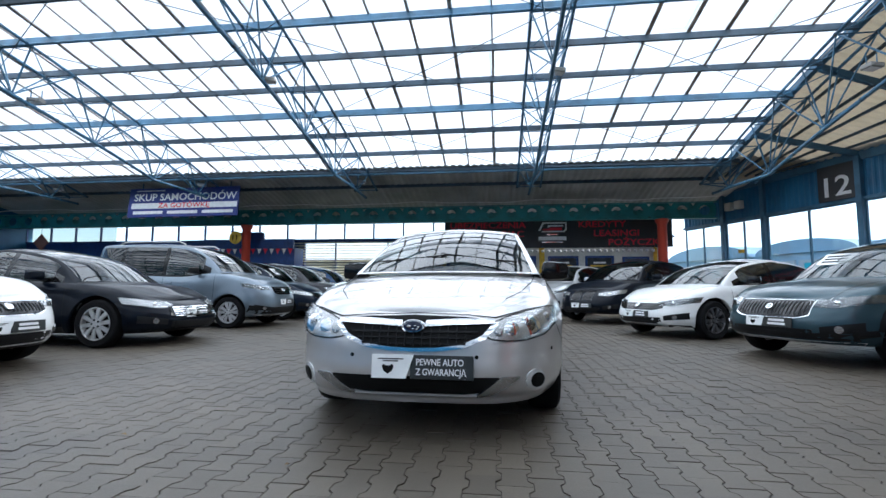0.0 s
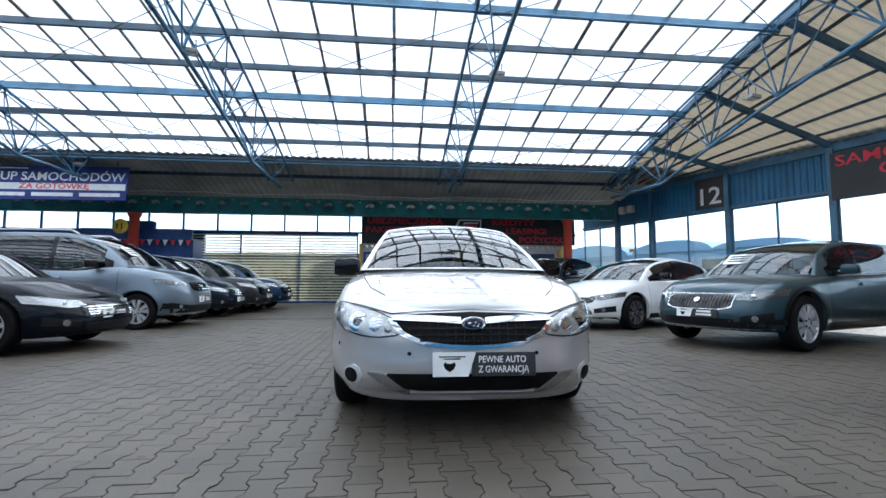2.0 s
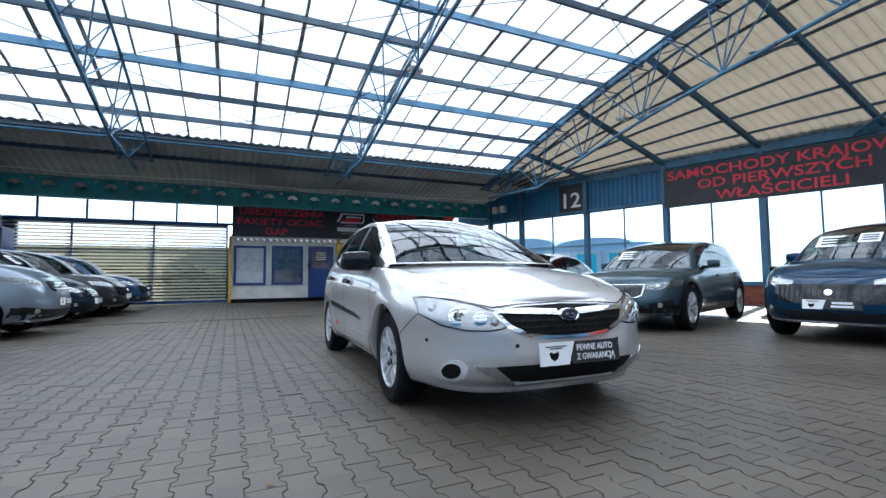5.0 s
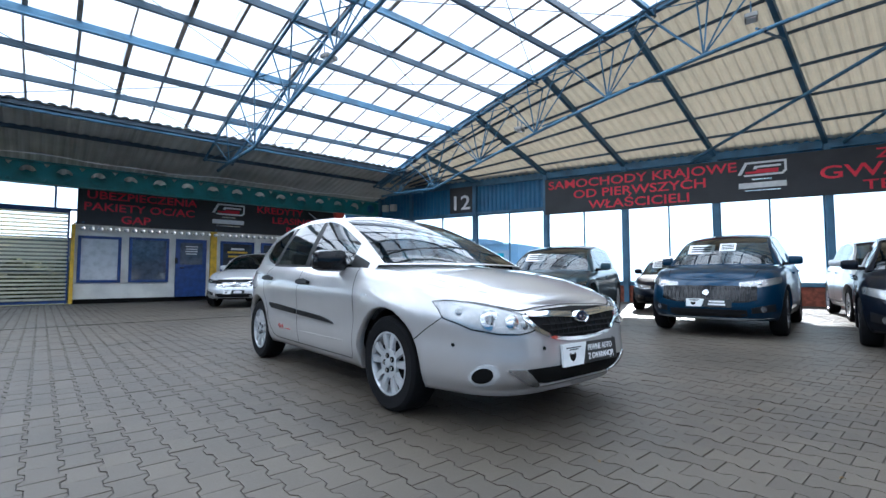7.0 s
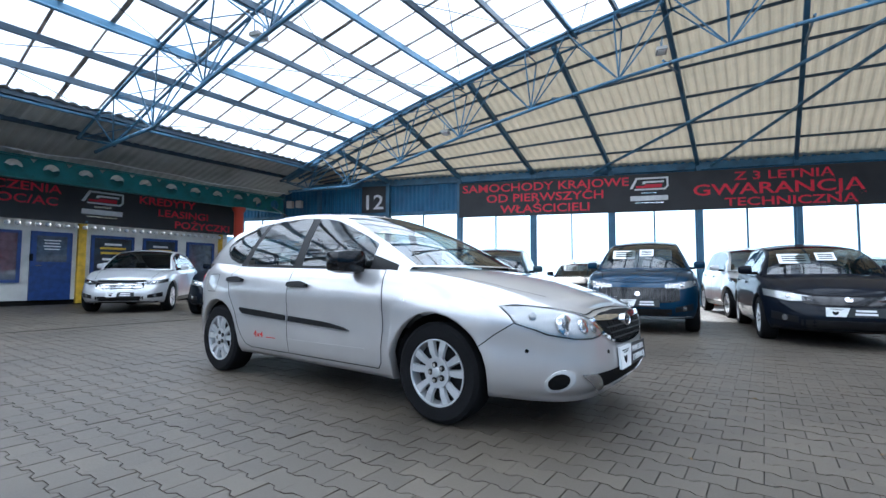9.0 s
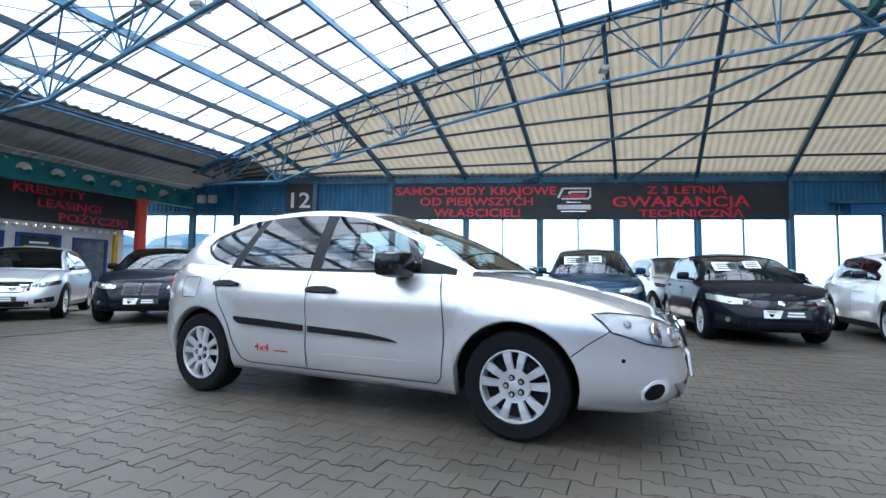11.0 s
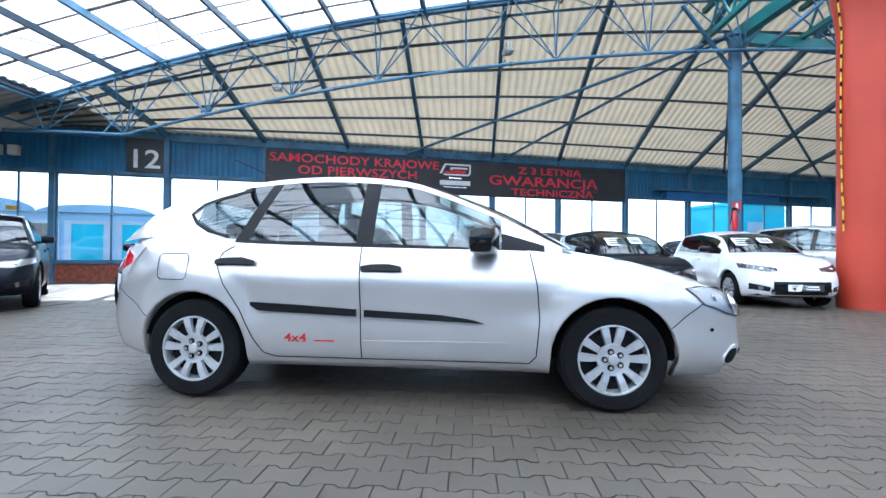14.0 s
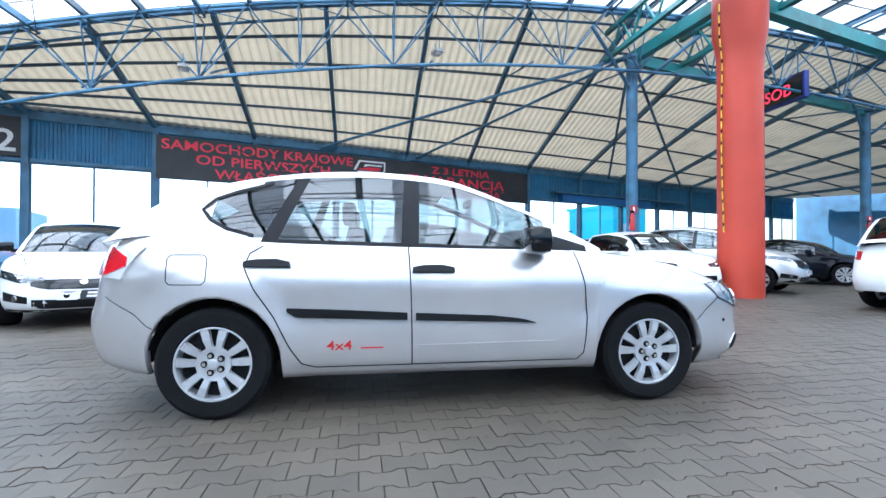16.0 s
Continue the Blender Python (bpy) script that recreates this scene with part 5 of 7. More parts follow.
def car(name, label, P, body, m, rims=ALLOY, glass=None, mirror=None, spokes=5, paired=True, face="bar", sheets=0, dark_trim=True, plate=True, group="parked cars", rails=False):
    """A parked car: skin panels, glass, wheels, cabin, lamps, grille and dealer's plate."""
    glass = glass or PARKED_GLASS
    c = thing(name, label, "car", m, group)
    sh = Shell(P)
    wb, half = P["wb"], P["W"] / 2
    xf, xr = wb / 2 + P["fo"], -wb / 2 - P["ro"]
    for key in list(sh.faces):
        base = key.split("|")[0]
        if base in ("side_window", "windscreen", "rear_window"):
            g = CAR_GLASS_DARK if (base == "side_window" and not key.split("|")[1].startswith("0") and P.get("privacy")) or (base == "rear_window") else glass
            sh.panel(key, base, g, c)
        elif base in ("window_trim", "pillar_trim"):
            sh.panel(key, base, GLOSS_BLACK, c)
        elif base == "sill" and dark_trim:
            sh.panel(key, base, BLACK, c)
        else:
            sh.panel(key, base, body, c)
    # underside and cabin
    bm = bmesh.new()
    box(bm, (0, 0, 0.33), (wb - 2 * P["arch"] - 0.02, P["W"] * 0.86, 0.2))
    box(bm, (0, 0, 0.36), (wb + P["fo"] * 0.9, P["W"] * 0.55, 0.24))
    part("underbody", bm, CABIN_DARK, c)
    for xw in (wb / 2, -wb / 2):
        for s in (-1, 1):
            bm = bmesh.new()
            n = 14
            pr = [(xw + P["arch"] * 0.99 * math.cos(math.pi * k / n), P["rw"] + P["arch"] * 0.99 * math.sin(math.pi * k / n)) for k in range(n + 1)]
            ra = [bm.verts.new((x, s * half * 0.93, z)) for x, z in pr]
            rb = [bm.verts.new((x, s * half * 0.55, z)) for x, z in pr]
            for k in range(n):
                bm.faces.new((ra[k], ra[k + 1], rb[k + 1], rb[k]))
            bm.faces.new(rb)
            part("wheel_well", bm, CABIN_DARK, c)
    bm = bmesh.new()
    box(bm, (P["cowl"] - 0.42, 0, sh.belt(P["cowl"]) - 0.13), (0.5, P["W"] * 0.8, 0.22), bevel=0.06)
    part("dashboard", bm, CABIN_DARK, c, smooth=True)
    bm = bmesh.new()
    pts = [Vector((P["cowl"] - 0.78 + 0.03 * math.sin(a), 0.36 + 0.18 * math.cos(a), sh.belt(0) - 0.03 + 0.17 * math.sin(a))) for a in np.linspace(0, 2 * math.pi, 17)]
    rope(bm, pts, 0.015, 6)
    box(bm, (P["cowl"] - 0.77, 0.36, sh.belt(0) - 0.03), (0.04, 0.32, 0.06), bevel=0.01)
    part("steering_wheel", bm, BLACK, c)
    sx = P["cowl"] - 1.28
    for s in (-0.37, 0.37):
        seat(c, sx, s)
    bm = bmesh.new()
    box(bm, (sx - 1.0, 0, 0.70), (0.2, P["W"] * 0.70, 0.66), bevel=0.07)
    for s in (-0.4, 0, 0.4):
        box(bm, (sx - 1.05, s, 1.06), (0.08, 0.24, 0.12), bevel=0.03)
    part("rear_bench", bm, CABIN, c, smooth=True)
    # wheels
    for xw in (wb / 2, -wb / 2):
        for s in (-1, 1):
            wheel(c, xw, s * (half - 0.115), P["rw"], s, rims, spokes, paired, P.get("rim", 0.68), 0.21)
    yb = sh.plan(P["cowl"] - 0.4) - 0.10
    for s in (-1, 1):
        mirror_housing(sh, c, P["cowl"] - 0.52, sh.belt(P["cowl"] - 0.5) + 0.09, s, mirror or body, yb - 0.02, 0.82)
    # gaps and handles
    d = P["doors"]
    for s in (-1, 1):
        for x in d:
            sh.ribbon("door_gap", "side", [(x, P["zl"] + 0.10), (x, sh.belt(x) - 0.03)], 0.007, INK, c, side=s)
        sh.ribbon("sill_gap", "side", [(d[0], P["zl"] + 0.10), (d[-1], P["zl"] + 0.10)], 0.007, INK, c, side=s)
        for x in (d[1] + 0.14, d[-1] + 0.16):
            z = sh.belt(x) - 0.13
            sh.patch("door_handle", "side", [(x - 0.09, z - 0.016), (x + 0.09, z - 0.016)], [(x - 0.09, z + 0.016), (x + 0.09, z + 0.016)], body, c, lift=0.03, thick=0.032, side=s, na=4, nb=2)
    nz = sh.belt(xf)
    hw = half - 0.02
    # lamps
    lz = P.get("lampz", nz - 0.10)
    lw = P.get("lampw", 0.46)
    for s in (-1, 1):
        a, b = 0.94 * half, 0.94 * half - lw
        lo = [(b, lz - 0.045), (b + lw * 0.5, lz - 0.055), (a, lz + 0.01)]
        hi = [(b, lz + 0.015), (b + lw * 0.5, lz + 0.05), (a, lz + 0.10)]
        if s < 0:
            lo, hi = [(-p, q) for p, q in reversed(lo)], [(-p, q) for p, q in reversed(hi)]
        lamp = sh.patch("headlamp", "front", lo, hi, LAMP_BASE if body in (BLACK_P, NAVY_P, BROWN_P, MIDBLUE_P, BLUE_P) else LAMP_DIM, c, lift=0.004)
        lo2, hi2 = [(p, q - 0.004) for p, q in lo], [(p, q + 0.004) for p, q in hi]
        sh.patch("lamp_cover", "front", lo2, hi2, LENS, lamp, lift=0.014, thick=0.006)
        mid = (a + b) / 2 * s
        bm = bmesh.new()
        loc, n = sh.drop("front", mid, lz)
        bmesh.ops.create_uvsphere(bm, u_segments=12, v_segments=8, radius=0.030, matrix=Matrix.Translation(loc) @ Matrix.Diagonal((0.45, 1.3, 1, 1)))
        part("projector", bm, CHROME, lamp, smooth=True)
        # rear lamps
        tz = sh.belt(xr) - 0.13
        lo = [(0.58 * half, tz - 0.10), (0.86 * half, tz - 0.07)]
        hi = [(0.58 * half, tz + 0.05), (0.86 * half, tz + 0.08)]
        if s < 0:
            lo, hi = [(-p, q) for p, q in reversed(lo)], [(-p, q) for p, q in reversed(hi)]
        sh.patch("tail_lamp", "back", lo, hi, LAMP_RED, c, lift=0.006)
        # lower side vents
        fz = P["zl"] + 0.17
        lo = [(0.60 * half, fz - 0.05), (0.88 * half, fz - 0.02)]
        hi = [(0.60 * half, fz + 0.03), (0.88 * half, fz + 0.09)]
        if s < 0:
            lo, hi = [(-p, q) for p, q in reversed(lo)], [(-p, q) for p, q in reversed(hi)]
        v = sh.patch("bumper_vent", "front", lo, hi, BLACK, c, lift=0.003)
        bm = bmesh.new()
        loc, n = sh.drop("front", s * 0.74 * half, fz + 0.01)
        lathe(bm, [(0, 0.012), (0.04, 0.012), (0.045, -0.01)], 14, Matrix.Translation(loc) @ n.to_track_quat("Z", "Y").to_matrix().to_4x4())
        part("fog_lamp", bm, LAMP_SILVER, v, smooth=True)
    # grille
    gw, gz0, gz1 = P.get("grille", (0.40, lz - 0.16, lz + 0.04))
    if face == "twin":
        for s in (-1, 1):
            a0, a1 = sorted((s * 0.04, s * 0.30))
            rim = sh.patch("grille_surround", "front", [(a0 - 0.008, gz0 - 0.008), (a1 + 0.008, gz0 - 0.008)], [(a0 - 0.008, gz1 + 0.008), (a1 + 0.008, gz1 + 0.008)], LAMP_DIM, c, lift=0.008, thick=0.02)
            g = sh.patch("grille", "front", [(a0, gz0), (a1, gz0)], [(a0, gz1), (a1, gz1)], GLOSS_BLACK, c, lift=0.012, thick=0.02)
            for k in range(7):
                a = a0 + (a1 - a0) * (k + 0.5) / 7
                sh.patch("grille_bar", "front", [(a - 0.004, gz0), (a + 0.004, gz0)], [(a - 0.004, gz1), (a + 0.004, gz1)], GRILLE_DARK, g, lift=0.018, thick=0.008, na=1, nb=3)
    else:
        lo = [(-gw, gz0 + 0.04), (-gw * 0.75, gz0), (gw * 0.75, gz0), (gw, gz0 + 0.04)]
        hi = [(-gw, gz1), (gw, gz1)]
        sh.patch("grille_surround", "front", [(p * 1.025, q - 0.010) for p, q in lo], [(p * 1.025, q + 0.008) for p, q in hi], P.get("surround", CHROME if face in ("bar", "mesh", "slats") else GLOSS_BLACK), c, lift=0.006, thick=0.02)
        g = sh.patch("grille", "front", lo, hi, GLOSS_BLACK, c, lift=0.011, thick=0.02)
        if face in ("slats", "bar"):
            n = 5 if face == "slats" else 3
            for k in range(n):
                z = gz0 + (gz1 - gz0) * (k + 0.7) / (n + 0.4)
                sh.patch("grille_bar", "front", [(-gw * 0.93, z - 0.006), (gw * 0.93, z - 0.006)], [(-gw * 0.93, z + 0.008), (gw * 0.93, z + 0.008)], CHROME, g, lift=0.02, thick=0.012, na=10, nb=1)
        elif face == "mesh":
            for k in range(19):
                a = -gw * 0.9 + gw * 1.8 * k / 18
                sh.patch("grille_bar", "front", [(a - 0.003, gz0 + 0.03), (a + 0.003, gz0 + 0.03)], [(a - 0.003, gz1 - 0.02), (a + 0.003, gz1 - 0.02)], GRILLE_DARK, g, lift=0.018, thick=0.01, na=1, nb=4)
        bm = bmesh.new()
        loc, n = sh.drop("front", 0, (gz0 + gz1) / 2 + 0.01)
        lathe(bm, [(0, 0.024), (0.026, 0.024), (0.030, 0.030), (0.042, 0.028), (0.045, 0.01)], 20, Matrix.Translation(loc) @ n.to_track_quat("Z", "Y").to_matrix().to_4x4())
        part("front_badge", bm, CHROME, g, smooth=True)
    # lower intake
    iz = P["zl"] + 0.12
    sh.patch("lower_intake", "front", [(-0.5, iz - 0.03), (-0.42, iz - 0.06), (0.42, iz - 0.06), (0.5, iz - 0.03)], [(-0.5, iz + 0.05), (0.5, iz + 0.05)], BLACK, c, lift=0.003)
    if dark_trim:
        sh.patch("chin_trim", "front", [(-0.85 * half, P["zl"] + 0.005), (0.85 * half, P["zl"] + 0.005)], [(-0.85 * half, P["zl"] + 0.045), (0.85 * half, P["zl"] + 0.045)], P.get("chinmat", BLACK), c, lift=0.006, na=16, nb=1)
    if P.get("black_chin"):
        zt = P["zl"] + P["black_chin"]
        sh.patch("lower_bumper", "front", [(-0.93 * half, P["zl"] + 0.06), (0.93 * half, P["zl"] + 0.06)], [(-0.93 * half, zt + 0.05), (-0.55 * half, zt), (0.55 * half, zt), (0.93 * half, zt + 0.05)], BLACK, c, lift=0.005, na=18, nb=4, label="black plastic lower bumper")
    for xw in (wb / 2, -wb / 2):
        if not P.get("cladding"):
            break
        for s in (-1, 1):
            arc = [(xw + (P["arch"] + 0.03) * math.cos(a), P["rw"] + (P["arch"] + 0.03) * math.sin(a)) for a in np.linspace(0.12, math.pi - 0.12, 15)]
            sh.ribbon("arch_trim", "side", arc, 0.055, BLACK, c, lift=0.008, side=s)
    if plate:
        pz = P.get("platez", 0.46)
        dealer_plate(sh, c, pz)
    sh.ribbon("bonnet_gap", "top", [(xf - 0.30, -0.62 * half), (P["cowl"] - 0.02, -0.80 * half)], 0.008, INK, c)
    sh.ribbon("bonnet_gap", "top", [(xf - 0.30, 0.62 * half), (P["cowl"] - 0.02, 0.80 * half)], 0.008, INK, c)
    if rails:
        zr = sh.roof(-0.4)
        for s in (-1, 1):
            bm = bmesh.new()
            y = s * (half - 0.30)
            rope(bm, [(0.15, y, zr + 0.0), (0.0, y, zr + 0.07), (-0.7, y, zr + 0.075), (-1.35, y, zr + 0.065), (-1.5, y, zr - 0.01)], 0.017, 8)
            part("roof_rail", bm, ALLOY, c, smooth=True)
    for k in range(sheets):
        # price sheets behind the windscreen
        x0, x1 = P["screen"]
        xx = x0 + (x1 - x0) * 0.22
        y = (-0.32, 0.08)[k % 2]
        loc, n = sh.drop("top", xx, y)
        bm = bmesh.new()
        w, h = ((0.40, 0.28), (0.24, 0.22))[k % 2]
        box(bm, (0, 0, 0.004), (h, w, 0.003))
        q = Matrix.Translation(loc) @ Matrix(((n.z, 0, n.x, 0), (0, 1, 0, 0), (-n.x, 0, n.z, 0), (0, 0, 0, 1)))
        sheet = part("price_sheet", bm, PAPER, c, "white paper price sheet", m=q)
        for j in range(3):
            bm = bmesh.new()
            box(bm, (-h * 0.25 + h * 0.25 * j, 0, 0.0065), (h * 0.12, w * 0.75, 0.002))
            part("ink_bar", bm, INK, sheet)
    return c, sh


def dealer_plate(sh, parent, z, y0=0.0, w=0.52, big=False, h=0.115):
    """A white and charcoal dealer's board in place of a number plate."""
    loc, n = sh.drop("front", y0, z)
    pl = new("dealer_plate")
    pl.parent = parent
    pl.matrix_basis = Matrix.Translation((loc.x + 0.012, y0, z)) @ pose(0, 0, 0, -5, 0, 90)
    tagged(pl, "white and charcoal dealer board with white lettering")
    bm = bmesh.new()
    box(bm, (0.035 + 0.11, 0, 0), (w * 0.56 + 0.07, 0.012, h), bevel=0.003)
    part("dark_half", bm, PLATE_DARK, pl)
    bm = bmesh.new()
    vs = [bm.verts.new(p) for p in ((-w / 2, -0.009, -h / 2), (-0.06, -0.009, -h / 2), (-0.015, -0.009, h / 2), (-w / 2, -0.009, h / 2))]
    bm.faces.new(vs)
    ext = bmesh.ops.extrude_face_region(bm, geom=list(bm.faces))
    bmesh.ops.translate(bm, vec=(0, 0.016, 0), verts=[v for v in ext["geom"] if isinstance(v, bmesh.types.BMVert)])
    part("white_half", bm, PAPER, pl)
    if big:
        words("PEWNE AUTO", 0.052, SIGN_WHITE, pl, pose(-0.002, -0.0085, 0.010), 0.82, depth=0.003)
        words("Z GWARANCJĄ", 0.052, SIGN_WHITE, pl, pose(-0.002, -0.0085, -0.044), 0.78, depth=0.003)
    else:
        for zz, ww in ((0.022, 0.20), (-0.02, 0.22)):
            bm = bmesh.new()
            box(bm, (0.14, -0.0075, zz), (ww, 0.003, 0.026))
            part("word_bar", bm, SIGN_WHITE, pl)
    bm = bmesh.new()
    for vs in (((-0.20, 0.0), (-0.19, 0.014), (-0.175, 0.004), (-0.155, 0.004), (-0.14, 0.014), (-0.13, 0.0), (-0.14, -0.025), (-0.165, -0.042), (-0.19, -0.025)),):
        bm.faces.new([bm.verts.new((a, -0.0098, b)) for a, b in vs])
    part("emblem", bm, INK, pl)
    for zz, ww in ((0.042, 0.15), (0.030, 0.09)):
        bm = bmesh.new()
        box(bm, (-0.15, -0.0095, zz), (ww, 0.002, 0.006))
        part("small_print_bar", bm, INK, pl)
    return pl


# ---- the silver hatchback in the middle ----
SILVER = paint("silver_metallic_paint", (0.54, 0.525, 0.515), 0.58, 0.28, 1.0)
HERO = dict(BASE)
HERO.update(wb=2.64, fo=0.92, ro=0.89, W=1.80, zl=0.225, rw=0.318, arch=0.374, crown=0.046, tumble=0.40, flare=0.022, chin=-0.03, nf=3.9, nr=3.2, trim_end=-1.10,
            side_in=[(0, 0.07), (0.1, 0.030), (0.28, 0.007), (0.5, 0.008), (0.72, 0.0), (0.84, 0.022), (0.92, 0.046), (1, 0.09)],
            rows=[k / 24 for k in range(25)],
            belt=[(2.24, 0.715), (2.0, 0.775), (1.55, 0.872), (1.1, 0.938), (0.8, 0.962), (0.2, 0.972), (-0.4, 0.984), (-1.0, 1.002), (-1.4, 1.03), (-1.7, 1.045), (-2.2, 0.99)],
            roof=[(1.08, 0.955), (0.60, 1.205), (0.12, 1.405), (-0.15, 1.452), (-0.55, 1.468), (-1.0, 1.43), (-1.40, 1.345), (-1.70, 1.235), (-1.93, 1.09), (-2.07, 1.0)],
            cowl=1.03, tail=-2.03, screen=(1.01, 0.12), rearglass=(-1.62, -1.95),
            doors=(0.865, -0.215, -1.10), glass=[(0.66, -0.16), (-0.27, -1.0), (-1.09, -1.40)],
            skew=[(-2.2, 0), (-1.40, 0.06), (-1.09, 0.21), (-1.0, 0.19), (-0.27, 0.03), (-0.16, 0.02), (0.66, 0.0), (2, 0)],
            front_in=[(0, 0.10), (0.12, 0.03), (0.3, 0.0), (0.5, 0.006), (0.7, 0.02), (0.86, 0.05), (0.95, 0.10), (1, 0.17)],
            rear_in=[(0, 0.12), (0.15, 0.04), (0.4, 0.0), (0.6, 0.04), (0.85, 0.09), (1, 0.14)])
HERO_AT = pose(-1.330, 4.255, 0, 0, 0, -92.0)


def hero():
    c = thing("silver_hatchback", "silver metallic hatchback with black mirrors standing on the pavers", "car", HERO_AT)
    sh = Shell(HERO)
    half = 0.87
    for key in list(sh.faces):
        base = key.split("|")[0]
        if base in ("side_window", "windscreen", "rear_window"):
            sh.panel(key, base, SMOKED_GLASS if key.startswith("side_window|2") else HERO_GLASS, c)
        elif base == "window_trim":
            sh.panel(key, base, BLACK, c)
        elif base == "pillar_trim":
            sh.panel(key, base, BLACK, c, "satin black door pillar")
        else:
            sh.panel(key, base, SILVER, c)
    bm = bmesh.new()
    box(bm, (0, 0, 0.34), (1.85, 1.48, 0.2))
    box(bm, (0.05, 0, 0.38), (3.7, 0.95, 0.28))
    part("underbody", bm, CABIN_DARK, c)
    for xw in (1.32, -1.32):
        for s in (-1, 1):
            bm = bmesh.new()
            n = 16
            pr = [(xw + 0.368 * math.cos(math.pi * k / n), 0.316 + 0.368 * math.sin(math.pi * k / n)) for k in range(n + 1)]
            ra = [bm.verts.new((x, s * 0.83, z)) for x, z in pr]
            rb = [bm.verts.new((x, s * 0.48, z)) for x, z in pr]
            for k in range(n):
                bm.faces.new((ra[k], ra[k + 1], rb[k + 1], rb[k]))
            bm.faces.new(rb)
            part("wheel_well", bm, CABIN_DARK, c)
            wheel(c, xw, s * 0.775, 0.318, s, ALLOY, 5, True, 0.66, 0.205, cover=True)
    # cabin
    bm = bmesh.new()
    box(bm, (0.55, 0, 0.86), (0.55, 1.38, 0.22), bevel=0.07)
    box(bm, (0.48, 0.36, 0.96), (0.22, 0.40, 0.10), bevel=0.04)
    part("dashboard", bm, CABIN_DARK, c, smooth=True)
    bm = bmesh.new()
    pts = [Vector((0.22 + 0.05 * math.sin(a), 0.36 + 0.185 * math.cos(a), 0.95 + 0.175 * math.sin(a))) for a in np.linspace(0, 2 * math.pi, 25)]
    rope(bm, pts, 0.015, 6)
    box(bm, (0.23, 0.36, 0.94), (0.05, 0.34, 0.07), bevel=0.015)
    tube(bm, (0.24, 0.36, 0.92), (0.40, 0.36, 0.86), 0.03, 8)
    part("steering_wheel", bm, BLACK, c)
    for s in (-0.37, 0.37):
        seat(c, -0.30, s)
    bm = bmesh.new()
    box(bm, (-1.22, 0, 0.72), (0.18, 1.28, 0.60), bevel=0.07)
    box(bm, (-1.0, 0, 0.48), (0.5, 1.28, 0.16), bevel=0.05)
    for s in (-0.42, 0, 0.42):
        box(bm, (-1.27, s, 1.08), (0.08, 0.25, 0.14), bevel=0.035)
    part("rear_bench", bm, CABIN, c, smooth=True)
    bm = bmesh.new()
    box(bm, (0.30, 0, 1.335), (0.04, 0.20, 0.06), bevel=0.012)
    part("rear_view_mirror", bm, BLACK, c)
    for s in (-1, 1):
        mirror_housing(sh, c, 0.565, 1.022, s, GLOSS_BLACK, 0.775)
    # gaps
    for s in (-1, 1):
        sh.ribbon("door_gap", "side", [(0.825, 0.285), (0.865, 0.33), (0.885, 0.55), (0.87, 0.75), (0.83, 0.955)], 0.007, INK, c, side=s)
        sh.ribbon("door_gap", "side", [(-0.205, 0.285), (-0.21, 0.6), (-0.225, 0.98)], 0.007, INK, c, side=s)
        sh.ribbon("door_gap", "side", [(-0.76, 0.285), (-0.84, 0.31), (-0.90, 0.40), (-0.99, 0.58), (-1.10, 0.74), (-1.155, 0.86), (-1.13, 0.94), (-1.06, 0.985)], 0.007, INK, c, side=s)
        sh.ribbon("sill_gap", "side", [(0.825, 0.285), (-0.76, 0.285)], 0.007, INK, c, side=s)
        sh.ribbon("bumper_gap", "side", [(1.63, 0.50), (1.72, 0.575), (1.85, 0.66)], 0.006, INK, c, side=s)
        sh.ribbon("bumper_gap", "side", [(-1.62, 0.50), (-1.75, 0.60), (-1.95, 0.69)], 0.005, INK, c, side=s)
        # crease low on the front door
        sh.patch("door_crease", "side", [(-0.19, 0.388), (0.70, 0.398)], [(-0.19, 0.402), (0.70, 0.410)], SILVER, c, lift=0.003, thick=0.004, side=s, na=14, nb=2)
        # rubbing strips
        sh.patch("rubbing_strip", "side", [(-0.185, 0.548), (0.40, 0.528), (0.55, 0.520)], [(-0.185, 0.592), (0.28, 0.570), (0.48, 0.545), (0.55, 0.523)], BLACK, c, lift=0.014, thick=0.016, side=s, na=14, nb=2)
        sh.patch("rubbing_strip", "side", [(-0.92, 0.608), (-0.87, 0.575), (-0.235, 0.550)], [(-0.92, 0.630), (-0.6, 0.616), (-0.235, 0.594)], BLACK, c, lift=0.014, thick=0.016, side=s, na=14, nb=2)
        for x, z in ((-0.08, 0.0), (-1.03, 0.034)):
            sh.patch("handle_recess", "side", [(x - 0.075, 0.805 + z), (x - 0.03, 0.785 + z), (x + 0.05, 0.785 + z), (x + 0.095, 0.805 + z)], [(x - 0.075, 0.86 + z), (x - 0.03, 0.87 + z), (x + 0.05, 0.87 + z), (x + 0.095, 0.86 + z)], SILVER, c, lift=0.002, thick=0.004, side=s, na=8, nb=3)
            sh.patch("door_handle", "side", [(x - 0.125, 0.826 + z), (x + 0.125, 0.824 + z)], [(x - 0.125, 0.852 + z), (x - 0.06, 0.864 + z), (x + 0.05, 0.866 + z), (x + 0.125, 0.850 + z)], BLACK, c, lift=0.036, thick=0.032, side=s, na=10, nb=3, label="black plastic door handle")
        sh.patch("side_indicator", "side", [(1.00, 0.752), (1.075, 0.755)], [(1.00, 0.772), (1.075, 0.770)], LAMP_CLEAR, c, lift=0.008, thick=0.010, side=s, na=5, nb=2)
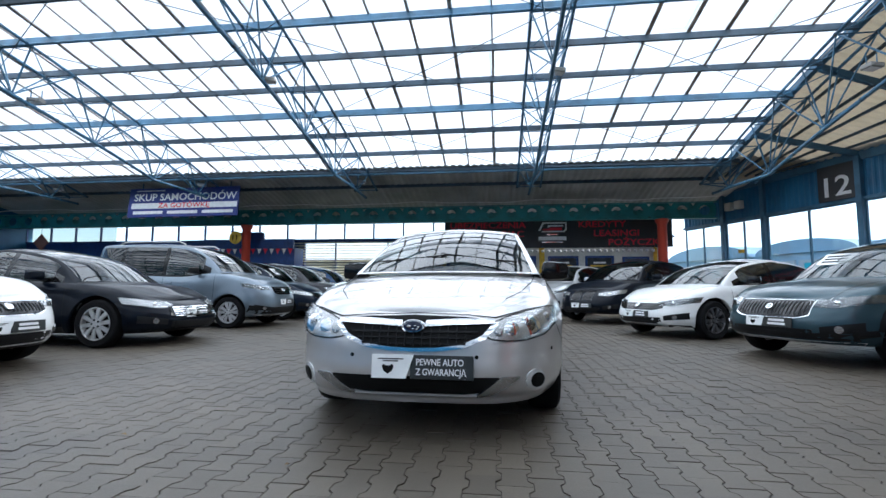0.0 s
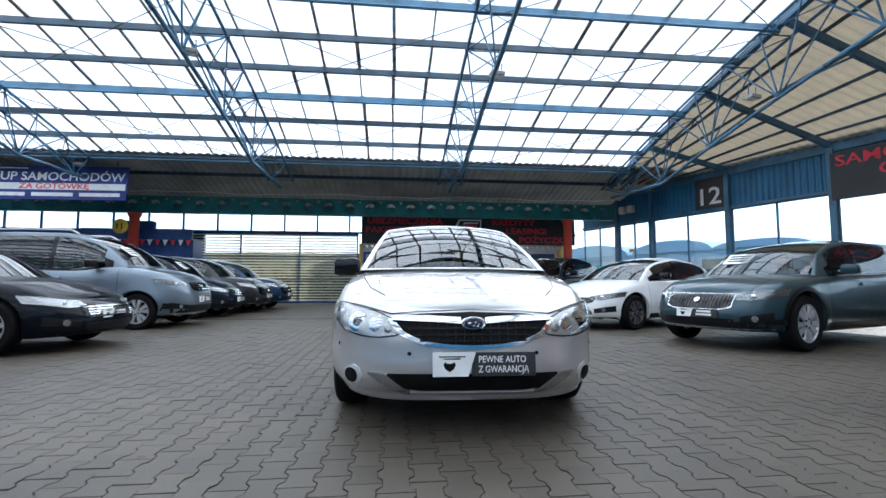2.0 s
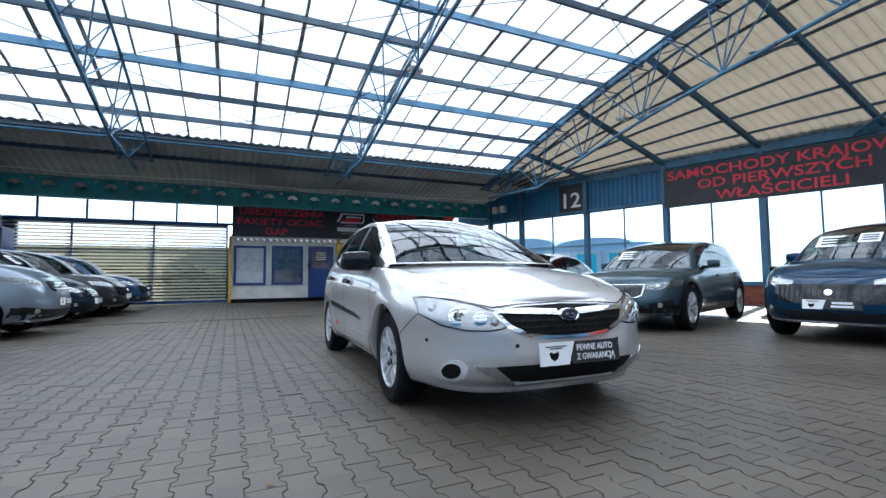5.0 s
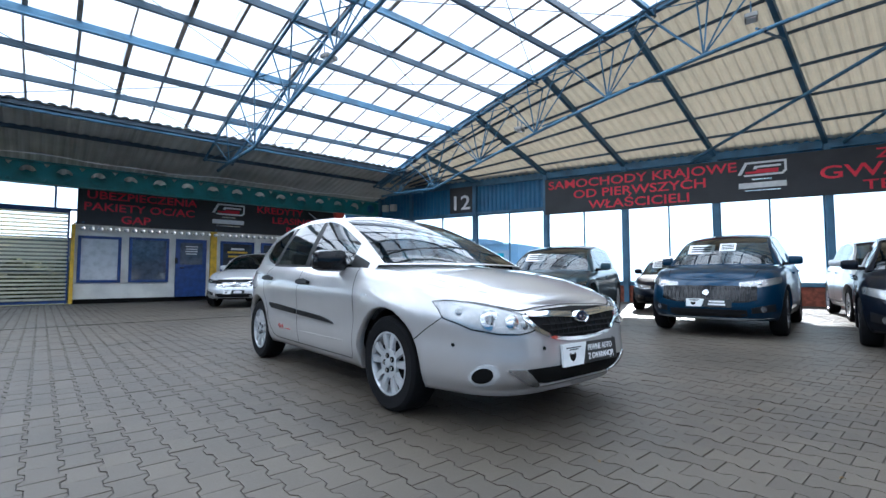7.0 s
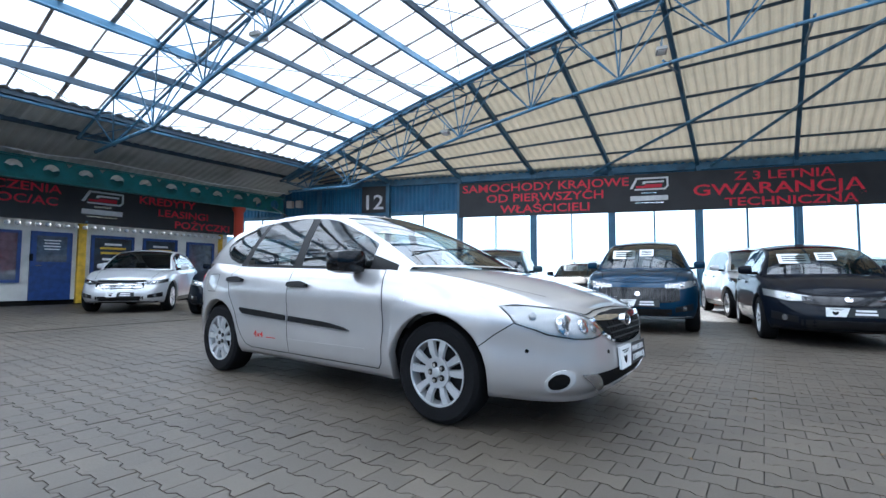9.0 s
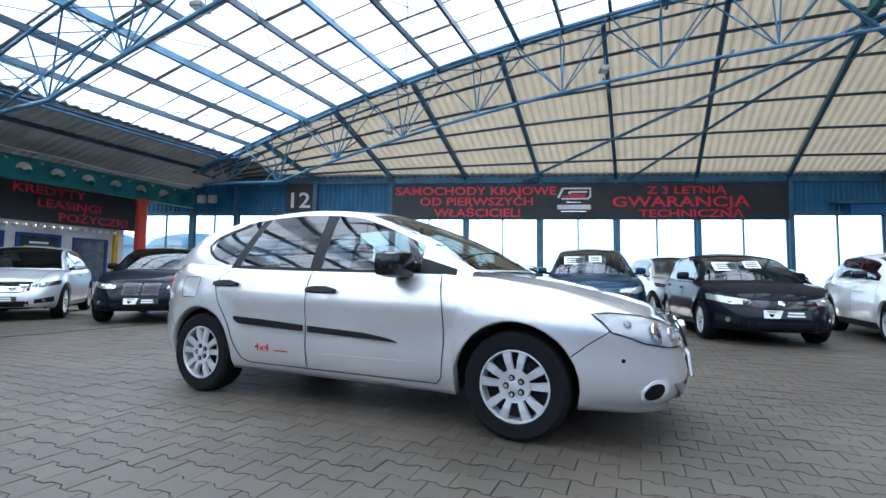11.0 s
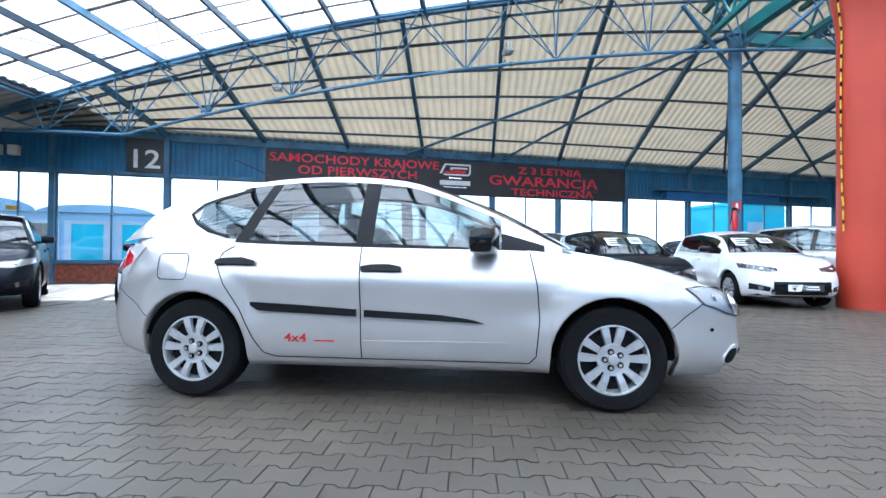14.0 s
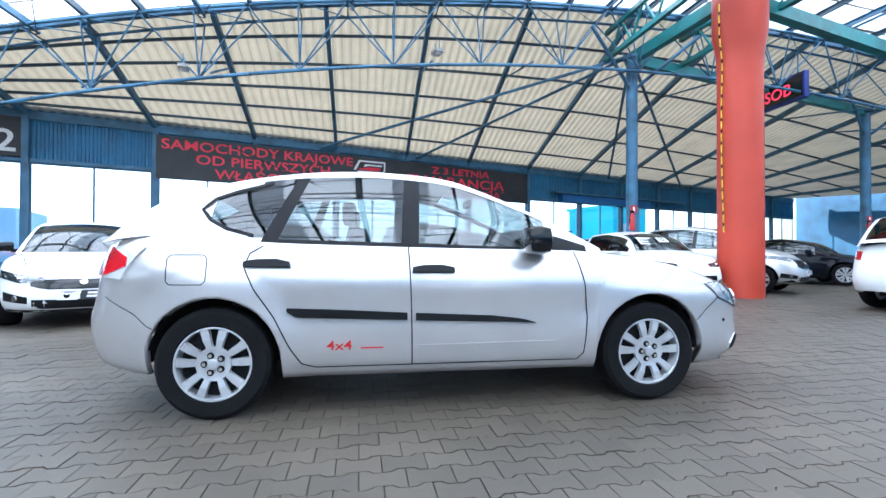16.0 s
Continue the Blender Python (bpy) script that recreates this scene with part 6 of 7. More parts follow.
        # rounded rear corners of the quarter windows
        sh.patch("quarter_window_surround", "side", [(-1.43, 1.035), (-1.16, 1.035)], [(-1.43, 1.20), (-1.37, 1.13), (-1.28, 1.08), (-1.16, 1.046)], SILVER, c, lift=0.003, thick=0.005, side=s, na=16, nb=4)
        sh.patch("quarter_window_surround", "side", [(-1.43, 1.20), (-1.36, 1.265), (-1.25, 1.310), (-1.10, 1.355)], [(-1.43, 1.335), (-1.10, 1.395)], SILVER, c, lift=0.003, thick=0.005, side=s, na=16, nb=4)
        sh.ribbon("quarter_window_rubber", "side", [(-1.13, 1.042), (-1.28, 1.082), (-1.37, 1.132), (-1.425, 1.197), (-1.36, 1.263), (-1.25, 1.308), (-1.04, 1.372)], 0.022, BLACK, c, side=s, lift=0.006)
    # filler flap on the car's right
    x0, x1, z0, z1 = -1.57, -1.355, 0.765, 0.93
    sh.ribbon("filler_gap", "side", [(x0 + 0.02, z0), (x1 - 0.02, z0), (x1, z0 + 0.02), (x1, z1 - 0.02), (x1 - 0.02, z1), (x0 + 0.02, z1), (x0, z1 - 0.02), (x0, z0 + 0.02), (x0 + 0.02, z0)], 0.005, INK, c, side=-1)
    # red decal: 4x4
    loc, n = sh.drop("side", -0.55, 0.40, -1)
    words("4x4", 0.075, EXT_RED, c, Matrix.Translation((-0.70, loc.y - 0.003, 0.385)) @ pose(0, 0, 0, 0, 0, 0), 1.3, name="decal", depth=0.002)
    bm = bmesh.new()
    box(bm, (-0.44, loc.y - 0.0025, 0.393), (0.13, 0.002, 0.008))
    part("decal_bar", bm, EXT_RED, c)
    # nose: lamps
    for s in (-1, 1):
        lo = [(0.40, 0.590), (0.45, 0.572), (0.53, 0.562), (0.64, 0.566), (0.75, 0.592), (0.825, 0.650)]
        hi = [(0.40, 0.598), (0.47, 0.668), (0.56, 0.702), (0.69, 0.735), (0.78, 0.752), (0.825, 0.746)]
        if s < 0:
            lo, hi = [(-p, q) for p, q in reversed(lo)], [(-p, q) for p, q in reversed(hi)]
        lamp = sh.patch("headlamp", "front", lo, hi, LAMP_BASE, c, lift=0.003, thick=0.01, na=20, nb=8, label="clear headlamp with a round projector")
        sh.patch("lamp_cover", "front", lo, hi, LENS, lamp, lift=0.020, thick=0.004, na=20, nb=8)
        sh.ribbon("lamp_gap", "front", lo + list(reversed(hi)) + [lo[0]], 0.008, INK, lamp, lift=0.006)
        for yy, zz, r, mt in ((0.668, 0.645, 0.060, CHROME), (0.668, 0.645, 0.044, GLOSS_BLACK), (0.668, 0.645, 0.030, LENS), (0.560, 0.632, 0.044, CHROME), (0.487, 0.612, 0.026, LAMP_SILVER), (0.770, 0.690, 0.026, LAMP_SILVER)):
            loc, n = sh.drop("front", s * yy, zz)
            bm = bmesh.new()
            lathe(bm, [(0, 0.010 if mt is not LENS else 0.014), (r * 0.7, 0.010 if mt is not LENS else 0.013), (r, 0.006), (r * 1.02, -0.004)], 20, Matrix.Translation(loc) @ (n * 0.6 + Vector((0.4, 0, 0))).normalized().to_track_quat("Z", "Y").to_matrix().to_4x4())
            part("projector", bm, mt, lamp, smooth=True)
        # round fog lamp wells
        for rad, lift, mt, nm in ((0.064, 0.006, LAMP_CLEAR, "fog_lamp_ring"), (0.044, 0.010, INK, "fog_lamp_blank")):
            arc = [(0.700 + (-0.006 if rad > 0.06 else 0.004) + rad * 0.9 * math.cos(a), rad * math.sin(a)) for a in np.linspace(math.pi, 0, 15)]
            lo, hi = [(a, 0.335 - b) for a, b in arc], [(a, 0.335 + b) for a, b in arc]
            if s < 0:
                lo, hi = [(-p, q) for p, q in reversed(lo)], [(-p, q) for p, q in reversed(hi)]
            sh.patch(nm, "front", lo, hi, mt, c, lift=lift, thick=0.012, na=16, nb=8)
        # parking sensors
        for yy, zz in ((0.365, 0.475), (0.80, 0.50)):
            loc, n = sh.drop("front", s * yy, zz)
            bm = bmesh.new()
            lathe(bm, [(0, 0.004), (0.011, 0.004), (0.012, -0.002)], 12, Matrix.Translation(loc) @ n.to_track_quat("Z", "Y").to_matrix().to_4x4())
            part("parking_sensor", bm, INK, c)
        # lower intake wings in bright silver
        lo = [(0.36, 0.245), (0.44, 0.265), (0.52, 0.305), (0.60, 0.360)]
        hi = [(0.36, 0.262), (0.42, 0.300), (0.50, 0.365), (0.60, 0.368)]
        if s < 0:
            lo, hi = [(-p, q) for p, q in reversed(lo)], [(-p, q) for p, q in reversed(hi)]
        sh.patch("intake_wing", "front", lo, hi, LAMP_SILVER, c, lift=0.012, thick=0.014, na=10, nb=4)
        # rear lamps
        lo = [(0.66, 0.80), (0.80, 0.79)]
        hi = [(0.66, 0.97), (0.78, 0.98), (0.80, 0.97)]
        if s < 0:
            lo, hi = [(-p, q) for p, q in reversed(lo)], [(-p, q) for p, q in reversed(hi)]
        sh.patch("tail_lamp", "back", lo, hi, LAMP_CLEAR, c, lift=0.012, thick=0.014, na=8, nb=6)
        sh.patch("tail_lamp_red", "side", [(-2.05, 0.805), (-1.93, 0.815), (-1.80, 0.862)], [(-2.03, 0.985), (-1.93, 0.975), (-1.80, 0.915)], LAMP_RED, c, lift=0.017, thick=0.016, side=s, na=8, nb=5, label="red tail lamp glass")
        # hood edges
        sh.ribbon("bonnet_gap", "top", [(1.90, 0.52 * s), (1.70, 0.63 * s), (1.4, 0.70 * s), (1.05, 0.735 * s)], 0.0055, INK, c)
    # grille with chrome wings and an oval badge
    glo = [(-0.47, 0.664), (-0.40, 0.588), (-0.28, 0.538), (-0.14, 0.520), (0, 0.516), (0.14, 0.520), (0.28, 0.538), (0.40, 0.588), (0.47, 0.664)]
    ghi = [(-0.47, 0.672), (-0.30, 0.690), (0, 0.698), (0.30, 0.690), (0.47, 0.672)]
    sh.patch("grille_surround", "front", [(p * 1.03, q - 0.017) for p, q in glo], [(p * 1.03, q - 0.010) for p, q in ghi], CHROME, c, lift=0.010, thick=0.02, na=28, nb=6)
    g = sh.patch("grille", "front", [(p * 0.985, q + 0.004) for p, q in glo], [(p * 0.985, q - 0.004) for p, q in ghi], INK, c, lift=0.013, thick=0.02, na=28, nb=6)
    sh.ribbon("bonnet_gap", "front", [(-0.80, 0.752), (-0.66, 0.736), (-0.47, 0.690), (-0.30, 0.703), (0, 0.710), (0.30, 0.703), (0.47, 0.690), (0.66, 0.736), (0.80, 0.752)], 0.010, INK, c, lift=0.004)
    for k in range(3):
        z = 0.545 + 0.032 * k
        w = 0.30 + 0.035 * k
        sh.patch("grille_bar", "front", [(-w, z - 0.004), (w, z - 0.004)], [(-w, z + 0.004), (w, z + 0.004)], BLACK, g, lift=0.020, thick=0.01, na=16, nb=1)
    for k in range(13):
        a = -0.30 + 0.05 * k
        sh.patch("grille_bar", "front", [(a - 0.003, 0.53 + 0.1 * a * a), (a + 0.003, 0.53 + 0.1 * a * a)], [(a - 0.003, 0.64), (a + 0.003, 0.64)], BLACK, g, lift=0.018, thick=0.01, na=1, nb=4)
    for s in (-1, 1):
        lo = [(0.07, 0.630), (0.27, 0.642), (0.46, 0.650)]
        hi = [(0.07, 0.660), (0.27, 0.672), (0.46, 0.668)]
        if s < 0:
            lo, hi = [(-p, q) for p, q in reversed(lo)], [(-p, q) for p, q in reversed(hi)]
        sh.patch("chrome_wing", "front", lo, hi, CHROME, g, lift=0.026, thick=0.016, na=12, nb=3)
    loc, n = sh.drop("front", 0, 0.638)
    bm = bmesh.new()
    lathe(bm, [(0, 0.040), (0.058, 0.038), (0.066, 0.044), (0.072, 0.038), (0.075, 0.010)], 28, Matrix.Translation(loc) @ pose(0, 0, 0, 0, 82, 0) @ Matrix.Diagonal((0.55, 1.0, 1, 1)))
    bd = part("front_badge", bm, CHROME, g, smooth=True)
    bm = bmesh.new()
    lathe(bm, [(0, 0.0435), (0.050, 0.0425), (0.055, 0.040)], 24, Matrix.Translation(loc) @ pose(0, 0, 0, 0, 82, 0) @ Matrix.Diagonal((0.55, 1.0, 1, 1)))
    part("badge_field", bm, BADGE_BLUE, bd, smooth=True)
    for yy, zz, r in ((-0.024, 0.006, 0.010), (0.012, 0.010, 0.006), (0.03, 0.002, 0.006), (0.0, -0.008, 0.006), (0.022, -0.010, 0.006)):
        bm = bmesh.new()
        bmesh.ops.create_icosphere(bm, subdivisions=1, radius=r, matrix=Matrix.Translation((loc.x + 0.046, yy, 0.638 + zz)) @ Matrix.Diagonal((0.3, 1.4, 0.8, 1)))
        part("badge_star", bm, CHROME, bd, smooth=True)
    # lower intake
    sh.patch("lower_intake", "front", [(-0.49, 0.352), (-0.42, 0.280), (-0.30, 0.262), (0.30, 0.262), (0.42, 0.280), (0.49, 0.352)], [(-0.49, 0.364), (0.49, 0.364)], INK, c, lift=0.004, thick=0.01, na=24, nb=6)
    sh.patch("intake_lip", "front", [(-0.38, 0.240), (0.38, 0.240)], [(-0.38, 0.256), (0.38, 0.256)], SILVER, c, lift=0.012, thick=0.014, na=16, nb=1)
    dealer_plate(sh, c, 0.418, 0.025, 0.52, True, 0.132)
    # wipers, aerial, spoiler
    for y0, y1 in ((0.60, -0.05), (0.02, -0.62)):
        a, na = sh.drop("top", 0.93, y0)
        b, nb = sh.drop("top", 0.90, y1)
        bm = bmesh.new()
        tube(bm, a + na * 0.014, b + nb * 0.014, 0.006, 5)
        part("wiper", bm, BLACK, c)
    bm = bmesh.new()
    tube(bm, (-0.95, -0.30, 1.47), (-1.38, -0.30, 1.66), 0.004, 5)
    part("aerial", bm, BLACK, c)
    return c


hero()

# ---- parked cars ----
WHITE_P = paint("white_car_paint", (0.78, 0.78, 0.77))
BLACK_P = paint("black_car_paint", (0.002, 0.004, 0.009), 0.0, 0.5, 0.32)
NAVY_P = paint("navy_car_paint", (0.005, 0.010, 0.022), 0.2, 0.35, 0.4)
BLUE_P = paint("deep_blue_car_paint", (0.003, 0.028, 0.062), 0.3, 0.3, 0.5)
GREYBLUE_P = paint("grey_blue_car_paint", (0.032, 0.062, 0.078), 0.45, 0.3, 0.55)
GREY_P = paint("grey_car_paint", (0.17, 0.21, 0.25), 0.6, 0.3)
SILVER2_P = paint("light_silver_car_paint", (0.62, 0.63, 0.64), 0.5, 0.3)
BROWN_P = paint("dark_graphite_car_paint", (0.020, 0.020, 0.024), 0.4, 0.3)
MIDBLUE_P = paint("blue_car_paint", (0.010, 0.035, 0.085), 0.4, 0.3)


def at_front(P, x, y, heading):
    """The pose of a car whose front axle's middle stands at x, y."""
    h = radians(heading)
    return pose(x - P["wb"] / 2 * math.cos(h), y - P["wb"] / 2 * math.sin(h), 0, 0, 0, heading)


FASTBACK = shape(4.86, 1.45, 0.66, 0.93, 0.78, "saloon", wb=2.84, fo=0.93, W=1.87, rw=0.345, arch=0.40, boot=0.22, rake=0.95, lampz=0.615, grille=(0.50, 0.42, 0.575), platez=0.47, nf=3.4, surround=GLOSS_BLACK)
VAN = shape(4.50, 1.82, 0.95, 1.17, 0.92, "van", wb=2.785, fo=0.86, W=1.85, rw=0.335, arch=0.39, zl=0.24, rake=0.82, lampz=0.86, lampw=0.34, grille=(0.40, 0.72, 0.87), platez=0.55, tumble=0.22, privacy=True, nf=3.6, beltz=1.10, surround=GLOSS_BLACK, black_chin=0.20, chinmat=ALLOY)
CROSS = shape(4.30, 1.60, 0.76, 1.02, 0.80, "suv", wb=2.61, fo=0.87, W=1.79, rw=0.335, arch=0.395, zl=0.22, lampz=0.70, grille=(0.42, 0.58, 0.71), privacy=True)
SUV = shape(4.45, 1.63, 0.86, 1.05, 0.80, "suv", wb=2.675, fo=0.90, W=1.84, rw=0.355, arch=0.415, zl=0.24, lampz=0.78, grille=(0.60, 0.52, 0.74), platez=0.50, privacy=True, nf=3.4, chinmat=ALLOY, surround=GLOSS_BLACK)
WAGON = shape(4.94, 1.53, 0.76, 0.98, 0.78, "suv", wb=2.94, fo=0.93, W=1.88, rw=0.365, arch=0.42, zl=0.25, lampz=0.71, grille=(0.46, 0.54, 0.73), platez=0.48, nf=3.4, chinmat=ALLOY, cladding=True, black_chin=0.13)
SALOON = shape(4.65, 1.42, 0.66, 0.92, 0.80, "saloon", wb=2.70, fo=0.91, W=1.80, rw=0.33, arch=0.385, boot=0.30, rake=0.95, lampz=0.62, grille=(0.50, 0.50, 0.60), platez=0.42)
COUPE_SUV = shape(4.75, 1.62, 0.80, 1.06, 0.82, "saloon", wb=2.86, fo=0.88, W=1.92, rw=0.37, arch=0.43, zl=0.24, boot=0.20, rake=0.85, lampz=0.74, grille=(0.5, 0.58, 0.79), platez=0.45, nf=3.4)
KIA = shape(4.07, 1.47, 0.78, 0.99, 0.78, "suv", wb=2.58, fo=0.83, W=1.73, rw=0.315, arch=0.37, lampz=0.72, grille=(0.46, 0.30, 0.49), platez=0.39, nf=3.8)
HATCH = shape(4.07, 1.45, 0.68, 0.95, 0.80, "suv", wb=2.58, fo=0.83, W=1.73, rw=0.315, arch=0.37, lampz=0.66, grille=(0.42, 0.54, 0.62), platez=0.46)
ESTATE = shape(4.60, 1.47, 0.70, 0.95, 0.80, "suv", wb=2.60, fo=0.95, W=1.76, rw=0.315, arch=0.37, lampz=0.66, grille=(0.46, 0.56, 0.66), platez=0.48)
SMALL_SUV = shape(4.10, 1.65, 0.84, 1.06, 0.74, "suv", wb=2.52, fo=0.82, W=1.77, rw=0.335, arch=0.395, zl=0.24, lampz=0.82, grille=(0.48, 0.60, 0.80), platez=0.50)

# row on the gate side, facing the middle of the hall
car("white_crossover", "white crossover with a chrome lozenge badge on the pavers", CROSS, WHITE_P, at_front(CROSS, -6.65, 3.5, 2), face="mesh")
car("black_fastback", "black fastback saloon with chrome grille bars", FASTBACK, BLACK_P, at_front(FASTBACK, -6.60, 6.25, 0), face="slats", spokes=10, paired=False)
car("grey_van", "grey-blue high-roofed family van with roof rails", VAN, GREY_P, at_front(VAN, -6.65, 9.55, 0), face="bar", mirror=BLACK, rails=True, sheets=1)
car("dark_crossover", "dark grey crossover beside the van", CROSS, NAVY_P, at_front(CROSS, -6.75, 12.15, 0), sheets=1)
car("graphite_suv", "dark graphite sport utility car in the row", SUV, BROWN_P, at_front(SUV, -6.55, 14.1, 0), face="mesh")
car("blue_suv", "dark blue sport utility car in the row", SUV, MIDBLUE_P, at_front(SUV, -6.35, 16.0, 0), face="mesh")

# row facing the hatchback from the window side
car("black_coupe_suv", "black sloping-roofed sport utility car with twin grilles", COUPE_SUV, BLACK_P, at_front(COUPE_SUV, 1.75, 11.85, 222), face="twin", rims=ALLOY, spokes=5)
car("white_saloon", "white fastback saloon with dark slim lamps", SALOON, WHITE_P, at_front(SALOON, 2.35, 8.58, 206), face="black", rims=ALLOY_DARK, spokes=5, mirror=GLOSS_BLACK)
car("grey_blue_estate", "grey-blue estate car with a tall mesh grille", WAGON, GREYBLUE_P, at_front(WAGON, 3.15, 5.73, 200), face="mesh", spokes=5, rims=ALLOY, sheets=1)
car("deep_blue_suv", "deep blue sport utility car with price sheets", SUV, BLUE_P, at_front(SUV, 4.28, 3.10, 188), face="mesh", sheets=2, rims=ALLOY_DARK)
car("black_estate", "black estate car with price sheets behind the windscreen", ESTATE, BLACK_P, at_front(ESTATE, 4.10, 0.50, 188), face="black", sheets=2)
car("white_hatchback", "white small hatchback with a wide black lower grille", KIA, WHITE_P, at_front(KIA, 4.25, -2.05, 178), face="black", sheets=2, mirror=GLOSS_BLACK)
car("silver_coupe_suv", "silver sloping-roofed sport utility car near the offices", COUPE_SUV, SILVER2_P, at_front(COUPE_SUV, 0.58, 14.65, 232), face="slats", spokes=10, paired=False)
car("silver_small_suv", "silver small sport utility car with a dark roof behind the pillar", SMALL_SUV, SILVER2_P, at_front(SMALL_SUV, 5.0, -5.3, 212), face="mesh")
# second row along the windows
car("black_saloon", "black saloon parked near the window wall", SALOON, BLACK_P, at_front(SALOON, 8.2, 5.45, 196), face="twin", sheets=1)
car("pale_suv", "pale boxy sport utility car near the window wall", SMALL_SUV, SILVER2_P, at_front(SMALL_SUV, 8.1, 1.15, 196), face="mesh")
car("grey_hatchback", "dark grey hatchback near the window wall", HATCH, BROWN_P, at_front(HATCH, 9.3, -1.2, 198), face="bar")
car("dark_hatchback", "dark hatchback near the window wall", HATCH, NAVY_P, at_front(HATCH, 9.0, -4.2, 198), face="bar")
car("black_far_saloon", "black saloon far along the hall", SALOON, BLACK_P, at_front(SALOON, 6.9, -10.2, 212), face="bar")
car("white_far_hatchback", "white hatchback far along the hall", HATCH, WHITE_P, at_front(HATCH, 8.6, -11.6, 205), face="bar")
car("white_rear_suv", "white sport utility car showing its red tail lamps", SUV, WHITE_P, pose(0.95, -5.65, 0, 0, 0, -90), face="bar", plate=False)


# ---- interlocking I-shaped concrete pavers ----
PX, PY = 0.142, 0.200  # column pitch, course pitch


ONES = (-31, -20, 2, 29)  # columns and courses that are laid one by one


def paver_outline(g=0.003):
    """The I-shape of one paver, joints left free: wide at its ends, narrow at its waist."""
    a, n, h = PX / 2 + 0.0125, PX / 2 - 0.0125, PY / 2
    pts = [(-a, -h), (a, -h), (a, -h + 0.032), (n, -0.040), (n, 0.040), (a, h - 0.032), (a, h), (-a, h), (-a, h - 0.032), (-n, 0.040), (-n, -0.040), (-a, -h + 0.032)]
    return pts


def pavers(x0, x1, y0, y1):
    """Corner points and faces of all pavers in a stretch of the floor."""
    out = np.array(paver_outline())
    k = len(out)
    sx, sy = 1 - 0.0040 / PX, 1 - 0.0040 / PY
    low, top = out * (sx, sy), out * (sx - 0.014, sy - 0.010)
    rng = np.random.default_rng(3)
    cols = np.arange(math.floor(x0 / PX), math.ceil(x1 / PX))
    rws = np.arange(math.floor(y0 / PY), math.ceil(y1 / PY))
    cx, cy = np.meshgrid(cols, rws)
    cx, cy = cx.ravel(), cy.ravel()
    apart = (cx >= ONES[0]) & (cx < ONES[1]) & (cy >= ONES[2]) & (cy < ONES[3])
    cx, cy = cx[~apart], cy[~apart]
    px, py = cx * PX, (cy + 0.5 * (cx % 2)) * PY
    n = len(px)
    tilt = rng.normal(0, 0.0025, (n, 2))
    lift = rng.normal(0, 0.0012, n)
    verts = np.zeros((n, 2 * k, 3))
    for q, (ring, z) in enumerate(((low, -0.005), (top, 0.0))):
        verts[:, q * k:(q + 1) * k, 0] = px[:, None] + ring[None, :, 0]
        verts[:, q * k:(q + 1) * k, 1] = py[:, None] + ring[None, :, 1]
        verts[:, q * k:(q + 1) * k, 2] = z + lift[:, None] * (q > 0) + (ring[None, :, 0] * tilt[:, :1] + ring[None, :, 1] * tilt[:, 1:]) * (q > 0)
    return verts.reshape(-1, 3), n, k


def paver_mesh(name, x0, x1, y0, y1):
    v, n, k = pavers(x0, x1, y0, y1)
    me = bpy.data.meshes.new(name)
    base = (np.arange(n) * 2 * k)[:, None]
    i = np.arange(k)
    sides = np.stack([i, (i + 1) % k, (i + 1) % k + k, i + k], 1).ravel()
    tops = base + (i + k)[None, :]
    quads = base + sides[None, :]
    loops = np.concatenate([quads, tops], 1).ravel()
    sizes = np.tile(np.r_[np.full(k, 4), k], n)
    me.vertices.add(len(v))
    me.vertices.foreach_set("co", v.ravel())
    me.loops.add(len(loops))
    me.loops.foreach_set("vertex_index", loops)
    me.polygons.add(len(sizes))
    me.polygons.foreach_set("loop_start", np.r_[0, np.cumsum(sizes)[:-1]])
    me.polygons.foreach_set("use_smooth", np.zeros(len(sizes), dtype=bool))
    me.update(calc_edges=True)
    me.materials.append(PAVER)
    return me


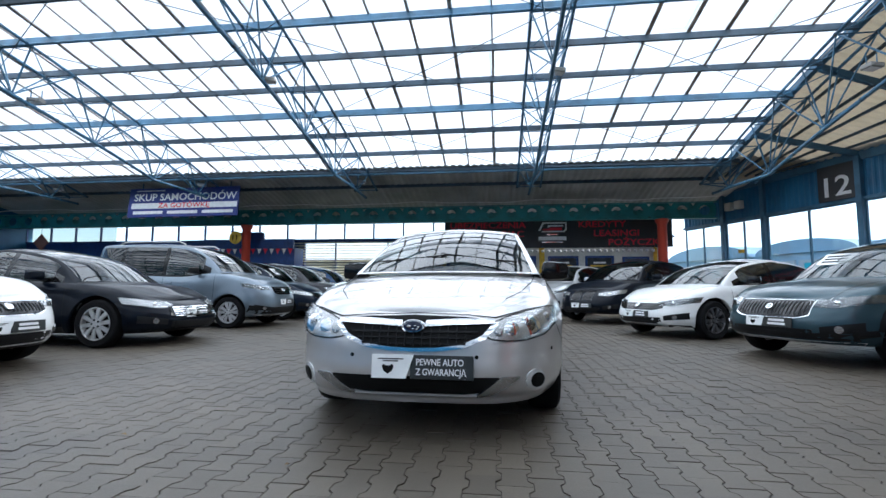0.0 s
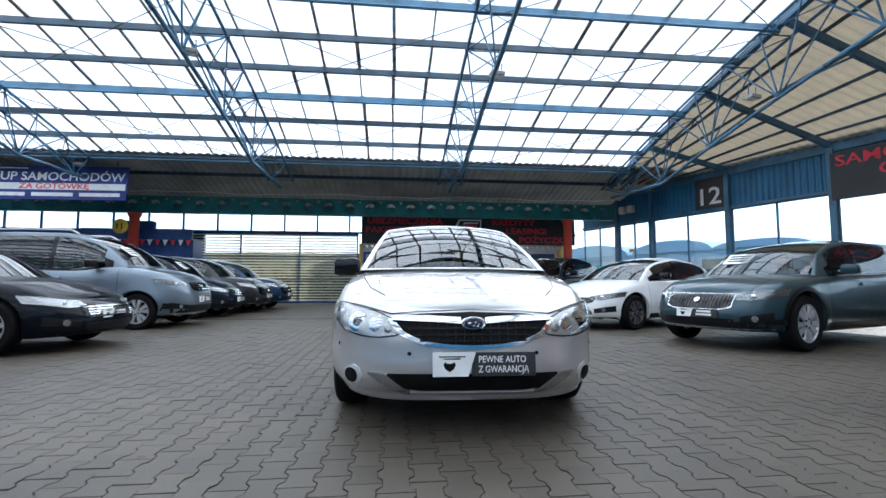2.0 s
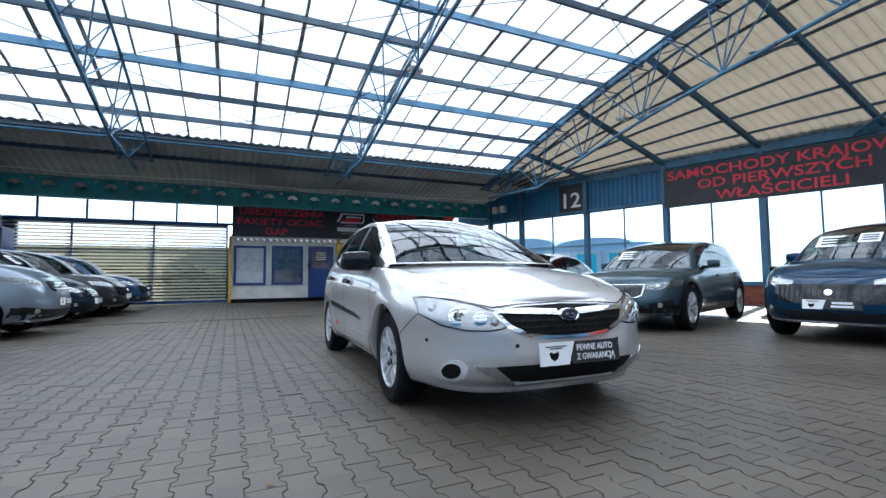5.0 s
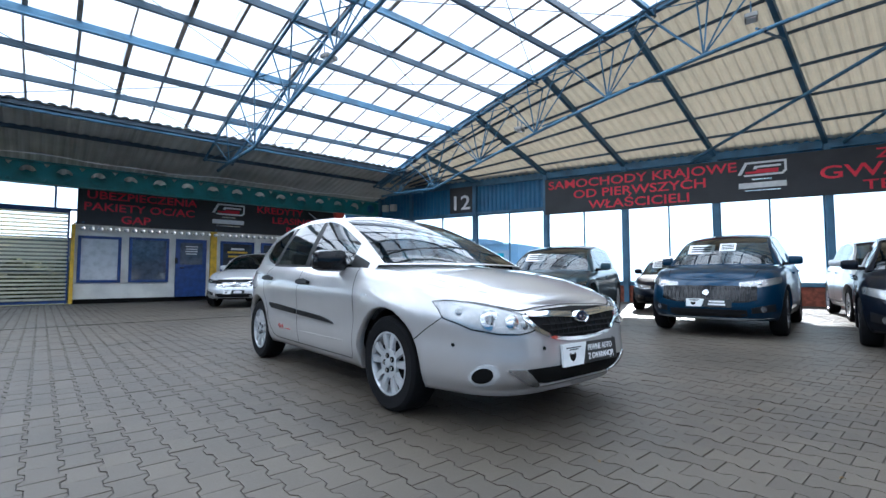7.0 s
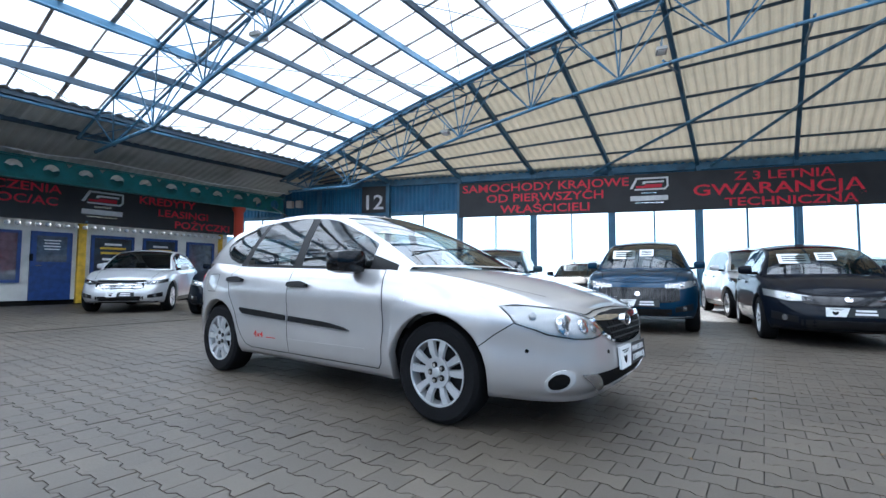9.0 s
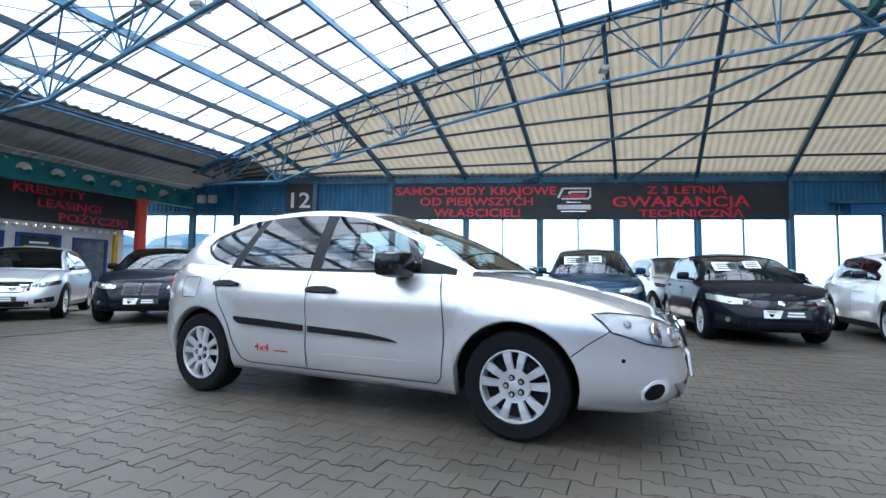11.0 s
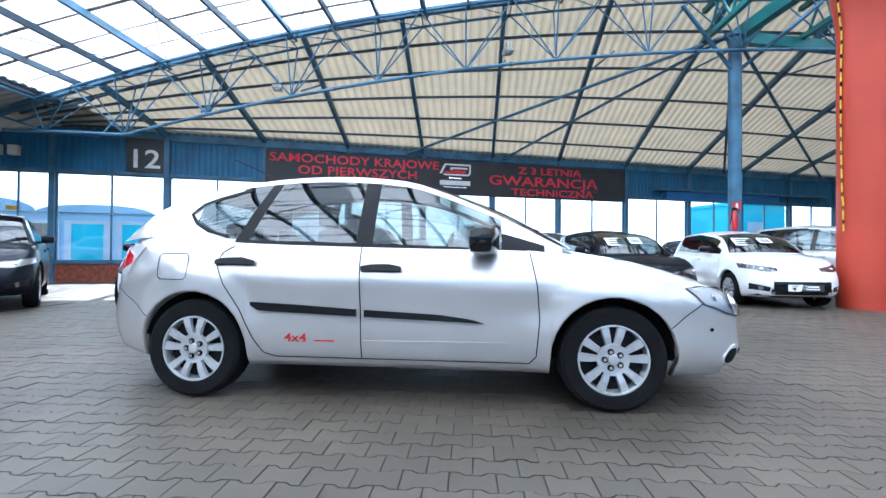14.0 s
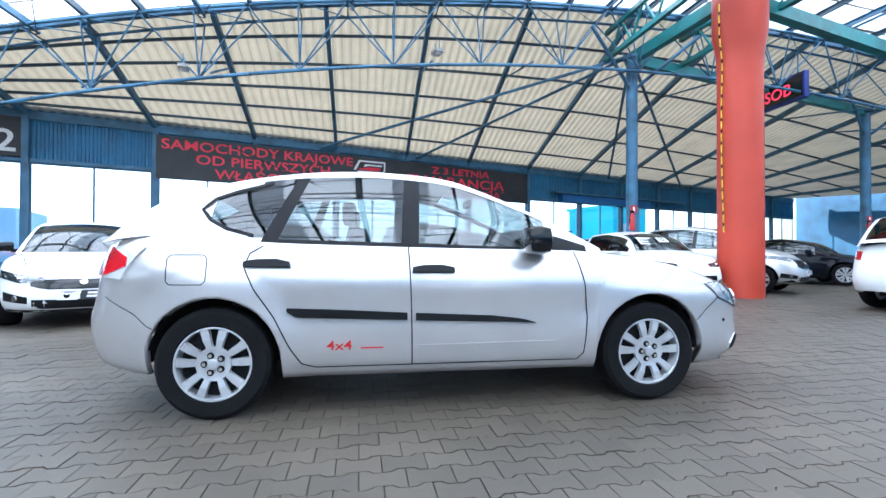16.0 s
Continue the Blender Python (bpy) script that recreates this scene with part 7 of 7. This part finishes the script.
for name, box4 in (("pavers", (-7.6, 3.4, -0.6, 9.6)), ("pavers", (-24.0, -7.6, -4.0, 19.2)), ("pavers", (3.4, 16.0, -4.0, 19.2)), ("pavers", (-7.6, 3.4, 9.6, 19.2)), ("pavers", (-7.6, 3.4, -4.0, -0.6)), ("pavers", (-12.0, 19.0, -16.0, -4.0))):
    ob = new(name, paver_mesh(name, *box4))
    ob.parent = floor
    tagged(ob, kind="stuff")

# the nearest pavers, one by one, sharing one mesh
one_ring = np.array(paver_outline())
bm = bmesh.new()
rings = []
for sc, z in ((0.972, -0.005), (0.958, 0.0)):
    rings.append([bm.verts.new((x * sc, y * (sc + 0.008), z)) for x, y in one_ring])
for k in range(12):
    bm.faces.new((rings[0][k], rings[0][(k + 1) % 12], rings[1][(k + 1) % 12], rings[1][k]))
bm.faces.new(rings[1])
paver_one = mesh_of(bm, "paver", PAVER_ONE)
rnd = random.Random(12)
for i in range(ONES[0], ONES[1]):
    for j in range(ONES[2], ONES[3]):
        o = new("paver", paver_one)
        o.parent = floor
        o.matrix_basis = pose(i * PX, (j + 0.5 * (i % 2)) * PY, rnd.gauss(0, 0.001), rnd.gauss(0, 0.14), rnd.gauss(0, 0.14), rnd.gauss(0, 0.25))

# dry leaves blown in
for k in range(14):
    lf = thing("dry_leaf", "small curled dry leaf lying on the pavers", "leaf", pose(rnd.uniform(-5.5, -0.2), rnd.uniform(0.3, 2.2) if k < 8 else rnd.uniform(6.5, 9.0), 0.002, 0, 0, rnd.uniform(0, 360)), "dry leaves")
    bm = bmesh.new()
    ln = rnd.uniform(0.022, 0.045)
    mid = [bm.verts.new((ln * (t - 0.5), 0, 0.004 * math.sin(t * 3.1))) for t in (0, 0.35, 0.7, 1)]
    for s in (-1, 1):
        side = [bm.verts.new((ln * (t - 0.5), s * ln * w, 0.006 + 0.004 * t)) for t, w in ((0.3, 0.28), (0.65, 0.24))]
        bm.faces.new((mid[0], mid[1], side[0]))
        bm.faces.new((mid[1], mid[2], side[1], side[0]))
        bm.faces.new((mid[2], mid[3], side[1]))
    part("blade", bm, LEAF, lf)

# darker joint strip across the aisle
bm = bmesh.new()
box(bm, (-4.5, 11.1, 0.001), (15.0, 0.035, 0.008))
tagged(part("floor_joint_strip", bm, INK), "narrow dark joint strip across the pavers", "joint strip", kind="structure")
